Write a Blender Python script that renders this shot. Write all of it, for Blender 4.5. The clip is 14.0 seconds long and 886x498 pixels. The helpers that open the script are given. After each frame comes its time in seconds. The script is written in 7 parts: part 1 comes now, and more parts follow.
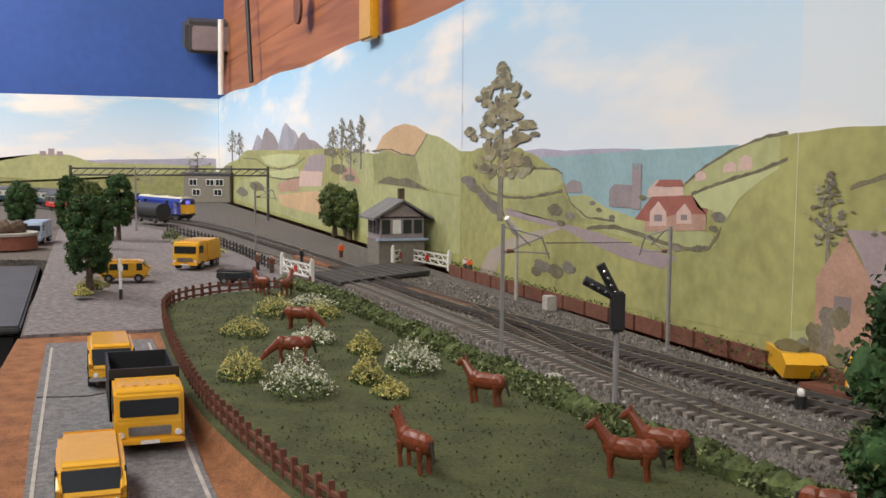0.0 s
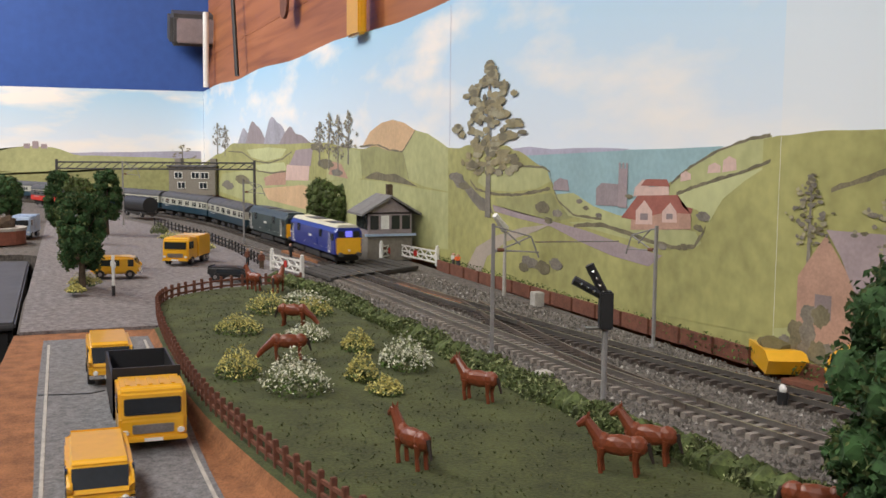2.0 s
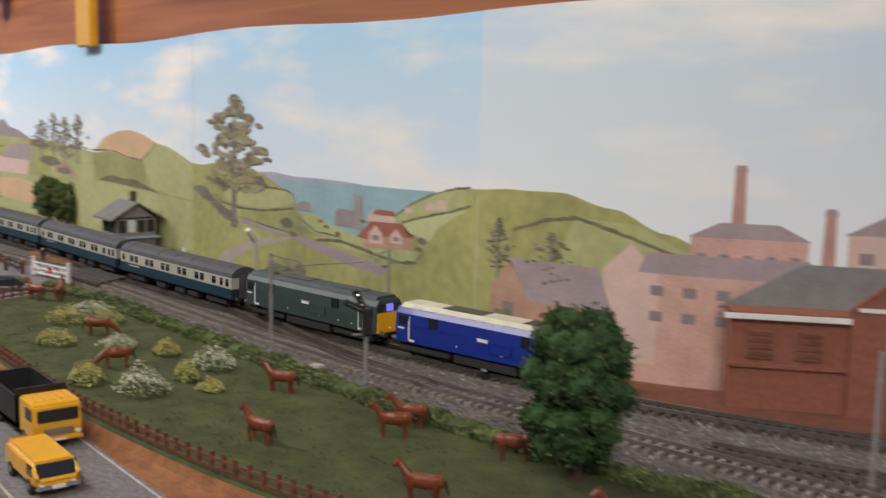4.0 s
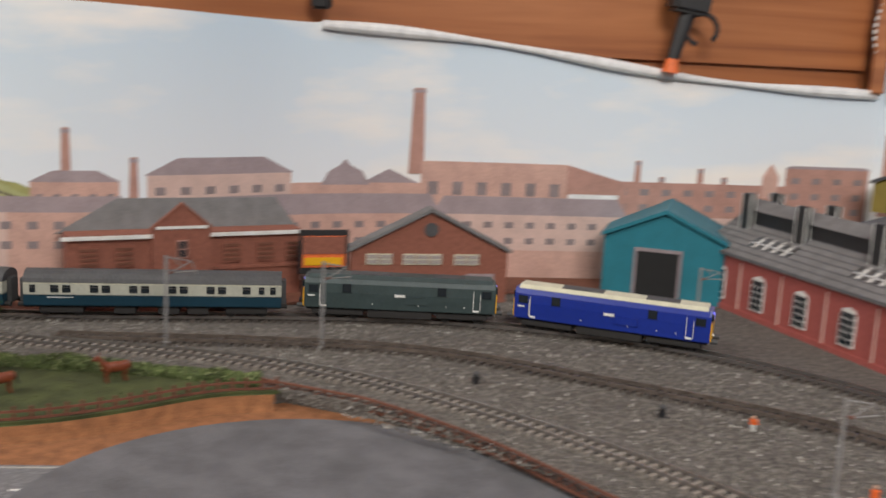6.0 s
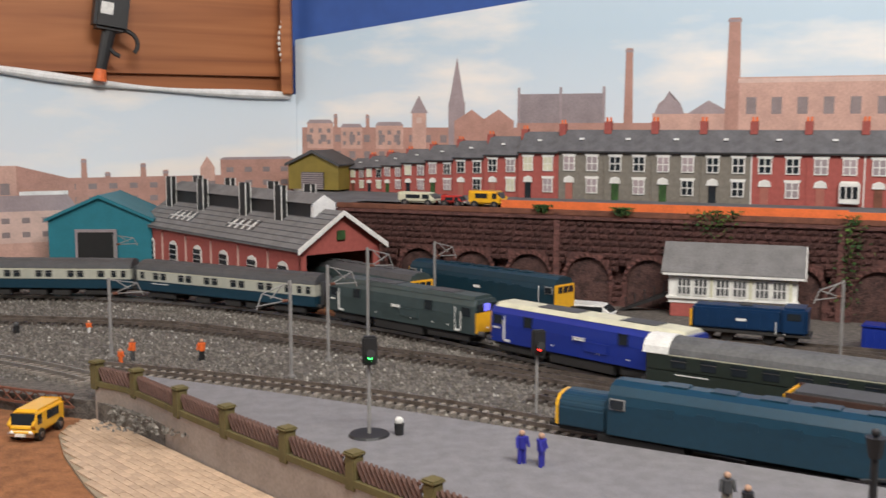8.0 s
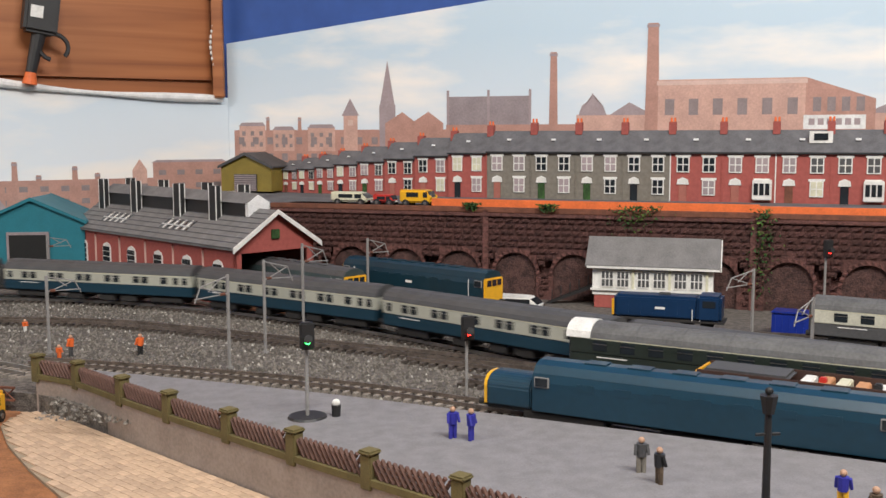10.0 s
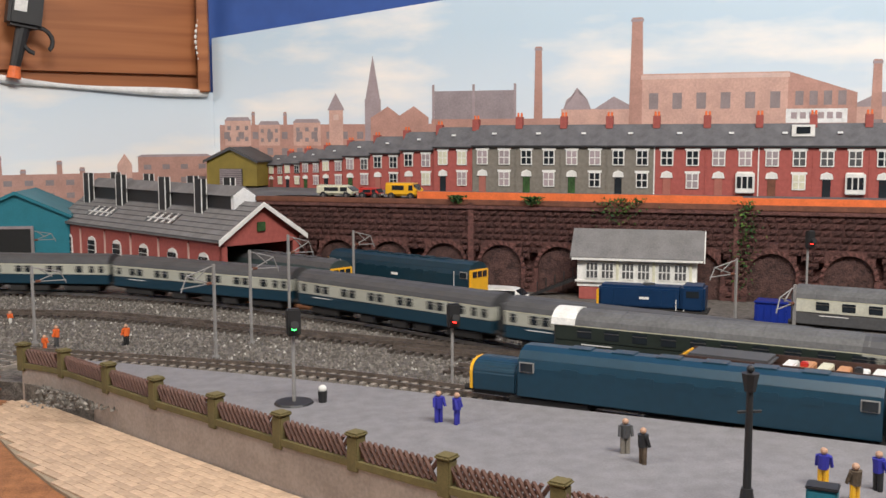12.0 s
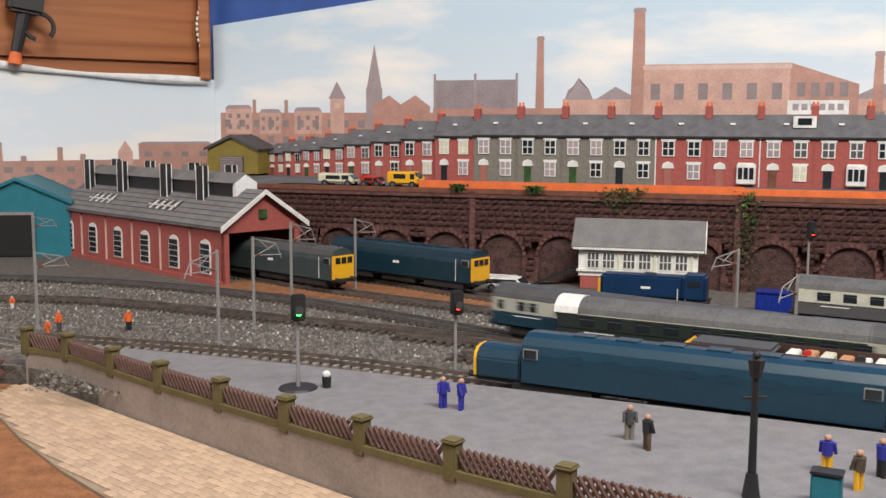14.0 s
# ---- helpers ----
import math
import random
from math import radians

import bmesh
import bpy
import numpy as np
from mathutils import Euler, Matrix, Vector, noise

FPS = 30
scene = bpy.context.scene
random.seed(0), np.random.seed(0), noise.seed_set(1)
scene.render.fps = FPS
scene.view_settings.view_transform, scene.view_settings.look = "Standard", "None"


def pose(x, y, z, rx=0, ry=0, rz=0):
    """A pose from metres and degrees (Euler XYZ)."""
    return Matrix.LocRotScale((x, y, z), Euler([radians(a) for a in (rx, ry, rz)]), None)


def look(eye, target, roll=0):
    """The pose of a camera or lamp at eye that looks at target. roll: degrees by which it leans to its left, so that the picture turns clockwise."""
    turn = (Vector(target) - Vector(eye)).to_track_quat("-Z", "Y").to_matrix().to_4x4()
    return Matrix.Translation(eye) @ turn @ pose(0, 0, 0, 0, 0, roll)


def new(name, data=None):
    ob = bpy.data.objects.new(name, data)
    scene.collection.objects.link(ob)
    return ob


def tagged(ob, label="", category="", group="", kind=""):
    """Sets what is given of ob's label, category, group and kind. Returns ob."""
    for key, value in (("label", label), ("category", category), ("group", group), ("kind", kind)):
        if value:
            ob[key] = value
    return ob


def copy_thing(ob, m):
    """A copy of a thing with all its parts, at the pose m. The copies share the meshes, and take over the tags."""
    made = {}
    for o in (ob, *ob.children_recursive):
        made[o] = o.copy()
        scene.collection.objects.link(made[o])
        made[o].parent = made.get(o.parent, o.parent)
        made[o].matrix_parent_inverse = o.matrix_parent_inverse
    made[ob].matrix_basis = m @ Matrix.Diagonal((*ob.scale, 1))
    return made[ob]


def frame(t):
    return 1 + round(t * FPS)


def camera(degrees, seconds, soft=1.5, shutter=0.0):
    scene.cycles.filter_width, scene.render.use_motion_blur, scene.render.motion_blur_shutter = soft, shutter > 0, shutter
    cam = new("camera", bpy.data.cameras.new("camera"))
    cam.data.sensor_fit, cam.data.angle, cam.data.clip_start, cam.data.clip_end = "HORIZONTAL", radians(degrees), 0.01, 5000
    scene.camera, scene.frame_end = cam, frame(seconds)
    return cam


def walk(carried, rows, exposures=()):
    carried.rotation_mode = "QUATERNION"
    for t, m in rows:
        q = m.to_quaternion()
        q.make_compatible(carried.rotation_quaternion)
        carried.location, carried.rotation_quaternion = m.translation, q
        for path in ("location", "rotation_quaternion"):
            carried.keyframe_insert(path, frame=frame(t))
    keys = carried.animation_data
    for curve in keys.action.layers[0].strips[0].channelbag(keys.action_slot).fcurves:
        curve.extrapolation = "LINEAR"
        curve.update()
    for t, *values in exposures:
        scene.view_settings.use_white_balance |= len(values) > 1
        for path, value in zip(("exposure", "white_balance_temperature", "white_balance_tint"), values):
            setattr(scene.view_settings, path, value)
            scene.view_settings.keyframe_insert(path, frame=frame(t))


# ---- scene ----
# camera path: seconds, x, y, z, heading right of north, tilt down, lean
PATH = [
    (0, -1.4804, -0.4428, 0.1424, -70.351, 5.138, 0.484),
    (0.5, -1.4812, -0.4442, 0.1421, -70.512, 5.205, 0.683),
    (1, -1.4806, -0.4448, 0.1433, -70.622, 5.206, 0.841),
    (1.5, -1.4794, -0.4456, 0.1447, -70.415, 5.167, 1.116),
    (2, -1.4684, -0.4536, 0.1496, -69.402, 5.638, 0.561),
    (2.2, -1.4578, -0.4658, 0.1563, -68.957, 5.741, 1.303),
    (4.3, -1.2540, -0.6773, 0.2459, -46.009, 8.731, 1.298),
    (4.6, -1.2082, -0.7249, 0.2550, -40.227, 9.579, 1.312),
    (5, -1.1554, -0.7854, 0.2608, -32.679, 9.569, 1.401),
    (5.6, -1.1118, -0.8525, 0.3054, -22.435, 11.936, 2.308),
    (6, -1.0969, -0.8913, 0.3029, -15.318, 11.139, 3.005),
    (6.5, -0.9361, -0.8865, 0.2168, -11.760, 6.749, 2.816),
    (7, -0.8220, -0.9836, 0.2208, -6.202, 5.725, 1.585),
    (7.5, -0.7627, -1.0539, 0.2160, -1.052, 5.330, -0.522),
    (8, -0.7335, -1.1074, 0.2142, 2.714, 6.729, 0.072),
    (8.5, -0.7383, -1.1324, 0.2104, 4.749, 6.607, 0.359),
    (9, -0.7366, -1.1464, 0.2103, 6.102, 6.344, -0.007),
    (11.3, -0.7358, -1.1456, 0.1960, 6.968, 6.371, -0.293),
    (11.5, -0.7356, -1.1474, 0.1949, 7.192, 6.321, -0.331),
    (12, -0.7370, -1.1518, 0.1976, 7.349, 6.362, -0.150),
    (12.5, -0.7406, -1.1515, 0.1960, 7.341, 6.531, -0.099),
    (13, -0.7417, -1.1500, 0.1953, 7.384, 6.667, 0.106),
    (13.5, -0.7420, -1.1479, 0.1939, 7.438, 6.798, 0.131),
    (14, -0.7426, -1.1528, 0.1946, 7.515, 6.855, 0.269),
]
cam = camera(46.73, 14.0, soft=1.5, shutter=0.5)


def aim(x, y, z, yaw, down, roll):
    a, b = radians(yaw), radians(down)
    way = Vector((math.sin(a) * math.cos(b), math.cos(a) * math.cos(b), -math.sin(b)))
    eye = Vector((x, y, z))
    return look(eye, eye + way, roll)


walk(cam, [(t, aim(*row)) for t, *row in PATH], exposures=[(0, 0.0), (2.2, 0.0), (4.3, -0.15), (5.0, -0.02), (5.6, 0.08), (6.5, -0.1), (8.5, 0.07), (14.0, 0.12)])

# ---- light: a lit shed, from three unseen area lamps added overhead ----
world = bpy.data.worlds.new("room_air")
scene.world = world
world.use_nodes = True
world.node_tree.nodes["Background"].inputs[0].default_value = (1, 0.97, 0.94, 1)
world.node_tree.nodes["Background"].inputs[1].default_value = 0.24


def fill_lamp(eye, target, power, w, d):
    data = bpy.data.lights.new("overhead_fill", "AREA")
    data.shape, data.size, data.size_y, data.energy, data.color = "RECTANGLE", w, d, power, (1, 0.96, 0.91)
    ob = new("overhead_fill", data)
    ob.matrix_world = look(eye, target)
    return ob


# added to brighten the dim west end and its blue wall
fill_lamp((-4.0, -1.5, 1.35), (-4.7, -0.3, 0.25), 42, 1.2, 0.35)
# added fill over the field, and over the town sheets at the right
fill_lamp((-2.4, -1.05, 1.35), (-2.45, -0.3, 0.0), 17.5, 1.5, 0.35)
fill_lamp((-0.32, -1.35, 1.35), (-0.12, 0.0, 0.16), 37, 1.2, 0.35)


# ---- materials ----
def mat(name, color, rough=0.6, metal=0.0, var=0.15, scale=60, bump=0.0, fine=None, spot=None, coat=0.0, rand=0.0):
    """A surface with two scales of colour variation and fine relief; spot adds a second colour in patches."""
    m = bpy.data.materials.new(name)
    m.use_nodes = True
    nt, L = m.node_tree, m.node_tree.links
    b = nt.nodes["Principled BSDF"]
    b.inputs["Roughness"].default_value, b.inputs["Metallic"].default_value = rough, metal
    b.inputs["Coat Weight"].default_value = coat
    tc = nt.nodes.new("ShaderNodeTexCoord")
    n1, n2 = nt.nodes.new("ShaderNodeTexNoise"), nt.nodes.new("ShaderNodeTexNoise")
    n1.inputs["Scale"].default_value, n2.inputs["Scale"].default_value = scale, fine or scale * 9
    n1.inputs["Detail"].default_value = 4
    for n in (n1, n2):
        L.new(tc.outputs["Object"], n.inputs["Vector"])
    add = nt.nodes.new("ShaderNodeMath")
    add.operation = "MULTIPLY_ADD"
    add.inputs[1].default_value = 0.55
    L.new(n1.outputs["Fac"], add.inputs[0])
    half = nt.nodes.new("ShaderNodeMath")
    half.operation = "MULTIPLY"
    half.inputs[1].default_value = 0.45
    L.new(n2.outputs["Fac"], half.inputs[0])
    L.new(half.outputs[0], add.inputs[2])
    ramp = nt.nodes.new("ShaderNodeValToRGB")
    c = Vector(color)
    lo, hi = (c * (1 - var), c * (1 + var)) if spot is None else (c, Vector(spot))
    ramp.color_ramp.elements[0].position, ramp.color_ramp.elements[1].position = 0.36, 0.64
    ramp.color_ramp.elements[0].color = (*lo, 1)
    ramp.color_ramp.elements[1].color = (*[min(1, v) for v in hi], 1)
    L.new(add.outputs[0], ramp.inputs[0])
    if rand:
        info, rng = nt.nodes.new("ShaderNodeObjectInfo"), nt.nodes.new("ShaderNodeMapRange")
        rng.inputs[3].default_value, rng.inputs[4].default_value = 1 - rand, 1 + rand
        L.new(info.outputs["Random"], rng.inputs[0])
        mul = nt.nodes.new("ShaderNodeVectorMath")
        mul.operation = "SCALE"
        L.new(ramp.outputs[0], mul.inputs[0])
        L.new(rng.outputs[0], mul.inputs["Scale"])
        L.new(mul.outputs[0], b.inputs["Base Color"])
    else:
        L.new(ramp.outputs[0], b.inputs["Base Color"])
    if bump:
        bp = nt.nodes.new("ShaderNodeBump")
        bp.inputs["Strength"].default_value, bp.inputs["Distance"].default_value = 0.8, bump
        L.new(add.outputs[0], bp.inputs["Height"])
        L.new(bp.outputs[0], b.inputs["Normal"])
    return m


def glow(name, color, strength):
    m = mat(name, color, 0.4)
    b = m.node_tree.nodes["Principled BSDF"]
    b.inputs["Emission Color"].default_value, b.inputs["Emission Strength"].default_value = (*color, 1), strength
    return m


def sky_print(name, low, high, z0, z1):
    """A printed sky: pale near the hills, blue above, with soft cloud shapes."""
    m = bpy.data.materials.new(name)
    m.use_nodes = True
    nt, L = m.node_tree, m.node_tree.links
    b = nt.nodes["Principled BSDF"]
    b.inputs["Roughness"].default_value = 0.45
    uv = nt.nodes.new("ShaderNodeUVMap")
    sep = nt.nodes.new("ShaderNodeSeparateXYZ")
    L.new(uv.outputs[0], sep.inputs[0])
    rng = nt.nodes.new("ShaderNodeMapRange")
    rng.inputs[1].default_value, rng.inputs[2].default_value = z0, z1
    L.new(sep.outputs[1], rng.inputs[0])
    ramp = nt.nodes.new("ShaderNodeValToRGB")
    ramp.color_ramp.elements[0].color, ramp.color_ramp.elements[1].color = (*low, 1), (*high, 1)
    L.new(rng.outputs[0], ramp.inputs[0])
    mp = nt.nodes.new("ShaderNodeMapping")
    mp.inputs["Scale"].default_value = (3.4, 11, 1)
    L.new(uv.outputs[0], mp.inputs[0])
    n = nt.nodes.new("ShaderNodeTexNoise")
    n.inputs["Scale"].default_value, n.inputs["Detail"].default_value, n.inputs["Roughness"].default_value = 1.0, 5, 0.5
    L.new(mp.outputs[0], n.inputs["Vector"])
    cr = nt.nodes.new("ShaderNodeValToRGB")
    cr.color_ramp.elements[0].position, cr.color_ramp.elements[1].position = 0.50, 0.68
    L.new(n.outputs["Fac"], cr.inputs[0])
    mix = nt.nodes.new("ShaderNodeMix")
    mix.data_type = "RGBA"
    L.new(cr.outputs[0], mix.inputs[0])
    L.new(ramp.outputs[0], mix.inputs[6])
    mix.inputs[7].default_value = (0.95, 0.90, 0.84, 1)
    L.new(mix.outputs[2], b.inputs["Base Color"])
    return m


M = {}
for name, args in dict(
    grit=((0.115, 0.102, 0.09), 0.95, 0, 0.6, 160, 0.0022, 700), board=((0.06, 0.055, 0.05), 0.95, 0, 0.35, 20, 0.001, 500),
    roadgrey=((0.165, 0.164, 0.168), 0.9, 0, 0.4, 240, 0.0006, 900), tarmac=((0.125, 0.124, 0.130), 0.9, 0, 0.28, 30, 0.0006, 900), gravel=((0.185, 0.168, 0.168), 0.95, 0, 0.5, 190, 0.0014, 800),
    earth=((0.265, 0.112, 0.046), 0.95, 0, 0.35, 90, 0.001, 800), darkblue=((0.006, 0.032, 0.05), 0.4), grass=((0.055, 0.066, 0.02), 0.95, 0, 0.45, 40, 0.002, 600),
    grassdry=((0.085, 0.09, 0.03), 0.95, 0, 0.4, 60), hedge=((0.075, 0.10, 0.03), 0.9, 0, 0.6, 120, 0, 500), hedgepale=((0.24, 0.27, 0.12), 0.9, 0, 0.4, 120, 0, 500),
    leaf=((0.03, 0.075, 0.02), 0.9, 0, 0.5, 80, 0, 400), leaflight=((0.09, 0.16, 0.03), 0.9, 0, 0.4, 80, 0, 400),
    yellowbush=((0.58, 0.52, 0.17), 0.9, 0, 0.4, 150, 0, 500), whitebush=((0.72, 0.72, 0.58), 0.9, 0, 0.3, 150, 0, 500),
    bark=((0.1, 0.07, 0.045), 0.9, 0, 0.4, 100, 0.001, 500), rust=((0.16, 0.06, 0.035), 0.8, 0, 0.3, 100, 0.0004, 600),
    horse=((0.19, 0.048, 0.02), 0.35, 0, 0.2, 60), mane=((0.03, 0.02, 0.015), 0.6), steel=((0.42, 0.40, 0.38), 0.3, 0.9, 0.2, 100),
    rail=((0.23, 0.19, 0.16), 0.45, 0.7, 0.4, 80), mastgrey=((0.27, 0.26, 0.25), 0.6, 0, 0.15, 120), sleeperpale=((0.24, 0.21, 0.18), 0.9, 0, 0.35, 120), stone1=((0.20, 0.182, 0.16), 0.95), stone2=((0.10, 0.09, 0.077), 0.95), coachblue=((0.008, 0.036, 0.058), 0.4, 0, 0.1, 20), coachpale=((0.43, 0.43, 0.36), 0.45, 0, 0.1, 30), roofdark=((0.105, 0.105, 0.105), 0.7, 0, 0.25, 40), navy=((0.006, 0.03, 0.085), 0.35, 0, 0.1, 20), tan=((0.50, 0.25, 0.12), 0.6), brownpaint=((0.06, 0.03, 0.022), 0.6), pale2=((0.34, 0.31, 0.20), 0.6, 0, 0.3, 60), sleeper=((0.075, 0.06, 0.05), 0.9, 0, 0.4, 120), concrete=((0.42, 0.40, 0.36), 0.85, 0, 0.2, 120, 0.0003),
    black=((0.02, 0.02, 0.021), 0.5), darkgrey=((0.07, 0.07, 0.072), 0.6, 0, 0.2, 40), roofgrey=((0.175, 0.17, 0.168), 0.85, 0, 0.2, 60, 0.0004),
    slate=((0.125, 0.123, 0.13), 0.8, 0, 0.25, 70, 0.0004), blue=((0.012, 0.032, 0.26), 0.3, 0, 0.08, 20, 0, None, None, 0.4),
    cream=((0.62, 0.60, 0.45), 0.5), white=((0.75, 0.74, 0.7), 0.5), yellow=((0.80, 0.42, 0.02), 0.3, 0, 0.06, 20, 0, None, None, 0.4),
    locogreen=((0.042, 0.062, 0.062), 0.45), railblue=((0.007, 0.039, 0.066), 0.4, 0, 0.1, 20, 0, None, None, 0.2), dmugreen=((0.022, 0.03, 0.024), 0.4),
    coachgrey=((0.52, 0.51, 0.42), 0.45), glass=((0.02, 0.025, 0.03), 0.1, 0, 0.1), underframe=((0.022, 0.02, 0.019), 0.8),
    brick=((0.26, 0.095, 0.062), 0.85, 0, 0.2, 200, 0.0003), redbrick=((0.36, 0.09, 0.075), 0.85, 0, 0.15, 200, 0.0003),
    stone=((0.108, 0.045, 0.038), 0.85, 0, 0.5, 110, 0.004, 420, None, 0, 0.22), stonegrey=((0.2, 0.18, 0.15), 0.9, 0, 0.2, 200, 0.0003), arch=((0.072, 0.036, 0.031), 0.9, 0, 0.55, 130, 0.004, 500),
    teal=((0.02, 0.17, 0.22), 0.5, 0, 0.1, 50), ochre=((0.23, 0.17, 0.03), 0.6), orange=((0.75, 0.16, 0.04), 0.6), red=((0.5, 0.03, 0.02), 0.5),
    wood=((0.46, 0.19, 0.07), 0.6, 0, 0.3, 6, 0.001, 60), bluewall=((0.03, 0.09, 0.34), 0.6, 0, 0.1, 4), dark=((0.01, 0.01, 0.01), 0.8),
    wallcard=((0.30, 0.25, 0.215), 0.8, 0, 0.18, 50), lattice=((0.12, 0.06, 0.045), 0.7, 0, 0.3, 150), paving=((0.50, 0.36, 0.25), 0.8, 0, 0.15, 60, 0, None, None, 0, 0.14), mortar=((0.30, 0.24, 0.17), 0.9), mossy=((0.13, 0.105, 0.04), 0.85, 0, 0.2, 100),
    platform=((0.20, 0.194, 0.203), 0.9, 0, 0.15, 90, 0.0003, 900), hivis=((0.8, 0.15, 0.03), 0.6), overall=((0.03, 0.03, 0.3), 0.6), skin=((0.5, 0.3, 0.2), 0.6),
    hill=((0.37, 0.36, 0.135), 0.6, 0, 0.22, 9), hill2=((0.42, 0.43, 0.20), 0.6, 0, 0.16, 9), hill3=((0.31, 0.31, 0.13), 0.6, 0, 0.2, 9), pale3=((0.50, 0.52, 0.26), 0.6, 0, 0.12, 9), farhill=((0.42, 0.40, 0.50), 0.6, 0, 0.12, 20),
    field=((0.62, 0.42, 0.24), 0.6, 0, 0.12, 20), sea=((0.30, 0.45, 0.48), 0.5, 0, 0.1, 20), hedgeprint=((0.17, 0.15, 0.09), 0.6, 0, 0.35, 60), treeprint=((0.28, 0.24, 0.13), 0.6, 0, 0.4, 60), treegrey=((0.20, 0.18, 0.145), 0.6, 0, 0.35, 60),
    pink=((0.58, 0.36, 0.295), 0.6, 0, 0.14, 40), pinkdark=((0.46, 0.255, 0.205), 0.6, 0, 0.14, 40), pinkpale=((0.64, 0.46, 0.40), 0.6, 0, 0.1, 40), mauve=((0.36, 0.29, 0.30), 0.6, 0, 0.12, 40), windowprint=((0.26, 0.21, 0.21), 0.6), mountain=((0.36, 0.35, 0.40), 0.6, 0, 0.25, 20),
    road=((0.42, 0.36, 0.30), 0.6, 0, 0.1, 30), gasgrey=((0.30, 0.25, 0.26), 0.6, 0, 0.15, 40), cottage=((0.46, 0.28, 0.205), 0.6), redroof=((0.35, 0.12, 0.09), 0.6), clear=((0.5, 0.55, 0.6), 0.05),
    lightblue=((0.35, 0.45, 0.6), 0.4), chrome=((0.7, 0.7, 0.7), 0.15, 1.0), paperwhite=((0.78, 0.78, 0.77), 0.5),
).items():
    M[name] = mat(name, *args)
M["green_lamp"], M["red_lamp"], M["head"] = glow("green_lamp", (0.05, 1, 0.15), 6), glow("red_lamp", (1, 0.03, 0.02), 6), glow("head_code", (0.2, 0.2, 0.9), 0.7)
M["sky"] = sky_print("printed_sky", (0.84, 0.87, 0.92), (0.42, 0.68, 0.88), 0.12, 0.33)
M["sky_grey"] = sky_print("printed_sky_grey", (0.84, 0.87, 0.90), (0.55, 0.69, 0.80), 0.12, 0.36)




def grained(name, dark, mid, light):
    """Varnished boards: long soft grain with darker streaks and faint knots."""
    m = bpy.data.materials.new(name)
    m.use_nodes = True
    nt, L = m.node_tree, m.node_tree.links
    b = nt.nodes["Principled BSDF"]
    b.inputs["Roughness"].default_value = 0.5
    tc, mp = nt.nodes.new("ShaderNodeTexCoord"), nt.nodes.new("ShaderNodeMapping")
    mp.inputs["Scale"].default_value = (1.2, 1.2, 26)
    L.new(tc.outputs["Object"], mp.inputs[0])
    n = nt.nodes.new("ShaderNodeTexNoise")
    n.inputs["Scale"].default_value, n.inputs["Detail"].default_value, n.inputs["Distortion"].default_value = 1.6, 6, 0.6
    L.new(mp.outputs[0], n.inputs["Vector"])
    ramp = nt.nodes.new("ShaderNodeValToRGB")
    ramp.color_ramp.elements[0].position, ramp.color_ramp.elements[1].position = 0.3, 0.72
    ramp.color_ramp.elements[0].color, ramp.color_ramp.elements[1].color = (*dark, 1), (*light, 1)
    e = ramp.color_ramp.elements.new(0.5)
    e.color = (*mid, 1)
    L.new(n.outputs["Fac"], ramp.inputs[0])
    L.new(ramp.outputs[0], b.inputs["Base Color"])
    return m


M["wood"] = grained("varnished_boards", (0.24, 0.075, 0.024), (0.36, 0.125, 0.04), (0.45, 0.17, 0.06))


# ---- mesh helpers ----
def part(name, bm, material, parent=None, label="", outward=True):
    me = bpy.data.meshes.new(name)
    if outward:
        bmesh.ops.recalc_face_normals(bm, faces=bm.faces)
    bm.to_mesh(me)
    bm.free()
    for m in material if isinstance(material, (list, tuple)) else [material]:
        me.materials.append(M[m] if isinstance(m, str) else m)
    ob = new(name, me)
    ob.parent = parent
    if label:
        ob["label"] = label
    return ob


def thing(name, m, label, category, group="", kind=""):
    ob = new(name)
    ob.empty_display_size = 0.01
    ob.matrix_world = m
    return tagged(ob, label, category, group, kind)


def box(x0, x1, y0, y1, z0, z1, bevel=0.0, bm=None):
    out = bmesh.new()
    bmesh.ops.create_cube(out, size=1)
    for v in out.verts:
        v.co = ((x0 + x1) / 2 + v.co.x * (x1 - x0), (y0 + y1) / 2 + v.co.y * (y1 - y0), (z0 + z1) / 2 + v.co.z * (z1 - z0))
    if bevel:
        bmesh.ops.bevel(out, geom=out.edges[:], offset=bevel, segments=2, affect="EDGES")
    return merge(bm, out)


def merge(bm, out):
    if bm is None:
        return out
    me = bpy.data.meshes.new("tmp")
    out.to_mesh(me)
    out.free()
    bm.from_mesh(me)
    bpy.data.meshes.remove(me)
    return bm


def cyl(p, q, r, r2=None, n=10, bm=None):
    out = bmesh.new()
    p, q = Vector(p), Vector(q)
    bmesh.ops.create_cone(out, cap_ends=True, segments=n, radius1=r, radius2=r if r2 is None else r2, depth=(q - p).length)
    bmesh.ops.transform(out, matrix=Matrix.Translation((p + q) / 2) @ (q - p).to_track_quat("Z", "Y").to_matrix().to_4x4(), verts=out.verts)
    return merge(bm, out)


def ball(p, r, sx=1, sy=1, sz=1, n=2, rough=0.0, bm=None, seed=0):
    out = bmesh.new()
    bmesh.ops.create_icosphere(out, subdivisions=n, radius=1)
    for v in out.verts:
        k = 1 + rough * noise.noise(v.co * 2.3 + Vector((seed, seed * 2, 1)))
        v.co = Vector(p) + Vector((v.co.x * sx, v.co.y * sy, v.co.z * sz)) * r * k
    return merge(bm, out)


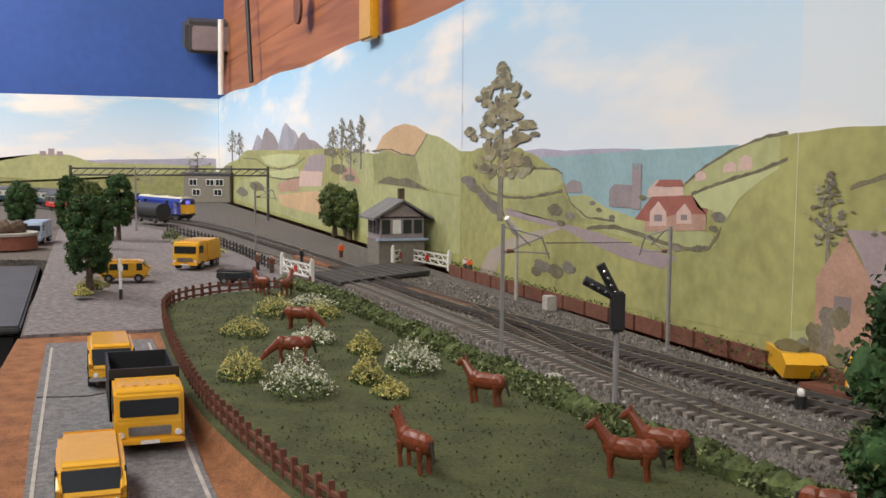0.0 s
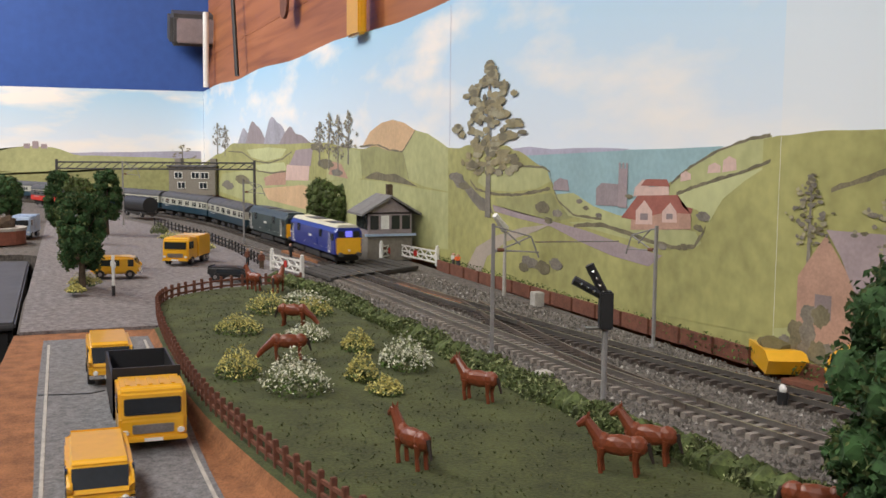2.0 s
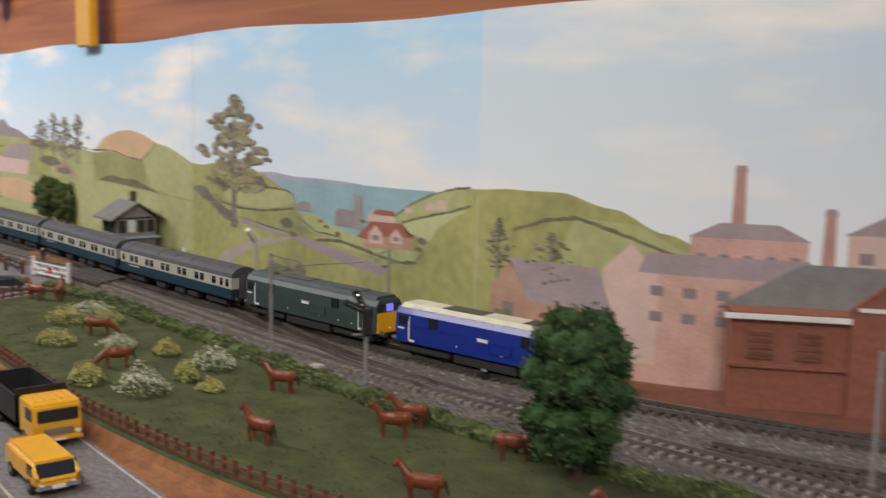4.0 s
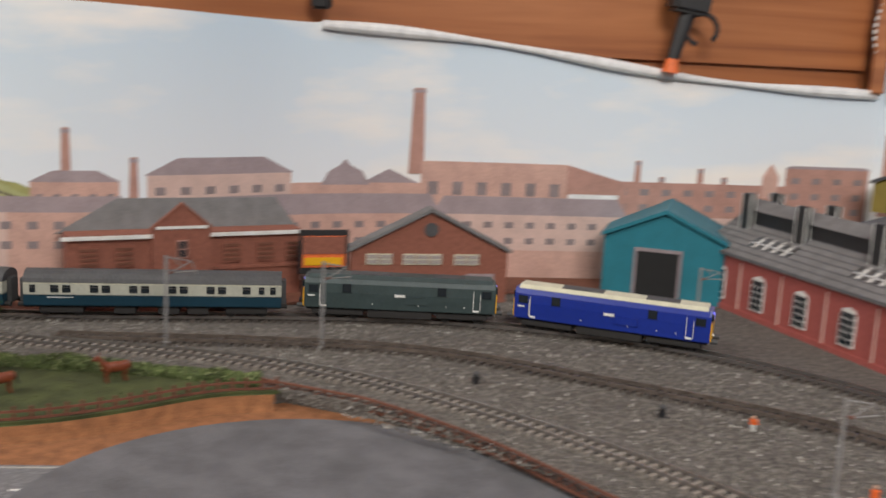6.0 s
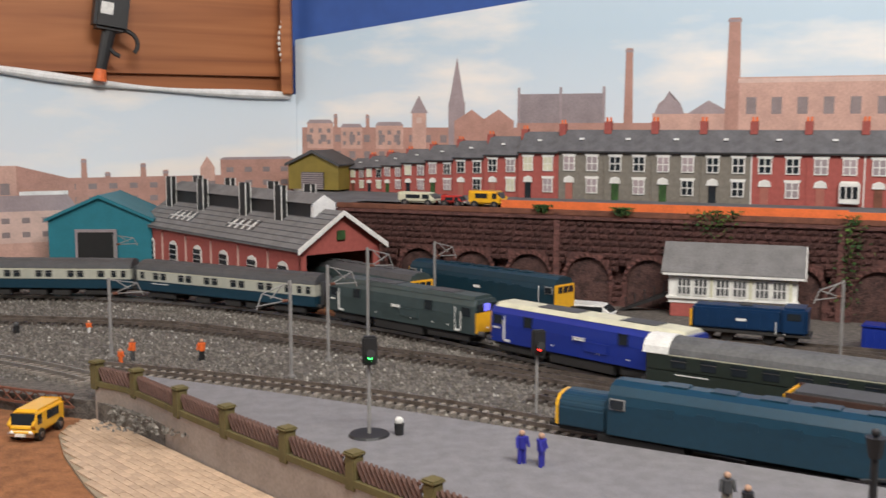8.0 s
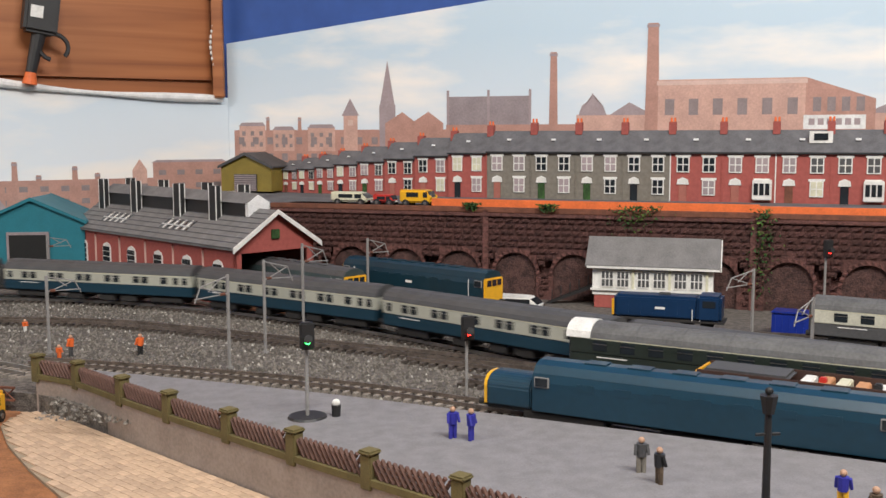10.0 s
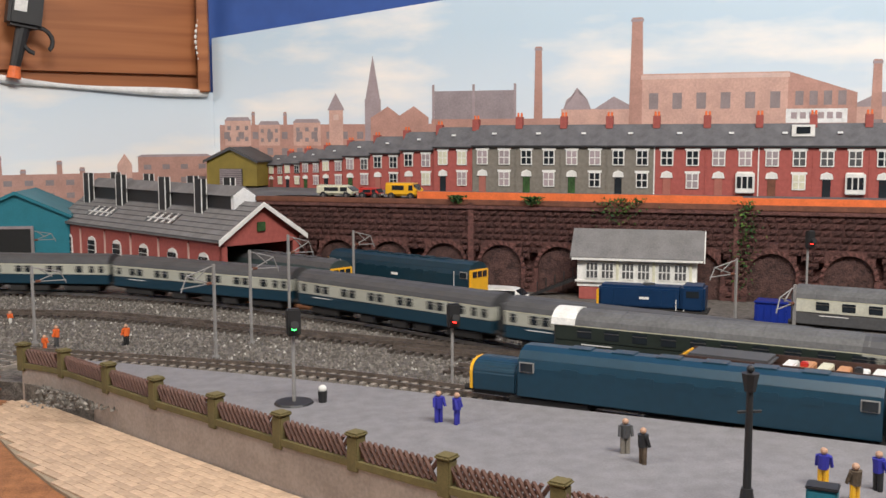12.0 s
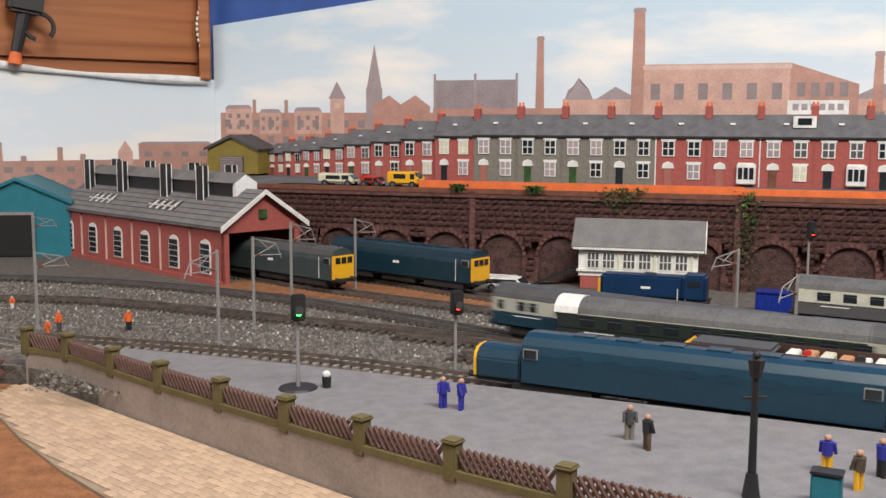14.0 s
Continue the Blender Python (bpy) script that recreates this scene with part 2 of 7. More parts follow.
def prism(outline, y0, y1, bm=None):
    """Extrude an outline in (x, z) from y0 to y1."""
    out = bmesh.new()
    a = [out.verts.new((x, y0, z)) for x, z in outline]
    b = [out.verts.new((x, y1, z)) for x, z in outline]
    out.faces.new(a)
    out.faces.new(b[::-1])
    for i in range(len(a)):
        j = (i + 1) % len(a)
        out.faces.new((a[i], b[i], b[j], a[j]))
    return merge(bm, out)


def slab(outline, z0, z1):
    """Extrude an outline in (x, y) from z0 to z1."""
    out = bmesh.new()
    a = [out.verts.new((x, y, z0)) for x, y in outline]
    b = [out.verts.new((x, y, z1)) for x, y in outline]
    out.faces.new(a[::-1])
    out.faces.new(b)
    for i in range(len(a)):
        j = (i + 1) % len(a)
        out.faces.new((a[i], a[j], b[j], b[i]))
    return out


def spline(pts, step=0.01):
    """Evenly spaced points on a smooth curve through pts, each with its heading."""
    P = [Vector((*p[:2], 0)) for p in pts]
    P = [P[0] * 2 - P[1]] + P + [P[-1] * 2 - P[-2]]
    dense = []
    for i in range(1, len(P) - 2):
        a, b, c, d = P[i - 1:i + 3]
        for k in range(24):
            t = k / 24
            dense.append(0.5 * (2 * b + (c - a) * t + (2 * a - 5 * b + 4 * c - d) * t * t + (3 * b - a - 3 * c + d) * t ** 3))
    dense.append(P[-2])
    run, out, last = 0.0, [], dense[0]
    want = 0.0
    for a, b in zip(dense, dense[1:]):
        seg = (b - a).length
        while seg > 0 and want <= run + seg:
            out.append(a + (b - a) * ((want - run) / seg))
            want += step
        run += seg
    return out


def headed(path):
    for i, p in enumerate(path):
        d = path[min(i + 1, len(path) - 1)] - path[max(i - 1, 0)]
        yield p, d.normalized()


def ribbon(path, lo, hi, z0, z1, bm=None):
    """A bar swept along a path, between side offsets lo and hi (left positive)."""
    out = bmesh.new()
    rows = []
    for p, d in headed(path):
        n = Vector((-d.y, d.x, 0))
        rows.append([out.verts.new(p + n * o + Vector((0, 0, z))) for o, z in ((lo, z0), (hi, z0), (hi, z1), (lo, z1))])
    for a, b in zip(rows, rows[1:]):
        for i in range(4):
            j = (i + 1) % 4
            out.faces.new((a[i], b[i], b[j], a[j]))
    out.faces.new(rows[0])
    out.faces.new(rows[-1][::-1])
    return merge(bm, out)

# ---- the room ----
LINE = [(-4.92, -3.0), (-4.92, 0.0), (-1.99, 0.0), (-1.83, 0.06), (-1.72, 0.155), (-1.6, 0.30), (-1.45, 0.40), (-0.9, 0.66), (0.9, -0.22)]
SUM = [0.0]
for a, b in zip(LINE, LINE[1:]):
    SUM.append(SUM[-1] + math.dist(a, b))


def bare(s):
    i = max(k for k in range(len(LINE) - 1) if SUM[k] <= max(0.0, s))
    a, b = Vector(LINE[i]), Vector(LINE[i + 1])
    return a + (b - a) * ((s - SUM[i]) / (SUM[i + 1] - SUM[i]))


# the paper bends softly where the wall turns
soft_s = [5.80 + 0.025 * k for k in range(43)]
soft_p = [sum((bare(s + d * 0.012) for d in range(-6, 7)), Vector((0, 0))) / 13 for s in soft_s]
keep = [(s, p) for s, p in zip(SUM, LINE) if not 5.79 < s < 6.9]
both = sorted(keep + [(s, tuple(p)) for s, p in zip(soft_s, soft_p)])
SUM, LINE = [s for s, _ in both], [p for _, p in both]


def along(s, off=0.0):
    """The plan point at s metres along the line of the walls, off metres into the room."""
    s = max(0.0, min(SUM[-1] - 1e-6, s))
    i = max(k for k in range(len(LINE) - 1) if SUM[k] <= s)
    a, b = Vector(LINE[i]), Vector(LINE[i + 1])
    d = (b - a).normalized()
    p = a + (b - a) * ((s - SUM[i]) / (SUM[i + 1] - SUM[i])) + Vector((d.y, -d.x)) * off
    return p.x, p.y


def wall_strip(name, s0, s1, z0, z1, off, thick, material, label, category="wall", parent=None, top=None):
    """An upright sheet that follows the line of the walls."""
    stops = sorted({s0, s1, *[s for s in SUM if s0 < s < s1], *[s0 + (s1 - s0) * k / 24 for k in range(25)]})
    bm = bmesh.new()
    uv = bm.loops.layers.uv.new("UVMap")
    rows = []
    for s in stops:
        zt = top(s) if top else z1
        rows.append([bm.verts.new((*along(s, o), z)) for o, z in ((off, z0), (off, zt), (off - thick, zt), (off - thick, z0))])
    for (a, sa), (b, sb) in zip(zip(rows, stops), zip(rows[1:], stops[1:])):
        for i in range(4):
            j = (i + 1) % 4
            f = bm.faces.new((a[i], a[j], b[j], b[i]))
            for lp in f.loops:
                lp[uv].uv = (sa if lp.vert in a else sb, lp.vert.co.z)
    bm.faces.new(rows[0][::-1])
    bm.faces.new(rows[-1])
    ob = part(name, bm, material, parent)
    for p in ob.data.polygons:
        p.use_smooth = True
    ob.data.set_sharp_from_angle(angle=radians(40))
    return tagged(ob, label, category, kind="structure") if parent is None else ob


wall_strip("wall_west", 0, 3.0, -0.9, 1.6, -0.02, 0.1, "bluewall", "blue painted end wall behind the backdrop")
wood_wall = wall_strip("wall_north", 3.0, 7.223, -0.9, 1.6, -0.025, 0.1, "wood", "brown timber boarded shed wall")
for k in range(9):
    wall_strip("plank", 3.02, 7.2, 0.30 + k * 0.135, 0.4342 + k * 0.135, -0.017, 0.006, "wood", "", parent=wood_wall)
wall_strip("wall_east", 7.223, SUM[-1], -0.9, 1.6, -0.02, 0.1, "bluewall", "blue painted end wall above the town backdrop")
tagged(part("wall_south", box(-5.0, 1.0, -3.1, -3.0, -0.9, 1.6), "wallcard"), "plain pale shed wall opposite the layout", "wall", kind="structure")
tagged(part("wall_entrance", box(0.9, 1.0, -3.0, -0.22, -0.9, 1.6), "wallcard"), "plain pale shed wall closing the room", "wall", kind="structure")
tagged(part("ceiling", box(-5.1, 1.1, -3.1, 0.8, 1.6, 1.68), "paperwhite"), "plain white ceiling", "ceiling", kind="structure")
tagged(part("floor", box(-5.1, 1.1, -3.1, 0.8, -0.95, -0.9), "darkgrey"), "dark floor under the layout", "floor", kind="structure")


def drop_top(s):
    return 0.328 - 0.004 * math.sin(s * 9) if s < 6.44 else 0.325 - (s - 6.44) * 0.075 + 0.006 * math.sin((s - 6.44) * 9)


west_sheet = wall_strip("backdrop_west", 1.2, 2.9995, 0, 0.325, 0.0, 0.002, "sky", "printed countryside backdrop with a castle on a hill", "backdrop")
north_sheet = wall_strip("backdrop_north", 3.0, 5.9, 0, 0.325, 0.0, 0.002, "sky", "printed backdrop of hills, sea and village", "backdrop", top=drop_top)
town_sheet = wall_strip("backdrop_town", 5.885, 7.2228, 0, 0.3, 0.0012, 0.0008, "sky_grey", "printed brick factory backdrop with a curled top edge", "backdrop", top=drop_top)
east_sheet = wall_strip("backdrop_east", 7.2232, 8.85, 0.08, 0.38, 0.0, 0.002, "sky_grey", "printed town backdrop with spire and chimneys", "backdrop", top=lambda s: 0.362 + (s - 7.226) * 0.11)


# ---- printed scenery: flat shapes on the sheets, in wall metres (s, z) ----
PRINTS = [0]


def printed(parent, name, pts, material, layer, label=""):
    PRINTS[0] += 1
    lift = (0.0018 if parent == town_sheet else 0.0006) + layer * 0.0001 + PRINTS[0] % 12 * 2e-6
    bm = bmesh.new()
    vs = [bm.verts.new((s, 0, z)) for s, z in pts]
    bm.faces.new(vs)
    cuts = [s for s in SUM if min(p[0] for p in pts) < s < max(p[0] for p in pts)]
    for s in cuts:
        bmesh.ops.bisect_plane(bm, geom=bm.verts[:] + bm.edges[:] + bm.faces[:], plane_co=(s, 0, 0), plane_no=(1, 0, 0))
    bmesh.ops.triangulate(bm, faces=bm.faces[:])
    bm.normal_update()
    for f in bm.faces:
        if f.normal.y > 0:
            f.normal_flip()
    for v in bm.verts:
        v.co = (*along(v.co.x, lift), v.co.z)
    return part(name, bm, material, parent, label, False)


def ridge(parent, name, knots, base, material, layer, wobble=0.003, seed=0):
    pts = []
    for (a, za), (b, zb) in zip(knots, knots[1:]):
        for k in range(8):
            t = k / 8
            e = t * t * (3 - 2 * t)
            s = a + (b - a) * t
            pts.append((s, za + (zb - za) * e + wobble * noise.noise(Vector((s * 14, seed, 0)))))
    pts.append(knots[-1])
    return printed(parent, name, pts + [(knots[-1][0], base), (knots[0][0], base)], material, layer)


def stroke(parent, name, pts, width, material, layer):
    """A brushed line of uneven width."""
    path = []
    for (a, za), (b, zb) in zip(pts, pts[1:]):
        path += [(a + (b - a) * k / 6, za + (zb - za) * k / 6) for k in range(6)]
    path.append(pts[-1])
    up = [(s, z + width * (.5 + .5 * noise.noise(Vector((s * 160, z * 160, 1))))) for s, z in path]
    low = [(s + 1e-5, z - width * (.35 + .3 * noise.noise(Vector((s * 160, z * 160, 5))))) for s, z in path]
    return printed(parent, name, up + low[::-1], material, layer)


def rect(parent, name, s0, s1, z0, z1, material, layer):
    return printed(parent, name, [(s0, z0), (s1, z0), (s1, z1), (s0, z1)], material, layer)


def blob(parent, name, s, z, w, h, material, layer, seed):
    pts = []
    for k in range(34):
        a = k / 34 * math.tau
        r = 1 + 0.28 * noise.noise(Vector((math.cos(a) * 1.6, math.sin(a) * 1.6, seed * 3.7))) + 0.22 * noise.noise(Vector((math.cos(a) * 5, math.sin(a) * 5, seed * 1.7)))
        pts.append((s + math.cos(a) * w * r, z + math.sin(a) * h * r))
    return printed(parent, name, pts, material, layer)


def tree_print(parent, s, z0, z1, w, material, seed, clumps=30):
    printed(parent, "printed_trunk", [(s - w * 0.035, z0), (s + w * 0.035, z0), (s + w * 0.012, z1 - (z1 - z0) * 0.15), (s - w * 0.012, z1 - (z1 - z0) * 0.15)], "treegrey", 9)
    rnd = random.Random(seed)
    for k in range(clumps):
        t = k / clumps
        z = z0 + (z1 - z0) * (0.28 + 0.68 * t)
        spread = w * (0.46 * math.sin(math.pi * (0.2 + 0.78 * t)) * (0.7 + 0.3 * math.sin(t * 19)))
        blob(parent, "printed_foliage", s + rnd.uniform(-spread, spread), z, w * rnd.uniform(0.02, 0.065), (z1 - z0) * rnd.uniform(0.010, 0.026), (material, "hedgeprint", "pale2", material)[k % 4], 10 + k % 3, seed + k)


def block_print(parent, s0, s1, z0, z1, wall, roof, layer, rows=1, cols=4, roof_h=0.0, hip=0.2):
    rect(parent, "printed_wall", s0, s1, z0, z1, wall, layer)
    if roof_h:
        w = s1 - s0
        printed(parent, "printed_roof", [(s0 - w * 0.02, z1), (s1 + w * 0.02, z1), (s1 - w * hip, z1 + roof_h), (s0 + w * hip, z1 + roof_h)], roof, layer + 0.5)
    for r in range(rows):
        for c in range(cols):
            s = s0 + (s1 - s0) * (c + 0.5) / cols
            z = z0 + (z1 - z0) * (r + 0.62) / (rows + 0.25)
            q = (s1 - s0) / cols * 0.2
            rect(parent, "printed_window", s - q, s + q, z - (z1 - z0) / (rows + 1) * 0.3, z + (z1 - z0) / (rows + 1) * 0.22, "windowprint", layer + 1)


def chimney_print(parent, s, z0, z1, w, layer, material="pinkdark"):
    printed(parent, "printed_chimney", [(s - w * 0.65, z0), (s + w * 0.65, z0), (s + w * 0.45, z1), (s - w * 0.45, z1)], material, layer)
    rect(parent, "printed_chimney_cap", s - w * 0.55, s + w * 0.55, z1 - 0.006, z1 - 0.002, "mauve", layer + 0.5)


# west sheet
ridge(west_sheet, "printed_hill", [(1.2, .1), (2.0, .12), (2.4, .118), (2.7, .125), (2.99, .13)], 0, "farhill", 1)
ridge(west_sheet, "printed_hill", [(1.2, .08), (2.1, .1), (2.30, .115), (2.45, .14), (2.52, .14), (2.62, .115), (2.8, .11), (2.99, .105)], 0, "hill2", 2)
ridge(west_sheet, "printed_hill", [(1.2, .05), (2.2, .075), (2.5, .06), (2.99, .085)], 0, "hill3", 3)
for s, h in ((2.45, .15), (2.475, .158), (2.50, .149)):
    rect(west_sheet, "printed_castle", s, s + .018, .135, h, "mauve", 3)
tree_print(west_sheet, 2.93, .06, .155, .10, "treeprint", 5)
# countryside sheet
n = north_sheet
ridge(n, "printed_hill", [(3.000, 0.0949), (3.350, 0.1250), (3.617, 0.1559), (4.236, 0.1540), (4.642, 0.1567), (4.797, 0.1484), (4.872, 0.1466), (4.988, 0.1548), (5.142, 0.1555), (5.230, 0.1564), (5.266, 0.1493), (5.298, 0.1492), (5.325, 0.1531), (5.376, 0.1572), (5.439, 0.1525), (5.461, 0.1477), (5.534, 0.1312), (5.547, 0.1178), (5.560, 0.1047), (5.617, 0.0958), (5.658, 0.0881), (5.730, 0.0899), (5.741, 0.1075), (5.756, 0.1248), (5.779, 0.1355), (5.817, 0.1497), (5.854, 0.1579), (5.876, 0.1602)], 0, "hill", 3, .0006)
for a, b, h, q in ((3.66, 3.98, .196, 1), (3.78, 4.12, .212, 2), (4.02, 4.38, .215, 3), (4.2, 4.58, .19, 4)):
    ridge(n, "printed_mountain", [(a, .15), ((a + b) / 2 - .05, h), ((a + b) / 2 + .02, h - .016), (b, .15)], .12, "mountain" if q % 2 else "gasgrey", 1 + q * .3, .006, q)
printed(n, "printed_field", [(3.817, 0.1396), (4.107, 0.1467), (4.307, 0.1443), (4.248, 0.1249), (4.071, 0.1141), (3.883, 0.1215)], "pale3", 4)
printed(n, "printed_field", [(3.922, 0.1026), (4.139, 0.1112), (4.283, 0.1157), (4.306, 0.0994), (4.139, 0.0909), (3.998, 0.0877)], "pale3", 4.1)
printed(n, "printed_field", [(3.403, 0.0677), (3.881, 0.0907), (4.295, 0.0944), (4.599, 0.0816), (4.798, 0.0273), (4.456, 0.0047), (3.878, 0.0089), (3.283, 0.0132)], "hill2", 3.5)
printed(n, "printed_field", [(4.033, 0.0500), (4.457, 0.0737), (4.642, 0.0658), (4.798, 0.0320), (4.457, 0.0270), (4.103, 0.0268)], "field", 4)
printed(n, "printed_red_field", [(4.049, 0.0757), (4.259, 0.0984), (4.312, 0.0924), (4.294, 0.0682), (4.069, 0.0579)], "cottage", 4.4)
stroke(n, "printed_hedgerow", [(3.515, 0.1341), (3.756, 0.1321), (3.922, 0.1122), (4.106, 0.1107), (4.266, 0.1226), (4.352, 0.1374)], 0.004, "hedgeprint", 5)
stroke(n, "printed_hedgerow", [(3.709, 0.1051), (3.960, 0.0896), (4.139, 0.0883), (4.295, 0.0968)], 0.004, "hedgeprint", 5.1)
printed(n, "printed_wall", [(4.307, 0.1112), (4.517, 0.1145), (4.507, 0.0840), (4.294, 0.0777)], "pinkpale", 6)
printed(n, "printed_roof", [(4.330, 0.1104), (4.396, 0.1421), (4.545, 0.1466), (4.526, 0.1125)], "mauve", 6.4)
printed(n, "printed_wall", [(4.663, 0.1007), (4.691, 0.1240), (4.753, 0.1200), (4.797, 0.0964)], "cottage", 5.8)
printed(n, "printed_hill", [(4.642, 0.0881), (4.667, 0.1287), (4.703, 0.1447), (4.790, 0.1485), (4.866, 0.1439), (4.879, 0.0996), (4.797, 0.0946)], "hill2", 3.6)
printed(n, "printed_orange_field", [(4.879, 0.1501), (4.923, 0.1733), (4.982, 0.1856), (5.037, 0.1890), (5.089, 0.1837), (5.135, 0.1728), (5.111, 0.1572), (5.082, 0.1442), (5.022, 0.1441), (4.959, 0.1508)], "field", 3.8)
printed(n, "printed_hill", [(4.866, 0.1439), (4.959, 0.1508), (5.022, 0.1441), (5.082, 0.1442), (5.097, 0.1249), (5.110, 0.1059), (4.989, 0.1051), (4.879, 0.1040)], "hill3", 4.2)
printed(n, "printed_hill", [(5.082, 0.1442), (5.111, 0.1572), (5.135, 0.1728), (5.187, 0.1676), (5.230, 0.1578), (5.262, 0.1493), (5.264, 0.0955), (5.178, 0.0982), (5.110, 0.1051), (5.097, 0.1249)], "hill2", 4.1)
stroke(n, "printed_hedgerow", [(4.865, 0.1501), (4.959, 0.1533), (5.022, 0.1457), (5.082, 0.1434), (5.111, 0.1580), (5.137, 0.1728)], 0.003, "hedgeprint", 5)
stroke(n, "printed_hedgerow", [(5.085, 0.1419), (5.097, 0.1249), (5.112, 0.1059)], 0.002, "hedgeprint", 5)
printed(n, "printed_hedgerow", [(4.892, 0.1008), (4.929, 0.1087), (4.960, 0.1128), (5.003, 0.1096), (5.049, 0.1122), (5.095, 0.1062), (5.148, 0.0972), (5.083, 0.0989), (4.989, 0.1001)], "hedgeprint", 5.2)
printed(n, "printed_field", [(4.633, 0.0848), (4.832, 0.0974), (4.989, 0.0992), (5.144, 0.0955), (5.264, 0.0942), (5.266, 0.0235), (5.097, 0.0158), (4.833, 0.0112), (4.683, 0.0496)], "hill2", 4.6)
printed(n, "printed_sea", [(5.454, 0.1441), (5.570, 0.1465), (5.683, 0.1493), (5.763, 0.1508), (5.823, 0.1528), (5.790, 0.1348), (5.742, 0.0898), (5.555, 0.0774), (5.534, 0.1312)], "sea", 1.5)
printed(n, "printed_headland", [(5.446, 0.1489), (5.495, 0.1516), (5.546, 0.1492), (5.598, 0.1506), (5.645, 0.1509), (5.692, 0.1502), (5.683, 0.1488), (5.614, 0.1465), (5.534, 0.1438), (5.454, 0.1418)], "farhill", 1.9)
printed(n, "printed_hill", [(5.377, 0.1289), (5.440, 0.1310), (5.496, 0.1329), (5.537, 0.1301), (5.545, 0.1177), (5.516, 0.1097), (5.455, 0.1034), (5.394, 0.1030), (5.358, 0.1107)], "hill2", 4)
stroke(n, "printed_hedgerow", [(5.336, 0.1120), (5.353, 0.1028), (5.403, 0.0990), (5.455, 0.0999), (5.503, 0.1047), (5.545, 0.1106)], 0.0035, "hedgeprint", 5)
stroke(n, "printed_hedgerow", [(5.468, 0.1314), (5.528, 0.1311), (5.544, 0.1269), (5.550, 0.1124), (5.563, 0.0994), (5.595, 0.0879), (5.648, 0.0875)], 0.0025, "hedgeprint", 5.1)
printed(n, "printed_hedgerow", [(5.271, 0.1151), (5.294, 0.1196), (5.312, 0.1134), (5.336, 0.1055), (5.365, 0.0956), (5.392, 0.0904), (5.405, 0.0774), (5.366, 0.0790), (5.342, 0.0881), (5.318, 0.1003), (5.294, 0.1021)], "treegrey", 5.2)
printed(n, "printed_field", [(5.411, 0.0950), (5.497, 0.1010), (5.548, 0.1069), (5.566, 0.0932), (5.595, 0.0853), (5.549, 0.0781), (5.470, 0.0806), (5.419, 0.0855)], "hill3", 4.4)
printed(n, "printed_village_green", [(5.554, 0.1055), (5.594, 0.1087), (5.632, 0.0986), (5.677, 0.0931), (5.713, 0.0934), (5.704, 0.0873), (5.638, 0.0849), (5.584, 0.0867)], "hill2", 4.6)
printed(n, "printed_lane", [(5.403, 0.0872), (5.470, 0.0823), (5.549, 0.0792), (5.618, 0.0754), (5.687, 0.0690), (5.748, 0.0653), (5.728, 0.0542), (5.669, 0.0568), (5.607, 0.0643), (5.549, 0.0737), (5.470, 0.0765), (5.408, 0.0800)], "mauve", 5.4)
printed(n, "printed_track", [(5.321, 0.0018), (5.357, 0.0351), (5.412, 0.0531), (5.485, 0.0681), (5.549, 0.0759), (5.518, 0.0671), (5.443, 0.0495), (5.389, 0.0272), (5.368, 0.0007)], "road", 5.3)
printed(n, "printed_field", [(5.584, 0.0804), (5.658, 0.0871), (5.730, 0.0899), (5.792, 0.0880), (5.803, 0.0772), (5.747, 0.0715), (5.668, 0.0752)], "hill2", 4.3)
stroke(n, "printed_hedgerow", [(5.596, 0.0780), (5.648, 0.0826), (5.696, 0.0783), (5.731, 0.0746), (5.767, 0.0732), (5.791, 0.0762), (5.803, 0.0888), (5.805, 0.0931)], 0.004, "hedgeprint", 5.6)
rect(n, "printed_church_tower", 5.676, 5.691, .10, .1335, "mauve", 7)
for ds in (0, .006, .012):
    rect(n, "printed_pinnacle", 5.676 + ds, 5.679 + ds, .133, .1385, "mauve", 7.2)
printed(n, "printed_church", [(5.637, 0.0998), (5.637, 0.1147), (5.646, 0.1200), (5.677, 0.1199), (5.678, 0.1008)], "gasgrey", 6)
printed(n, "printed_wall", [(5.701, 0.1104), (5.703, 0.1178), (5.716, 0.1256), (5.725, 0.1195), (5.754, 0.1212), (5.755, 0.1143)], "pinkpale", 6)
printed(n, "printed_roof", [(5.712, 0.1200), (5.720, 0.1256), (5.751, 0.1264), (5.756, 0.1208)], "redroof", 6.3)
printed(n, "printed_house", [(5.698, 0.0821), (5.699, 0.0986), (5.786, 0.1045), (5.786, 0.0893)], "cottage", 6.6)
printed(n, "printed_roof", [(5.682, 0.0915), (5.708, 0.1115), (5.767, 0.1147), (5.774, 0.1064), (5.788, 0.1055), (5.786, 0.1011), (5.750, 0.1000), (5.704, 0.0910)], "redroof", 6.8)
printed(n, "printed_gable", [(5.706, 0.0874), (5.706, 0.0990), (5.719, 0.1083), (5.731, 0.0999), (5.732, 0.0891)], "pinkpale", 7.2)
printed(n, "printed_gable", [(5.746, 0.0918), (5.746, 0.1007), (5.757, 0.1082), (5.766, 0.1017), (5.767, 0.0931)], "pinkpale", 7.2)
printed(n, "printed_window", [(5.713, 0.0915), (5.713, 0.0970), (5.725, 0.0977), (5.725, 0.0923)], "windowprint", 7.6)
printed(n, "printed_window", [(5.752, 0.0948), (5.752, 0.0992), (5.761, 0.0997), (5.761, 0.0954)], "windowprint", 7.6)
printed(n, "printed_wall", [(5.551, 0.1098), (5.553, 0.1174), (5.565, 0.1220), (5.582, 0.1203), (5.585, 0.1099)], "gasgrey", 6)
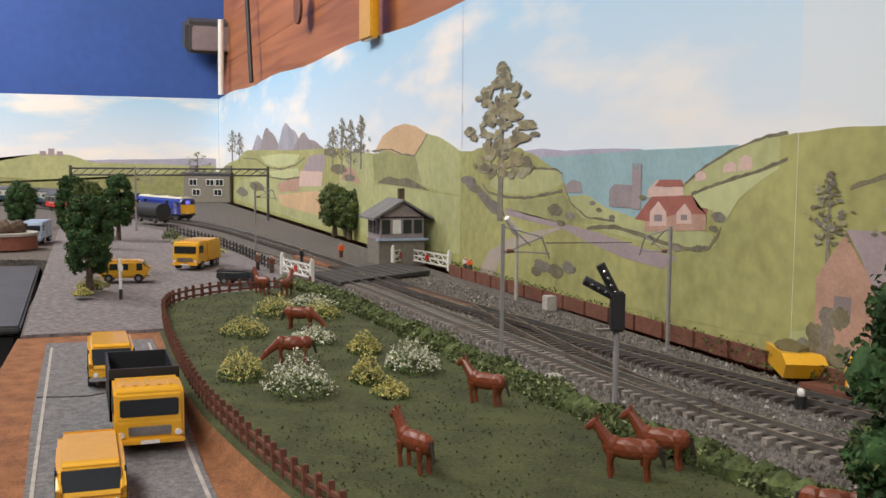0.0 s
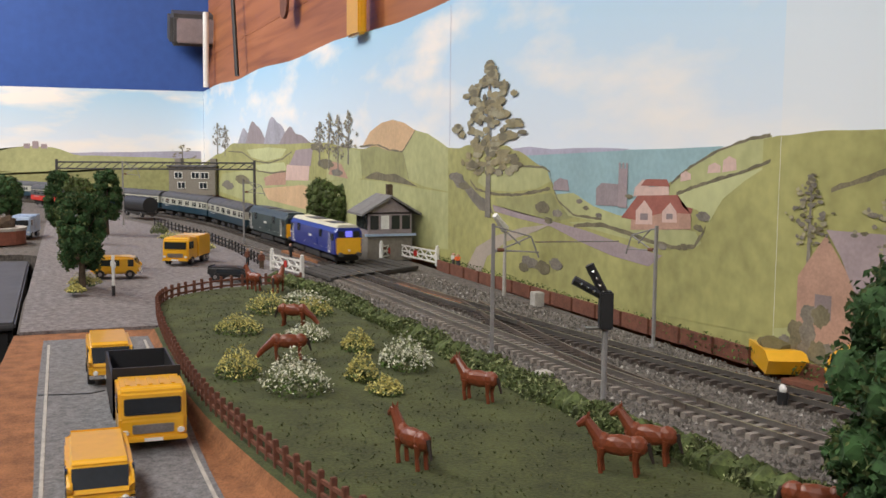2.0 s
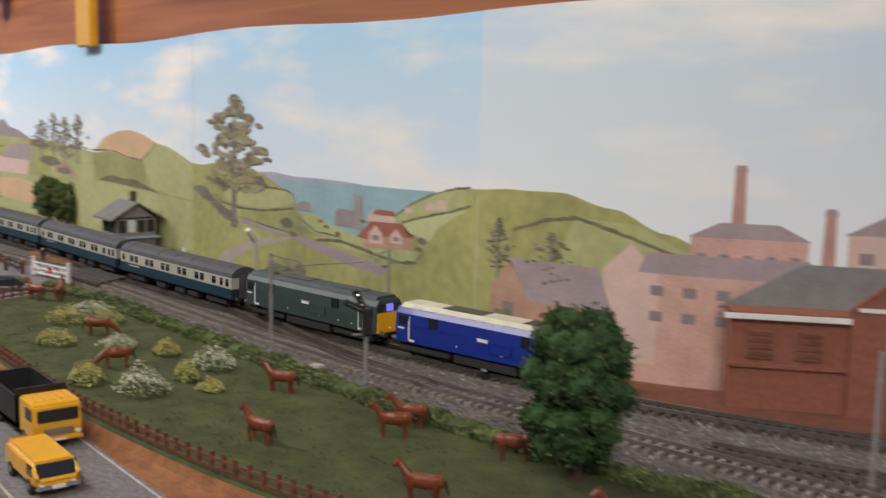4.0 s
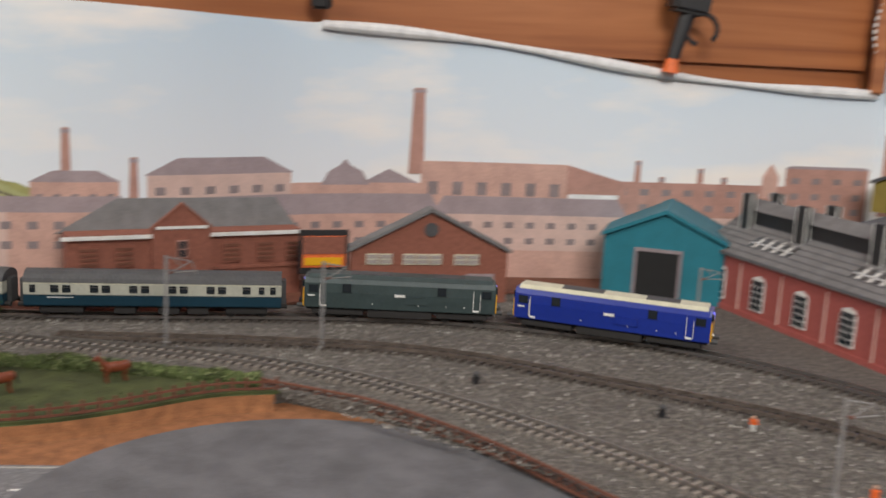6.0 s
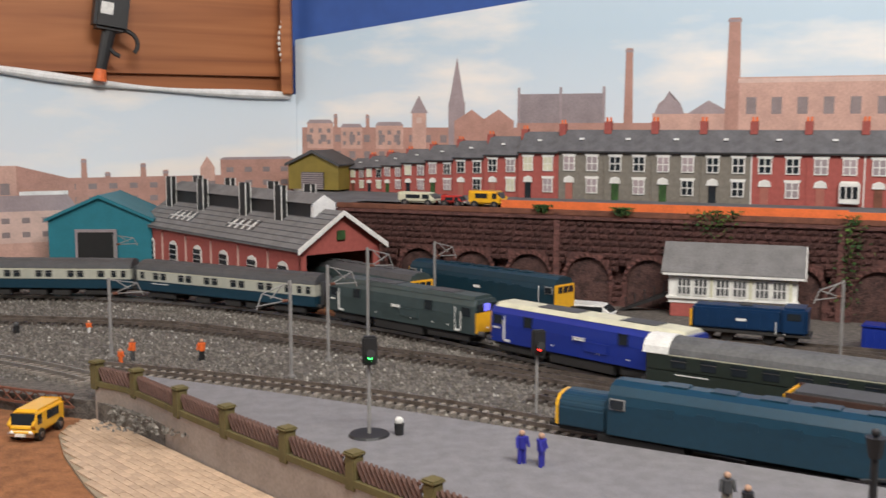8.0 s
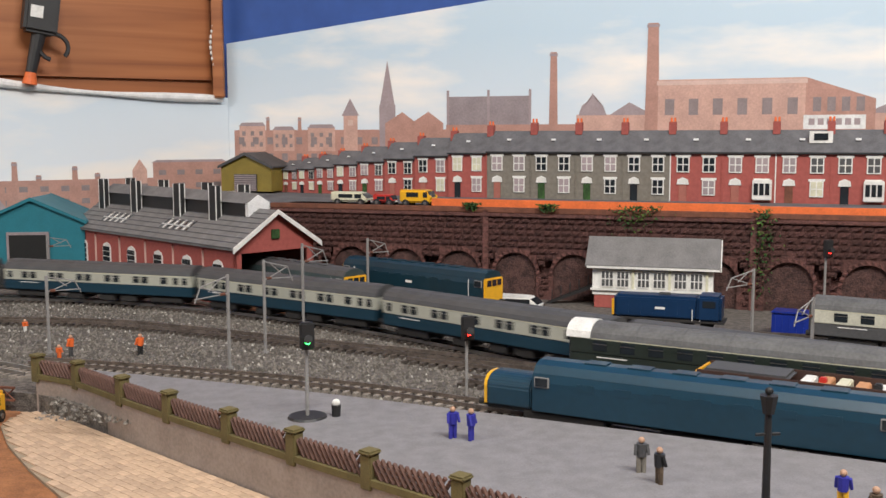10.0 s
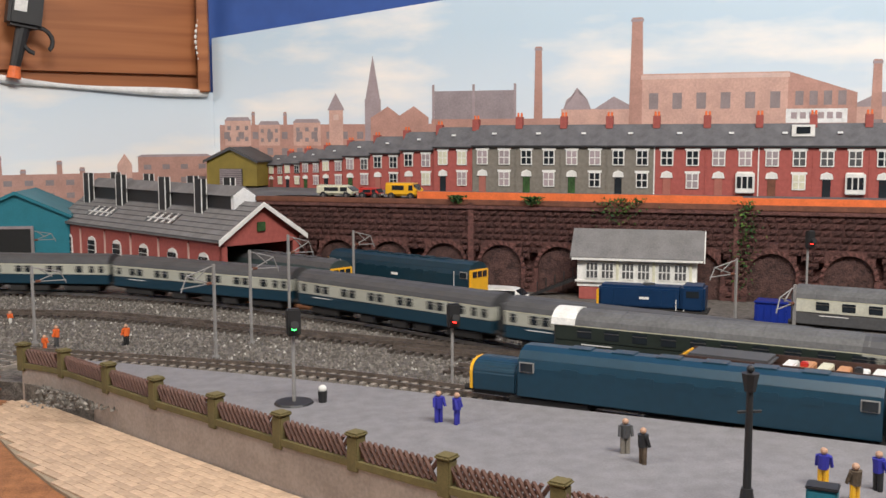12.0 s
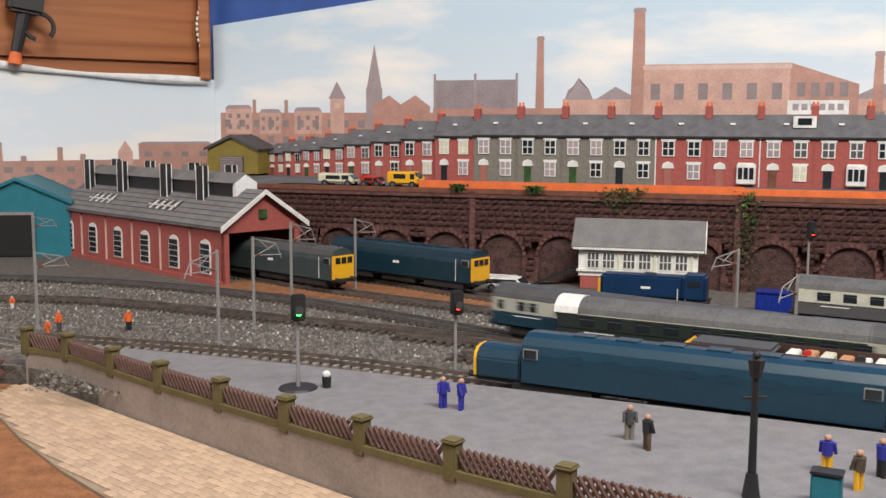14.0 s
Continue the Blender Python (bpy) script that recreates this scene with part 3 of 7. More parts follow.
printed(n, "printed_hill", [(5.741, 0.1075), (5.759, 0.1235), (5.782, 0.1360), (5.817, 0.1489), (5.854, 0.1575), (5.876, 0.1594), (5.876, 0.1416), (5.843, 0.1336), (5.792, 0.1223), (5.765, 0.1151)], "hill2", 4.8)
printed(n, "printed_hill", [(5.746, 0.1024), (5.765, 0.1146), (5.794, 0.1224), (5.843, 0.1325), (5.876, 0.1405), (5.850, 0.1287), (5.825, 0.1145), (5.809, 0.0963), (5.793, 0.1048), (5.769, 0.1071)], "pale3", 4.9)
stroke(n, "printed_hedgerow", [(5.757, 0.1235), (5.782, 0.1364), (5.817, 0.1493), (5.854, 0.1579), (5.875, 0.1598)], 0.0025, "hedgeprint", 5.8)
stroke(n, "printed_hedgerow", [(5.765, 0.1151), (5.792, 0.1223), (5.818, 0.1284), (5.846, 0.1345), (5.876, 0.1427)], 0.003, "hedgeprint", 5.8)
printed(n, "printed_house", [(5.805, 0.1326), (5.806, 0.1383), (5.814, 0.1408), (5.821, 0.1385), (5.821, 0.1337)], "pinkpale", 6.2)
printed(n, "printed_house", [(5.823, 0.1337), (5.824, 0.1425), (5.831, 0.1457), (5.839, 0.1433), (5.840, 0.1359)], "pinkpale", 6.2)
printed(n, "printed_house", [(5.770, 0.1251), (5.770, 0.1311), (5.777, 0.1338), (5.784, 0.1314), (5.784, 0.1272)], "pinkpale", 6.2)
printed(n, "printed_hill", [(5.651, 0.0143), (5.689, 0.0363), (5.732, 0.0538), (5.779, 0.0687), (5.803, 0.0814), (5.813, 0.0977), (5.828, 0.1155), (5.850, 0.1287), (5.875, 0.1390), (5.881, 0.0235), (5.810, 0.0198), (5.734, 0.0166)], "hill", 5.7)
blob(n, "printed_bush", 5.53, 0.0913, 0.0170, 0.0055, "hedgeprint", 6.9, 0)
blob(n, "printed_bush", 5.561, 0.0875, 0.0110, 0.0038, "treegrey", 6.9, 1)
blob(n, "printed_bush", 5.543, 0.0793, 0.0090, 0.0033, "hedgeprint", 6.9, 2)
blob(n, "printed_bush", 5.5, 0.0335, 0.0180, 0.0067, "treegrey", 6.9, 3)
blob(n, "printed_bush", 5.532, 0.0313, 0.0160, 0.0060, "hedgeprint", 6.9, 4)
blob(n, "printed_bush", 5.56, 0.0376, 0.0140, 0.0053, "treegrey", 6.9, 5)
blob(n, "printed_bush", 5.486, 0.0263, 0.0120, 0.0045, "hedgeprint", 6.9, 6)
blob(n, "printed_bush", 5.802, 0.1, 0.0090, 0.0037, "treegrey", 6.9, 7)
blob(n, "printed_bush", 5.796, 0.0912, 0.0060, 0.0027, "hedgeprint", 6.9, 8)
blob(n, "printed_bush", 5.29, 0.1142, 0.0220, 0.0053, "treegrey", 6.9, 9)
blob(n, "printed_bush", 5.318, 0.1049, 0.0180, 0.0045, "hedgeprint", 6.9, 10)
blob(n, "printed_bush", 5.606, 0.1014, 0.0060, 0.0021, "treegrey", 6.9, 11)
blob(n, "printed_bush", 5.619, 0.0959, 0.0060, 0.0021, "hedgeprint", 6.9, 12)
blob(n, "printed_bush", 5.643, 0.0907, 0.0060, 0.0021, "treegrey", 6.9, 13)
blob(n, "printed_bush", 4.642, 0.1184, 0.0570, 0.0090, "hedgeprint", 6.9, 14)
blob(n, "printed_bush", 4.723, 0.105, 0.0380, 0.0066, "treegrey", 6.9, 15)
blob(n, "printed_bush", 4.577, 0.1487, 0.0520, 0.0072, "hedgeprint", 6.9, 16)
blob(n, "printed_bush", 5.747, 0.0724, 0.0070, 0.0026, "treegrey", 6.9, 17)
blob(n, "printed_bush", 5.778, 0.0751, 0.0060, 0.0025, "hedgeprint", 6.9, 18)
blob(n, "printed_bush", 5.417, 0.1234, 0.0140, 0.0035, "treegrey", 6.9, 19)
blob(n, "printed_bush", 3.753, 0.0616, 0.1030, 0.0133, "hedgeprint", 6.9, 20)
blob(n, "printed_bush", 3.51, 0.0383, 0.1020, 0.0129, "treegrey", 6.9, 21)
blob(n, "printed_bush", 5.694, 0.1101, 0.0060, 0.0019, "hedgeprint", 6.9, 22)
tree_print(n, 4.599, 0.1178, 0.1979, 0.138, "treegrey", 60, 80)
tree_print(n, 4.667, 0.1088, 0.2129, 0.129, "treegrey", 61, 80)
tree_print(n, 4.731, 0.1004, 0.2079, 0.121, "treegrey", 62, 80)
tree_print(n, 4.797, 0.1206, 0.2131, 0.131, "treegrey", 63, 80)
tree_print(n, 3.314, 0.1248, 0.2208, 0.298, "treegrey", 64, 80)
tree_print(n, 3.461, 0.1177, 0.2111, 0.216, "treegrey", 65, 80)
tree_print(n, 5.39, .072, .25, .235, "treeprint", 21, 230)
ridge(n, "printed_hill", [(5.868, .1575), (5.885, .160), (5.8995, .161)], 0, "hill", 5.65, 0)
rect(n, "printed_seam", 5.2655, 5.2665, .152, .324, "farhill", 1)
# town sheet
n = town_sheet
tree_print(n, 5.915, .07, .138, .05, "treegrey", 31, 70)
tree_print(n, 5.975, .06, .13, .06, "treegrey", 33, 60)
printed(n, "printed_gable", [(5.907, .02), (5.952, .02), (5.952, .066), (5.9285, .0965), (5.907, .068)], "cottage", 10.4)
printed(n, "printed_roof", [(5.952, .062), (6.035, .062), (6.02, .1), (5.9285, .1), (5.94, .084)], "mauve", 10.5)
rect(n, "printed_wall", 5.95, 6.03, .02, .063, "cottage", 10)
rect(n, "printed_window", 5.922, 5.935, .042, .058, "windowprint", 11)
rect(n, "printed_window", 5.972, 5.986, .036, .052, "windowprint", 11)
for k in range(14):
    blob(n, "printed_bush", 5.898 + .01 * (k % 3) + .009 * (k // 3), .02 + .012 * (k % 3) * (k < 7), .007, .007, ("treegrey", "hedgeprint")[k % 2], 11.4, k + 90)
ridge(n, "printed_hill", [(5.886, .160), (5.93, .163), (5.98, .164), (6.03, .152), (6.08, .134), (6.12, .12), (6.2, .115)], 0, "hill", 0.6, .001)
ridge(n, "printed_hill", [(5.886, .03), (5.96, .06), (6.0, .142), (6.05, .140), (6.1, .12)], 0, "hill2", 0.9, .001)
stroke(n, "printed_hedgerow", [(5.93, .125), (5.97, .138), (6.0, .142), (6.05, .128), (6.09, .115)], .004, "hedgeprint", 1.4)
block_print(n, 6.06, 6.20, .05, .100, "pink", "mauve", 6, 2, 5, .018, .02)
printed(n, "printed_gable", [(6.025, .02), (6.075, .02), (6.075, .1), (6.05, .124), (6.025, .1)], "pinkpale", 6.5)
block_print(n, 6.10, 6.195, .100, .134, "pink", "mauve", 4, 1, 5, .013, .25)
chimney_print(n, 6.138, .13, .195, .009, 3.5)
chimney_print(n, 6.211, .10, .162, .009, 3.5)
block_print(n, 6.226, 6.405, .105, .141, "pinkpale", "mauve", 4.5, 1, 6, .02, .2)
block_print(n, 6.40, 6.60, .09, .128, "pink", "mauve", 3.5, 1, 6)
printed(n, "printed_dome", [(6.445, .125), (6.455, .142), (6.47, .15), (6.477, .158), (6.484, .15), (6.5, .142), (6.51, .125)], "mauve", 4.2)
printed(n, "printed_gable_roof", [(6.50, .128), (6.535, .146), (6.575, .128)], "mauve", 4)
chimney_print(n, 6.571, .14, .25, .016, 4.4)
block_print(n, 6.578, 6.777, .09, .157, "pink", "mauve", 5, 1, 6)
printed(n, "printed_factory_side", [(6.777, .09), (6.86, .09), (6.86, .135), (6.777, .157)], "pinkdark", 5.2)
rect(n, "printed_sign_board", 6.78, 6.85, .105, .118, "paperwhite", 6)
block_print(n, 6.84, 7.215, .07, .137, "pinkdark", "mauve", 3.2, 3, 12)
for s, z in ((6.875, .166), (6.965, .158), (6.91, .145), (7.0, .147)):
    chimney_print(n, s, .12, z, .008, 3)
printed(n, "printed_clock_tower", [(7.056, .12), (7.08, .12), (7.08, .15), (7.068, .168), (7.056, .15)], "pink", 3.8)
block_print(n, 7.09, 7.215, .13, .162, "pinkdark", "mauve", 3.6, 1, 4, .004, .05)
block_print(n, 6.19, 6.60, .04, .088, "pink", "mauve", 6.4, 2, 14, .026, .02)
block_print(n, 6.60, 6.86, .04, .088, "pinkpale", "mauve", 6.8, 2, 9, .024, .04)
rect(n, "printed_street_wall", 6.02, 7.215, .002, .05, "pink", 6.2)
rect(n, "printed_street_wall", 6.86, 7.215, .03, .09, "pinkpale", 6.3)
# east sheet
n = east_sheet
block_print(n, 7.235, 7.62, .10, .215, "pinkdark", "mauve", 2, 4, 14)
for s, w, z in ((7.27, .05, .222), (7.33, .04, .215), (7.40, .05, .218)):
    block_print(n, s - w / 2, s + w / 2, .18, z, "pink", "mauve", 2.6, 2, 3, .006, .1)
for s, z in ((7.30, .237), (7.36, .236)):
    chimney_print(n, s, .2, z, .006, 2)
rect(n, "printed_clock_tower", 7.441, 7.466, .18, .238, "pink", 4)
printed(n, "printed_tower_roof", [(7.438, .238), (7.469, .238), (7.453, .266)], "mauve", 4.2)
rect(n, "printed_clock", 7.449, 7.458, .222, .231, "pinkpale", 4.6)
rect(n, "printed_church_tower", 7.505, 7.533, .18, .255, "mauve", 3.4)
printed(n, "printed_spire", [(7.506, .253), (7.532, .253), (7.5195, .325)], "mauve", 3.6)
for s in (7.545, 7.59):
    printed(n, "printed_gable_end", [(s - .03, .18), (s + .025, .18), (s + .025, .225), (s, .243), (s - .03, .225)], "pinkdark", 4.4)
rect(n, "printed_gasholder", 7.625, 7.758, .18, .266, "gasgrey", 2.2)
for s in (7.623, 7.69, 7.757):
    rect(n, "printed_gasholder_post", s - .002, s + .002, .18, .276, "mauve", 2.8)
block_print(n, 7.62, 7.96, .15, .222, "pinkdark", "mauve", 3, 2, 14)
chimney_print(n, 7.794, .2, .331, .011, 3.8)
printed(n, "printed_dome", [(7.833, .235), (7.838, .25), (7.85, .258), (7.854, .268), (7.858, .258), (7.87, .25), (7.876, .235)], "mauve", 3.4)
printed(n, "printed_gable_roof", [(7.88, .235), (7.91, .254), (7.945, .235)], "mauve", 3.3)
rect(n, "printed_wall", 7.83, 7.96, .2, .236, "pink", 3.2)
chimney_print(n, 7.9435, .2, .369, .017, 3.9)
block_print(n, 7.952, 8.158, .15, .286, "pink", "mauve", 4.6, 2, 6)
rect(n, "printed_cornice", 7.95, 8.16, .278, .284, "pinkpale", 5.8)
printed(n, "printed_factory_side", [(8.158, .15), (8.25, .15), (8.25, .255), (8.158, .286)], "pinkdark", 4.8)
rect(n, "printed_sign_board", 8.156, 8.238, .213, .233, "paperwhite", 5.6)
for k in range(6):
    rect(n, "printed_sign_bar", 8.163 + k * .012, 8.171 + k * .012, .219, .228, "mauve", 6.2)
for k in range(4):
    rect(n, "printed_window", 8.168 + k * .019, 8.179 + k * .019, .238, .258, "windowprint", 5.4)
block_print(n, 8.25, 8.84, .15, .235, "pink", "mauve", 3, 2, 12, .02, .05)
chimney_print(n, 8.275, .2, .30, .012, 3.6)
bm = bmesh.new()
for k in range(22):
    a, b = 6.44 + .77 * k / 22, 6.44 + .77 * (k + 1) / 22
    cyl((*along(a, .006), drop_top(a) - .003), (*along(b, .006), drop_top(b) - .003), .0055 + .002 * math.sin(k * .7), .0055 + .002 * math.sin(k * .7 + .7), 10, bm)
part("curled_edge", bm, "paperwhite", town_sheet, "curled white paper edge")

# ---- the layout's ground ----
tagged(part("ground", slab([(-4.9, -0.03), (-4.9, -1.5), (-3.07, -1.5), (-2.96, -0.50), (-2.93, -0.475), (-2.5, -0.487), (-2.335, -0.487), (-2.335, -0.379), (-2.1, -0.38), (-1.97, -0.37), (-1.824, -0.345), (-1.671, -0.297), (-1.602, -0.26), (-1.554, -0.215), (-1.5, -0.145), (-1.45, -0.10), (-1.358, -0.105), (-1.254, -0.15), (-1.153, -0.215), (-1.05, -0.275), (-0.97, -0.306), (-0.886, -0.39), (-0.80, -0.492), (-0.714, -0.59), (-0.62, -0.685), (-0.55, -0.745), (-0.3, -0.86), (0.88, -0.98), (0.88, -0.24), (-0.9, 0.64), (-1.45, 0.385), (-1.62, 0.25), (-1.72, 0.13), (-1.84, 0.045), (-2.0, -0.015)], -0.045, 0.0), "grit"), "grey granite ballast over a baseboard", "ground", kind="structure")


def sheet(name, outline, z, material, label, category, thick=0.003):
    return tagged(part(name, slab(outline, z - thick, z), material), label, category, kind="structure")


def smooth(pts, step=0.02):
    return [(p.x, p.y) for p in spline(pts, step)]


FENCE = [(-2.53, -.215), (-2.528, -.275), (-2.50, -.325), (-2.44, -.366), (-2.313, -.379), (-2.1, -.38), (-1.97, -.37), (-1.824, -.345), (-1.671, -.297), (-1.602, -.26), (-1.554, -.215), (-1.5, -.145), (-1.45, -.112)]
HEDGE = [(-2.56, -.235), (-2.45, -.217), (-2.272, -.205), (-2.06, -.195), (-1.9, -.183), (-1.75, -.16), (-1.6, -.125), (-1.47, -.105)]
field_edge = smooth(FENCE)
sheet("yard_gravel", [(-2.5, -.485), (-4.88, -.465), (-4.88, -.33), (-3.6, -.33), (-3.1, -.21), (-2.68, -.19), (-2.5, -.20), (-2.36, -.36), (-2.3345, -.375), (-2.3345, -.485)], .0012, "gravel", "grey-mauve gravel yard beside the road", "ground")


def low_z(x):
    """The road side falls gently away below the level of the tracks."""
    return -.005 - .0105 * (x + 2.0)


def low_sheet(name, outline, lift, material, label, category, thick=.003):
    bm = slab(outline, -thick, 0)
    for v in bm.verts:
        v.co.z += low_z(v.co.x) + lift
    return tagged(part(name, bm, material), label, category, kind="structure")


low_sheet("verge", [(-2.335, -.489), (-2.335, -.365), (-1.9, -.33), (-1.55, -.17), (-1.46, -.08), (-1.25, -.12), (-1.04, -.26), (-.96, -.29), (-.70, -.58), (-.54, -.73), (-.60, -.90), (-1.0, -.82), (-1.72, -.62), (-2.1, -.50)], 0, "earth", "orange-brown earth verge below the track level", "ground", .04)
sheet("field", [(x + .006, y) for x, y in field_edge] + [(-1.6, -.105), (-1.9, -.165), (-2.3, -.19), (-2.52, -.21)], .0055, "grass", "dark green static-grass field", "grass")
low_sheet("road", smooth([(-2.30, -.467), (-2.1, -.469), (-1.9, -.468), (-1.75, -.48), (-1.6, -.50), (-1.42, -.51)]) + smooth([(-1.40, -.25), (-1.527, -.287), (-1.66, -.343), (-1.783, -.380), (-1.93, -.389), (-2.1, -.388), (-2.30, -.390)]), .0016, "roadgrey", "grey tarmac road with white edge lines", "road")
bm = bmesh.new()
rows = []
for p, d in headed(spline([q for q in FENCE if q[0] > -2.36], .02)):
    w = Vector((d.y, -d.x, 0))
    rows.append([bm.verts.new((*(p + w * o).xy, z)) for o, z in ((-.004, .0045), (.005, .0028), (.008, low_z(p.x) * .5), (.012, low_z(p.x) - .001))])
for a, b in zip(rows, rows[1:]):
    for k in range(3):
        bm.faces.new((a[k], a[k + 1], b[k + 1], b[k])).material_index = min(k, 1)
tagged(part("field_bank", bm, ["grass", "earth"]), "grassy bank falling from the field fence to the verge", "bank", kind="structure")
CIRC = (-1.335, -.322)
low_sheet("turning_circle", [(CIRC[0] + .203 * math.cos(a / 60 * math.tau), CIRC[1] + .203 * math.sin(a / 60 * math.tau)) for a in range(60)], .0032, "tarmac", "smooth round grey tarmac turning area", "road")


def low_ribbon(name, pts, w, lift, material, label):
    bm = ribbon(spline(pts, .01), -w, w, 0, .0006)
    for v in bm.verts:
        v.co.z += low_z(v.co.x) + lift
    return tagged(part(name, bm, material), label, "road marking", kind="structure")


for pts in ([(-2.28, -.463), (-2.0, -.464), (-1.88, -.464)], [(-2.28, -.394), (-1.93, -.3925), (-1.783, -.384), (-1.66, -.347), (-1.527, -.291)]):
    low_ribbon("edge_line", pts, .0009, .0014, "concrete", "worn white painted road edge line")
for k in range(6):
    x = -1.775 + k * .046
    low_ribbon("lane_dash", [(x, -.437 + k * .0195), (x + .011, -.4325 + k * .0195), (x + .022, -.428 + k * .0195)], .0011, .0014, "white", "white dashed lane marking")
low_ribbon("road_joint", [(-2.125, -.468), (-2.12, -.44), (-2.125, -.43)], .0008, .0014, "black", "dark crack across the road")


def plat_z(x):
    """The platform ramps up slowly from its end."""
    return .006 + .02 * (x + .955)


bm = slab(smooth([(-.955, -.243), (-.80, -.335), (-.655, -.432), (-.41, -.607), (-.1, -.85)]) + [(-.35, -.90), (-.62, -.68), (-.80, -.487), (-.945, -.31)], 0, .001)
for v in bm.verts:
    v.co.z = plat_z(v.co.x) if v.co.z > .0005 else -.001
tagged(part("platform", bm, "platform"), "smooth grey station platform", "platform", kind="structure")
sheet("siding_earth", [(-.86, .07), (-.72, .0), (-.52, -.12), (-.42, -.19), (-.40, -.14), (-.55, -.02), (-.70, .12), (-.80, .2)], .002, "earth", "orange earth between shed sidings", "ground")
sheet("bank", [(-2.0, -.02), (-2.0, .02), (-1.85, .055), (-1.74, .15), (-1.62, .28), (-1.47, .385), (-1.1, .55), (-.92, .62), (-1.1, .47), (-1.45, .30), (-1.6, .14), (-1.7, .05), (-1.85, .0)], .004, "rust", "brown earth strip along the backdrop", "ground")

# ---- tracks ----
GAUGE = .00825
TRAIN = [(-4.75, -.80), (-4.35, -.56), (-4.0, -.395), (-3.69, -.262), (-3.43, -.2), (-3.15, -.172), (-2.85, -.15), (-2.5, -.132), (-2.2, -.099), (-1.95, -.058), (-1.78, -.012), (-1.62, .062), (-1.47, .128), (-1.36, .16), (-1.24, .172), (-1.11, .158), (-.98, .108), (-.87, .04), (-.76, -.05), (-.66, -.155), (-.58, -.25), (-.50, -.335), (-.35, -.48), (-.1, -.71), (.5, -1.25), (1.6, -2.2)]
rail_line = [p + Vector((-d.y, d.x, 0)) * .017 for p, d in headed(spline(TRAIN, .01))]
TRACKS = [
    [(p.x, p.y) for p in rail_line if -4.7 < p.x < .2][::12],
    [(-3.3, -.255), (-2.9, -.2), (-2.58, -.157), (-2.258, -.140), (-2.106, -.130), (-1.96, -.115), (-1.871, -.1), (-1.763, -.08), (-1.548, -.045), (-1.403, -.05), (-1.27, -.088), (-1.15, -.14), (-1.05, -.2), (-.985, -.25)],
    [(-1.72, -.05), (-1.5, .03), (-1.35, .06), (-1.17, .035), (-1.0, 0.0), (-.9, -.05), (-.77, -.136), (-.61, -.24), (-.42, -.40), (-.2, -.6)],
    [(-1.0, -.2), (-.937, -.225), (-.813, -.28), (-.71, -.335), (-.62, -.40), (-.40, -.57), (-.15, -.78)],
    [(-.93, .30), (-.826, .167), (-.724, .045), (-.60, -.075), (-.45, -.2)],
    [(-.80, .27), (-.68, .135), (-.545, -.035), (-.45, -.14), (-.3, -.26)],
    [(-.66, -.225), (-.52, -.325), (-.32, -.48), (.1, -.82)],
    [(-2.36, -.09), (-2.2, -.108), (-2.05, -.118), (-1.95, -.115)],
    [(-.40, -.12), (-.272, -.225), (-.07, -.39), (.2, -.61)],
    [(-.52, -.055), (-.436, -.098), (-.330, -.152), (-.15, -.244)],
    [(-.62, -.315), (-.463, -.437), (-.2655, -.5895), (.1, -.87)],
]
for i, pts in enumerate(TRACKS):
    path = spline(pts, .012)
    t = thing("railway_track", Matrix(), "model railway track, weathered rails on brown sleepers in grey ballast", "track", "tracks", "structure")
    for side in (-1, 1):
        part("rail", ribbon(path, side * GAUGE - .0007, side * GAUGE + .0007, .003, .0062), "steel" if i in (0, 1) else "rail", t)
    bm = bmesh.new()
    verts, faces = [], []
    for p, d in headed(spline(pts, .0095)):
        nn = Vector((-d.y, d.x, 0))
        k = len(verts)
        for z in (.0, .0032):
            for a, b in ((-.0019, -.0155), (.0019, -.0155), (.0019, .0155), (-.0019, .0155)):
                verts.append(p + d * a + nn * b + Vector((0, 0, z)))
        faces += [(k, k + 3, k + 2, k + 1), (k + 4, k + 5, k + 6, k + 7)] + [(k + q, k + (q + 1) % 4, k + 4 + (q + 1) % 4, k + 4 + q) for q in range(4)]
    bm.free()
    me = bpy.data.meshes.new("sleepers")
    me.from_pydata([tuple(v) for v in verts], [], faces)
    me.materials.append(M["sleeperpale" if i in (1, 3) else "sleeper"])
    ob = new("sleepers", me)
    ob.parent = t
    tagged(ob, kind="stuff")

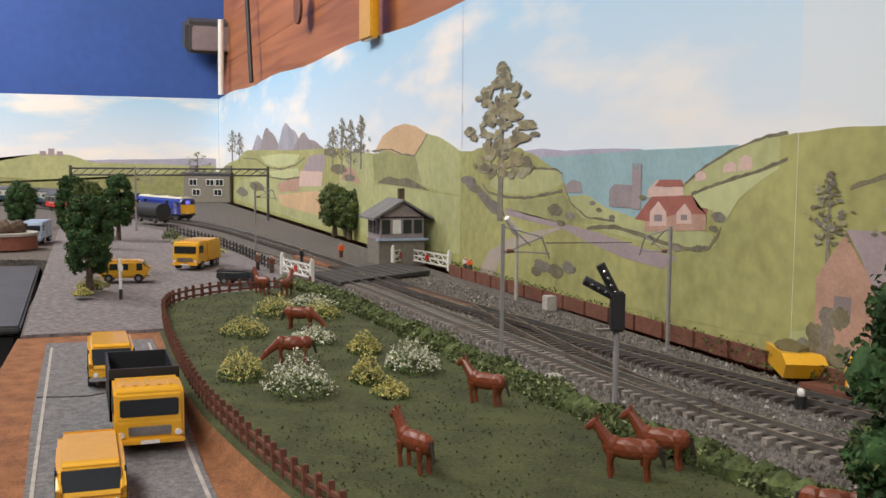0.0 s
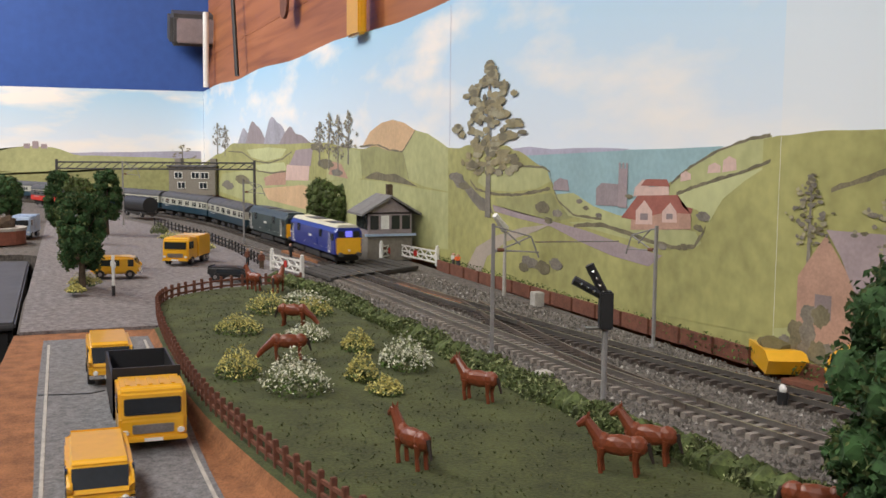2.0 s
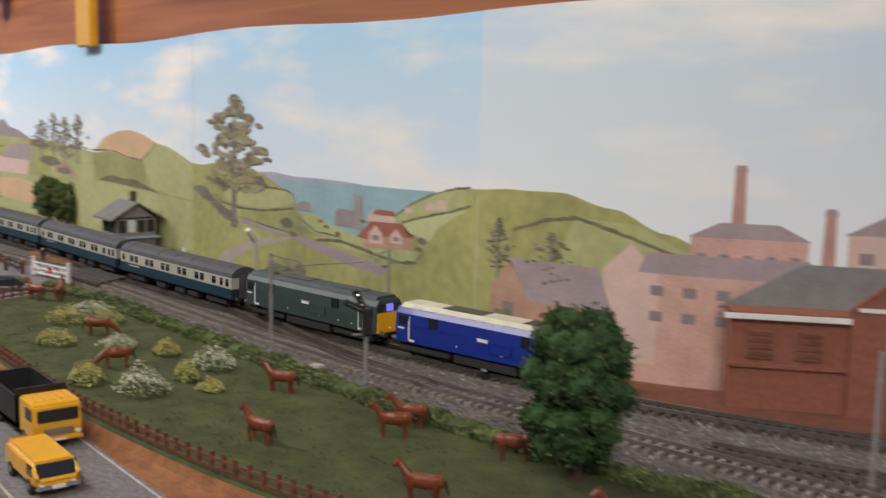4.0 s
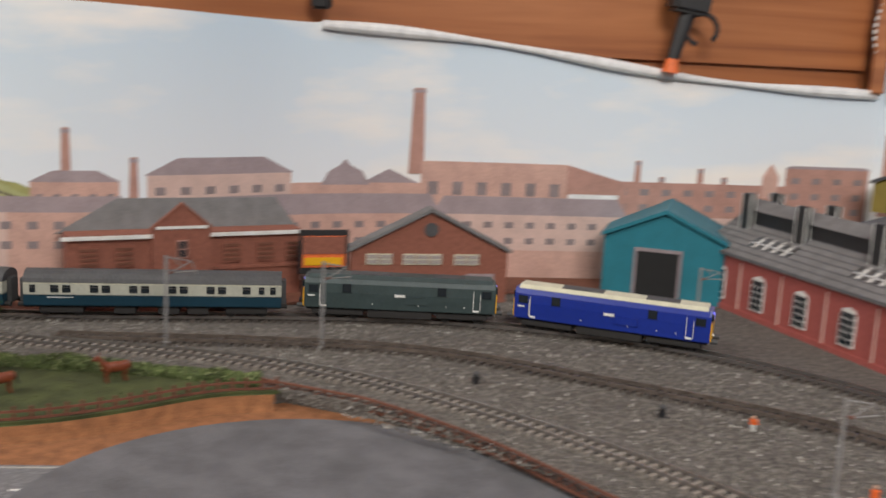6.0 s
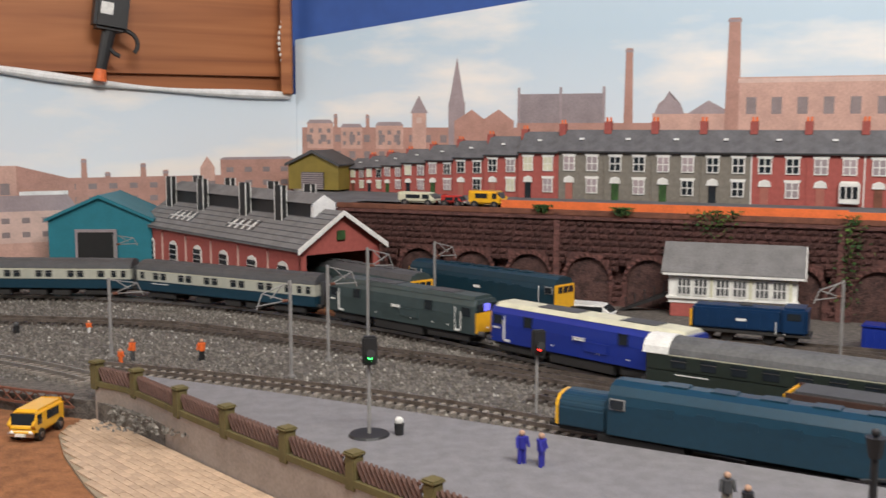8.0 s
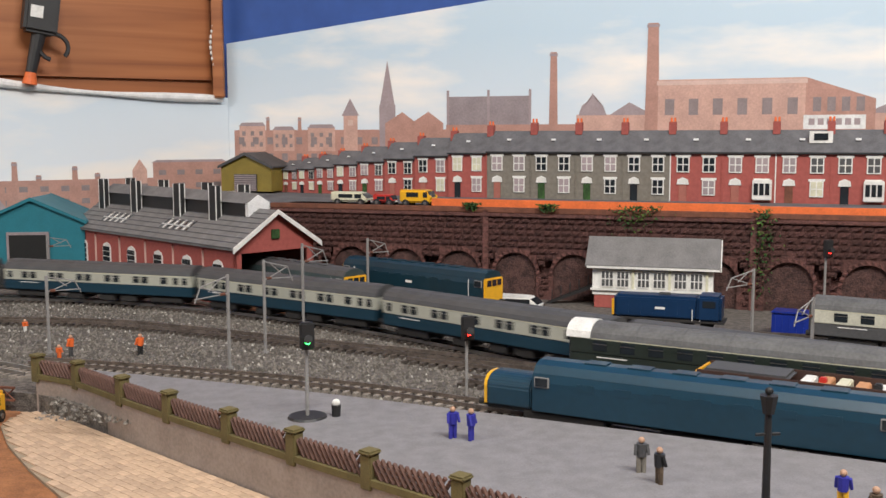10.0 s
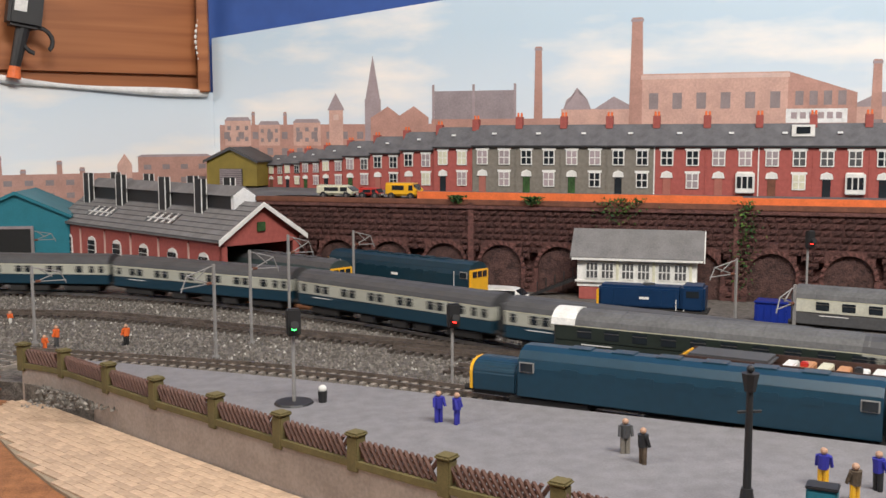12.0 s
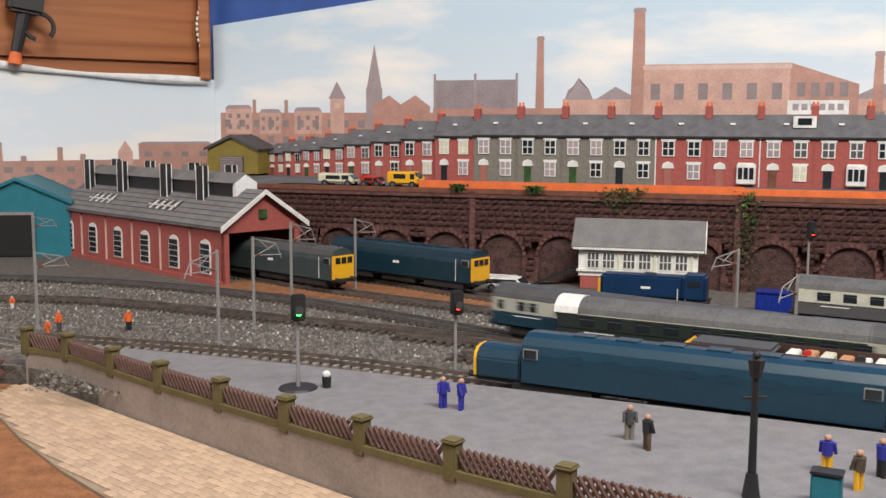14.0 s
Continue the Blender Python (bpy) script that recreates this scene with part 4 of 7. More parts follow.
# ---- the train ----
def loco(name, m, label, body, roof, group=""):
    """An electro-diesel: length along x, front at +x, rail top at z 0."""
    t = thing(name, m, label, "locomotive", group)
    prof = [(-.0172, .013), (.0172, .013), (.0178, .030), (.0172, .040), (.0135, .0455), (-.0135, .0455), (-.0172, .040), (-.0178, .030)]
    bm = bmesh.new()
    for x, k in ((-.104, .96), (-.102, 1), (.102, 1), (.104, .96)):
        for y, z in prof:
            bm.verts.new((x, y * k, z))
    bm.verts.ensure_lookup_table()
    for r in range(3):
        for i in range(8):
            j = (i + 1) % 8
            bm.faces.new([bm.verts[q] for q in (r * 8 + i, r * 8 + j, r * 8 + 8 + j, r * 8 + 8 + i)])
    bm.faces.new(bm.verts[:8])
    bm.faces.new(bm.verts[24:])
    b = part("body", bm, body, t)
    part("roof", prism([(-.0145, .0452), (.0145, .0452), (.0105, .0488), (-.0105, .0488)], -.100, .100), roof, t).matrix_local = pose(0, 0, 0, 0, 0, 90)
    for x0, x1 in ((-.055, -.01), (.035, .07)):
        part("roof_panel", box(x0, x1, -.009, .009, .0485, .0495, .0003), "darkgrey", t)
    for e in (-1, 1):
        part("cab_end", box(min(e * .1035, e * .1055), max(e * .1035, e * .1055), -.0158, .0158, .0135, .0335, .0006), "yellow", t, "yellow warning panel")
        for y in (-.0095, 0, .0095):
            part("cab_window", box(min(e * .1035, e * .106), max(e * .1035, e * .106), y - .0042, y + .0042, .0345, .0415, .0004), "glass" if y else "head", t)
        for side in (-1, 1):
            part("side_window", box(e * .094 - .005, e * .094 + .005, side * .0174, side * .0182, .030, .038, .0003), "glass", t)
            part("door_edge", box(e * .083 - .0035, e * .083 - .003, side * .0175, side * .0183, .015, .038), "white", t)
            part("handrail", box(e * .0872 - .0003, e * .0872 + .0003, side * .0178, side * .0187, .016, .034), "white", t)
            part("step_plate", box(e * .083 - .003, e * .083 + .003, side * .0174, side * .0184, .0145, .0165), "white", t)
            part("buffer", cyl((e * .105, side * .0115, .0135), (e * .112, side * .0115, .0135), .0026, n=10), "darkgrey", t)
        part("headlamp", ball((e * .106, 0, .018), .0014, n=1), "white", t)
    for side in (-1, 1):
        for x in (-.058, .045):
            part("body_window", box(x - .0045, x + .0045, side * .0174, side * .0184, .031, .040, .0004), "glass", t)
        part("emblem", box(-.006, .005, side * .0177, side * .0186, .028, .0305, .0004), "white", t)
        part("number_bar", box(-.100, -.0925, side * .0174, side * .0185, .0255, .027), "white", t)
        for x in (.02, .05, .07, -.03):
            part("filler", ball((x, side * .0178, .019), .0008, n=1), "white", t)
        part("grille", box(.005, .03, side * .0174, side * .0182, .02, .028, .0003), body, t)
    part("underframe", box(-.102, .102, -.013, .013, .0095, .0135), "underframe", t)
    part("battery_box", box(-.035, .035, -.016, .016, .003, .0115, .001), "underframe", t)
    for x in (-.068, .068):
        f = part("bogie", box(x - .028, x + .028, -.0155, .0155, .0045, .0105, .001), "underframe", t)
        for dx in (-.018, .018):
            for side in (-1, 1):
                part("wheel", cyl((x + dx, side * .0085, .0065), (x + dx, side * .0115, .0065), .0066, n=16), "underframe", f)
    return t


def carriage(name, m, label, lower, upper, roof, windows, group="", length=.264, end="darkgrey"):
    """A coach: rounded roof, window band, underframe and bogies."""
    h = length / 2
    t = thing(name, m, label, "railway carriage", group)
    part("body", box(-h, h, -.0172, .0172, .012, .0235, .0006), lower, t)
    part("window_band", box(-h, h, -.0173, .0173, .0235, .0365, .0006), upper, t, "pale grey window band")
    arc = [(-.0176, .0365)] + [(-.0176 * math.cos(a / 8 * math.pi), .0365 + .0115 * math.sin(a / 8 * math.pi)) for a in range(1, 8)] + [(.0176, .0365)]
    part("roof", prism(arc, -h, h), roof, t).matrix_local = pose(0, 0, 0, 0, 0, 90)
    for k in range(7):
        part("roof_rib", prism([(x * 1.012, z + .0003) for x, z in arc], -.0007, .0007), roof, t).matrix_local = pose(-h + length * (k + .5) / 7, 0, 0, 0, 0, 90)
    for side in (-1, 1):
        part("stripe", box(-h, h, side * .0171 - .0003, side * .0171 + .0003, .0355, .0368), "cream", t)
        for x, w in windows:
            p = part("window", box(x * h - w, x * h + w, side * .0173 - .0004, side * .0173 + .0004, .0262, .0342, .0003), "glass", t)
            part("window_bar", box(x * h - w, x * h + w, side * .0173 - .0006, side * .0173 + .0006, .0316, .0321), "steel", p)
        part("lettering_bar", box(-h * .82, -h * .62, side * .0171 - .0004, side * .0171 + .0004, .0208, .0216), "white", t)
        for k in (-1, 1):
            part("buffer", cyl((k * h, side * .0115, .0125), (k * (h + .006), side * .0115, .0125), .0026), "underframe", t)
    for k in (-1, 1):
        part("gangway", box(min(k * h, k * (h + .005)), max(k * h, k * (h + .005)), -.008, .008, .013, .039, .0008), end, t)
        f = part("bogie", box(k * h * .72 - .022, k * h * .72 + .022, -.0145, .0145, .0035, .010, .001), "underframe", t)
        for dx in (-.016, .016):
            for side in (-1, 1):
                part("wheel", cyl((k * h * .72 + dx, side * .0085, .006), (k * h * .72 + dx, side * .0112, .006), .0061, n=16), "underframe", f)
    part("underframe", box(-h, h, -.0125, .0125, .0095, .012), "underframe", t)
    for x in (-.03, .015, .045):
        part("equipment_box", box(x - .012, x + .01, -.015, .015, .003, .0098, .0008), "underframe", t)
    return t


RAIL_Z = .0062
blue_loco = loco("electric_locomotive", Matrix(), "glossy blue locomotive with pale grey roof and yellow ends", "blue", "cream", "train")
grey_loco = loco("electric_locomotive", Matrix(), "dark slate-green locomotive with yellow ends", "locogreen", "locogreen", "train")
pairs = [(c + d, .0042) for c in (-.72, -.42, -.12, .18, .48) for d in (-.045, .045)] + [(-.93, .003), (.72, .0042), (.84, .003), (.93, .003)]
first = carriage("passenger_coach", Matrix(), "blue and grey passenger coach with dark roof", "coachblue", "coachpale", "darkgrey", pairs, "train")
coaches = [first] + [copy_thing(first, Matrix()) for _ in range(6)]

ARC = [0.0]
for a, b in zip(rail_line, rail_line[1:]):
    ARC.append(ARC[-1] + (b - a).length)


def on_line(s):
    i = min(max(int(s / ARC[-1] * (len(ARC) - 1)), 1), len(ARC) - 2)
    while ARC[i] > s and i > 0:
        i -= 1
    while ARC[i + 1] < s and i < len(ARC) - 2:
        i += 1
    return rail_line[i].lerp(rail_line[i + 1], (s - ARC[i]) / (ARC[i + 1] - ARC[i]))


def s_at(x):
    return next(ARC[i] for i, p in enumerate(rail_line) if p.x >= x)


FRONT = [(0.0, s_at(-3.65)), (0.5, s_at(-3.375)), (1.0, s_at(-3.15)), (1.5, s_at(-2.93)), (2.0, s_at(-2.676)), (2.2, s_at(-2.59)), (4.3, s_at(-1.742)), (5.0, s_at(-1.476)), (5.6, s_at(-1.261)), (6.0, s_at(-1.106)), (6.5, s_at(-.905)), (7.0, s_at(-.735)), (7.5, s_at(-.605) - .03)]
FRONT += [(t, s_at(-.605) + .4223 * (t - 7.5) - lag) for t, lag in ((8.5, .062), (9.0, .092), (11.5, .246), (13.0, .278), (14.0, .28))]


def front_at(t):
    return float(np.interp(t, [f[0] for f in FRONT], [f[1] for f in FRONT]))


def motions():
    back = 0.0
    for ob, length, gap in [(blue_loco, .208, .026), (grey_loco, .208, .026)] + [(c, .264, .016) for c in coaches]:
        rows = []
        for k in range(41):
            t = 14.0 * k / 40
            s = front_at(t) - back - length / 2
            a, b = on_line(s - length * .33), on_line(s + length * .33)
            c, d = (a + b) / 2, b - a
            rows.append((t, pose(c.x, c.y, RAIL_Z, 0, 0, math.degrees(math.atan2(d.y, d.x)))))
        walk(ob, rows)
        back += length + gap


def between(a, b, z=0.0):
    """A pose at a with its x axis towards b; y points to the left of that way."""
    return pose(a[0], a[1], z, 0, 0, math.degrees(math.atan2(b[1] - a[1], b[0] - a[0])))


# ---- greenery ----
def leaf_cloud(name, sampler, count, size, material, parent, seed, kind=""):
    """Many small bent leaf flakes at sampled places."""
    rnd = random.Random(seed)
    verts, faces = [], []
    for _ in range(count):
        c = Vector(sampler(rnd))
        q = Euler((rnd.uniform(-1.2, 1.2), rnd.uniform(-1.2, 1.2), rnd.uniform(0, 6.3))).to_matrix()
        s = size * rnd.uniform(.6, 1.3)
        k = len(verts)
        for v in ((-s, 0, 0), (0, -s * .6, s * .25), (s, 0, 0), (0, s * .6, s * .25)):
            verts.append(c + q @ Vector(v))
        faces += [(k, k + 1, k + 2), (k, k + 2, k + 3)]
    me = bpy.data.meshes.new(name)
    me.from_pydata([tuple(v) for v in verts], [], faces)
    for m in material if isinstance(material, tuple) else (material,):
        me.materials.append(M[m])
    if isinstance(material, tuple):
        for i, p in enumerate(me.polygons):
            p.material_index = 0 if (i // 2 * 7919 + seed) % 10 < 7 else 1
    ob = new(name, me)
    ob.parent = parent
    if kind:
        tagged(ob, kind=kind)
    return ob


def model_tree(x, y, h, w, label, mats, seed, trunk=.2, count=3600):
    t = thing("tree", pose(x, y, .002), label, "tree", "trees")
    bm = cyl((0, 0, 0), (0, 0, h * .55), w * .07, w * .035, 8)
    for k in range(5):
        a = k * 1.3 + seed
        cyl((0, 0, h * (trunk + .08 * k)), (math.cos(a) * w * .3, math.sin(a) * w * .3, h * (trunk + .2 + .09 * k)), w * .025, w * .008, 6, bm)
    part("trunk", bm, "bark", t)
    rnd = random.Random(seed)
    clumps = []
    for k in range(64):
        u = rnd.uniform(0, 1)
        z = h * (trunk + .06 + (.9 - trunk) * u)
        r = w * .40 * math.sin(math.pi * (.14 + .78 * u)) ** .6
        a = rnd.uniform(0, 6.3)
        clumps.append((Vector((math.cos(a) * r * .8, math.sin(a) * r * .8, z)), w * rnd.uniform(.11, .17)))

    def sample(r):
        c, q = r.choice(clumps)
        d = Vector((r.gauss(0, 1), r.gauss(0, 1), r.gauss(0, 1))).normalized()
        return c + d * q * r.uniform(.55, 1.05)
    leaf_cloud("crown", sample, count * 2, .0018, mats, t, seed)
    core = bmesh.new()
    for i, (c, q) in enumerate(clumps):
        ball(c, q * .72, n=2, rough=.5, bm=core, seed=i)
    part("inner_crown", core, mats[0], t)
    return t


def shrub(x, y, w, h, flower, label, seed):
    h *= .8
    t = thing("bush", pose(x, y, .0055), label, "bush", "flowering bushes")

    def low(r):
        a, q = r.uniform(0, 6.3), r.random() ** .5
        return math.cos(a) * w * q, math.sin(a) * w * q * .7, r.uniform(0, h * .6) * (1 - q * .6)

    def high(r):
        a, q = r.uniform(0, 6.3), r.random() ** .5
        z = h * (1 - q * q * .75) * (1 + .35 * noise.noise(Vector((math.cos(a) * q * 3, math.sin(a) * q * 3, seed))))
        k = 1 + .45 * noise.noise(Vector((math.cos(a) * 2, math.sin(a) * 2, seed + 7)))
        return math.cos(a) * w * q * k, math.sin(a) * w * q * .75 * k, z * r.uniform(.45, 1.2)
    leaf_cloud("leaves", low, 300, .0014, ("hedge", "leaflight"), t, seed)
    leaf_cloud("blossom", high, 760, .0010, (flower, "hedgepale"), t, seed + 1)
    return t


hedge_path = spline(HEDGE, .004)
hedge = thing("hedge", Matrix(), "low leafy hedge with pale green tips along the railway", "hedge")


def in_hedge(r):
    i = r.randrange(len(hedge_path) - 1)
    p, d = hedge_path[i], (hedge_path[i + 1] - hedge_path[i]).normalized()
    a = r.uniform(0, math.pi)
    k = .75 + .5 * noise.noise(p * 40)
    q = r.uniform(.75, 1.05)
    return p + Vector((-d.y, d.x, 0)) * math.cos(a) * .014 * q * k + Vector((0, 0, .004 + math.sin(a) * .014 * q * k))


leaf_cloud("hedge_leaves", in_hedge, 16000, .0017, ("hedge", "hedgepale"), hedge, 3, "stuff")
bm = bmesh.new()
for i in range(0, len(hedge_path), 3):
    ball(hedge_path[i] + Vector((0, 0, .006)), .010, n=1, rough=.5, bm=bm, seed=i)
part("hedge_core", bm, "hedge", hedge)



def in_field(r):
    while True:
        x = r.uniform(-2.5, -1.5)
        top = float(np.interp(x, [p[0] for p in HEDGE], [p[1] for p in HEDGE]))
        low = float(np.interp(x, [p[0] for p in FENCE], [p[1] for p in FENCE]))
        y = r.uniform(-.38, -.1)
        if low < y < top and noise.noise(Vector((x * 25, y * 25, 0))) > -.35:
            return x, y, .0062


tufts = leaf_cloud("grass_tufts", in_field, 6000, .0008, ("grass", "grassdry"), None, 9, "stuff")
tagged(tufts, "short dark green grass tufts over the field", "grass")


def in_bank(r):
    x = r.uniform(-2.75, -1.98)
    return x, r.uniform(-.009, -.0015), .002 + r.uniform(0, .0125)


tagged(leaf_cloud("verge_growth", in_bank, 1700, .0014, ("hedge", "leaflight"), None, 19, "stuff"), "green undergrowth at the foot of the backdrop", "undergrowth")

model_tree(-1.727, -.178, .113, .084, "dense dark green model tree in the field", ("leaf", "hedge"), 1, .16, 6000)
model_tree(-2.556, -.433, .098, .056, "dark green model tree beside the yard", ("leaf", "hedge"), 2, .2)
model_tree(-2.80, -.432, .106, .058, "mid green model tree beside the yard", ("hedge", "leaflight"), 3, .2)
model_tree(-3.237, -.380, .105, .06, "dark green model tree near the station", ("leaf", "hedge"), 4, .2)
model_tree(-3.12, -.452, .108, .05, "dark green model tree near the station", ("leaf", "hedge"), 5, .2)
model_tree(-3.60, -.545, .085, .07, "dark green model tree near the station", ("leaf", "hedge"), 6, .1)
model_tree(-3.228, -.02, .088, .075, "light green model tree by the backdrop", ("hedge", "leaflight"), 7, .2)
model_tree(-3.16, -.01, .08, .06, "light green model tree by the backdrop", ("hedge", "leaflight"), 8, .2)
for i, (x, y, w, h, f) in enumerate(((-2.263, -.325, .026, .016, "y"), (-2.058, -.325, .026, .026, "w"), (-2.109, -.35, .02, .02, "y"), (-2.098, -.243, .022, .024, "w"), (-2.166, -.256, .016, .016, "y"), (-2.074, -.279, .014, .018, "y"), (-2.388, -.245, .03, .014, "w"), (-2.349, -.284, .026, .02, "y"), (-2.037, -.275, .014, .01, "y"), (-2.22, -.28, .022, .012, "w"), (-2.33, -.25, .024, .016, "y"), (-2.93, -.27, .03, .012, "y"), (-3.1, -.29, .025, .012, "y"), (-2.58, -.43, .022, .014, "y"), (-2.53, -.44, .012, .008, "y"), (-3.2, -.30, .02, .02, "h"))):
    shrub(x, y, w, h, {"y": "yellowbush", "w": "whitebush", "h": "hedge"}[f], {"y": "yellow flowering bush on the grass", "w": "white flowering bush on the grass", "h": "small dark green bush beside the yard"}[f], 40 + i)


# ---- animals ----
def horse(x, y, rz, grazing=False, label="glossy chestnut brown toy horse standing in the field"):
    t = thing("horse", pose(x, y, .0055, 0, 0, rz) @ Matrix.Scale(.79, 4), label, "horse", "horses")
    b = ball((0, 0, .0165), .0075, 1.7, .72, .85, 2)
    ball((-.010, 0, .017), .0062, 1, .8, 1, 2, bm=b)
    ball((.010, 0, .0168), .006, 1, .75, 1.1, 2, bm=b)
    part("body", b, "horse", t)
    tip = (.022, 0, .009) if grazing else (.0195, 0, .029)
    n = cyl((.011, 0, .018), tip, .0042, .0026, 10)
    ball(tip, .003, n=1, bm=n)
    part("neck", n, "horse", t)
    nose = (tip[0] + .005, 0, tip[2] - (.006 if grazing else .0035))
    hd = cyl(tip, nose, .0029, .0017, 8)
    for s in (-1, 1):
        cyl((tip[0] - .001, s * .0014, tip[2] + .002), (tip[0] - .001, s * .0018, tip[2] + .005), .0008, .0002, 5, hd)
    part("head", hd, "horse", t)
    for lx in (-.010, .010):
        for s in (-1, 1):
            lg = cyl((lx, s * .0032, .015), (lx + .001, s * .003, .007), .0024, .0013, 8)
            cyl((lx + .001, s * .003, .007), (lx, s * .003, 0), .0013, .0014, 8, lg)
            part("leg", lg, "horse", t)
    tl = cyl((-.0155, 0, .019), (-.019, 0, .008), .0016, .0008, 6)
    part("tail", tl, "mane", t, "dark tail")
    return t


for args in ((-2.145, -.31, 255, True), (-1.898, -.306, 195), (-2.0, -.231, 215), (-1.868, -.200, 222), (-1.858, -.222, 228), (-2.275, -.279, 60, True), (-2.49, -.272, 200), (-2.47, -.252, 150), (-1.749, -.28, 215), (-1.774, -.186, 45, True), (-1.652, -.215, 235), (-1.586, -.150, 230)):
    horse(*args)


# ---- fences ----
def rail_fence(name, pts, gap, h, post, label, material, rails=2):
    t = thing(name, Matrix(), label, "fence")
    path = spline(pts, gap)
    me = None
    for p, d in headed(path):
        if me is None:
            ob = part("post", box(-post, post, -post, post, 0, h, post * .3), material, t)
            me = ob.data
        else:
            ob = new("post", me)
            ob.parent = t
        ob.matrix_local = pose(p.x, p.y, .003, random.uniform(-3, 3), random.uniform(-3, 3), math.degrees(math.atan2(d.y, d.x)))
    for k in range(rails):
        z = h * (.42 + .42 * k)
        part("fence_rail", ribbon(spline(pts, .01), -post * .5, post * .5, z, z + h * .13), material, t)
    return t


rail_fence("field_fence", FENCE, .0125, .014, .0013, "rust-brown post and rail fence round the field", "rust")
rail_fence("yard_fence", [(-3.05, -.235), (-2.9, -.225), (-2.72, -.222)], .022, .014, .001, "dark post and rail fence beside the line", "black")
rail_fence("yard_fence", [(-3.4, -.29), (-3.2, -.255), (-3.05, -.235)], .022, .014, .001, "dark post and rail fence beside the line", "black")
bd = thing("board_fence", Matrix(), "low brown boarded fence below the backdrop", "fence")
for k in range(16):
    x0 = -2.64 + k * .042
    part("board", box(x0, x0 + .041, -.021 + k * .0012, -.0185 + k * .0012, 0, .013, .0004), "rust", bd)


def girder(pts, label):
    t = thing("girder_edging", Matrix(), label, "edging")
    path = spline(pts, .012)
    for z in (-.006, .0042):
        part("flange", ribbon(path, -.0012, .0012, z, z + .0016), "rust", t)
    for i, (p, q) in enumerate(zip(path, path[1:])):
        part("lattice_bar", cyl(p + Vector((0, 0, -.005)), q + Vector((0, 0, .0045)), .0006, n=5), "rust", t)
        part("lattice_bar", cyl(p + Vector((0, 0, .0045)), q + Vector((0, 0, -.005)), .0006, n=5), "rust", t)


girder([(-1.475, -.092), (-1.41, -.098), (-1.358, -.107), (-1.254, -.153), (-1.153, -.218), (-1.05, -.279), (-.985, -.306)], "rusty lattice girder laid along the verge")

WALL = [(-.968, -.305), (-.93, -.335), (-.886, -.39), (-.845, -.44), (-.80, -.492), (-.757, -.542), (-.714, -.59), (-.669, -.638), (-.62, -.685), (-.55, -.745)]
sw = thing("station_wall", Matrix(), "low card wall with mossy posts and brown lattice fencing", "wall")
path = spline(WALL, .02)
part("wall_panel", ribbon(path, -.0025, .0025, -.04, .0125), "wallcard", sw, "grey-beige card retaining wall")
part("coping", ribbon(path, -.0035, .0035, .0125, .0165), "mossy", sw)
for (a, b) in zip(WALL, WALL[1:]):
    m = between(a, b)
    L = math.dist(a, b)
    p = part("wall_post", box(-.0040, .0040, -.0040, .0040, .010, .030, .0006), "mossy", sw)
    p.matrix_local = m
    part("post_cap", box(-.0052, .0052, -.0052, .0052, .030, .0325, .001), "mossy", p)
    n = int(L / .0052)
    for k in range(n):
        x = .006 + (L - .012) * k / n
        for s in (-1, 1):
            q = part("lattice", cyl((x - s * .004, s * .0006, .0165), (x + s * .004, s * .0006, .0278), .0013, n=5), "lattice", sw)
            q.matrix_local = m

# paving: raised blocks in rows
pv = low_sheet("pavement", [(-.985, -.325), (-.962, -.318), (-.93, -.345), (-.886, -.395), (-.80, -.497), (-.714, -.595), (-.62, -.69), (-.56, -.75), (-.66, -.80), (-.76, -.70), (-.835, -.605), (-.893, -.525), (-.933, -.46), (-.965, -.40), (-.985, -.35)], .002, "mortar", "cream block-paved curved footpath", "pavement", .004)
blk = None
rnd = random.Random(4)
AX, AY = Vector((.655, -.756, 0)), Vector((-.756, -.655, 0))
for r in range(-2, 34):
    for c in range(64):
        p = Vector((-.975, -.318, 0)) + AX * (c * .0098 + (r % 2) * .0049) + AY * (r * .0058)
        x, y = p.x, p.y
        e = float(np.interp(x, [q[0] for q in WALL], [q[1] for q in WALL])) - .008
        lo = float(np.interp(x, [-.985, -.965, -.933, -.893, -.835, -.76, -.66], [-.345, -.395, -.455, -.52, -.60, -.695, -.795]))
        if not (lo < y < e and -.98 < x < -.66):
            continue
        if blk is None:
            ob = part("paving_block", box(-.0047, .0047, -.0027, .0027, -.001, .0010, .0), "paving", pv)
            blk = ob.data
        else:
            ob = new("paving_block", blk)
            ob.parent = pv
        ob.matrix_local = pose(x, y, low_z(x) + .0022 + rnd.uniform(0, .0002), 0, .6, math.degrees(math.atan2(AX.y, AX.x)))


# ---- vehicles ----
def wheelset(t, xs, w, r):
    for x in xs:
        for s in (-1, 1):
            q = part("wheel", cyl((x, s * w - .0022, r), (x, s * w + .0022, r), r, n=16), "black", t)
            part("hub", cyl((x, s * (w + .0019), r), (x, s * (w + .0026), r), r * .45, n=10), "steel", q)


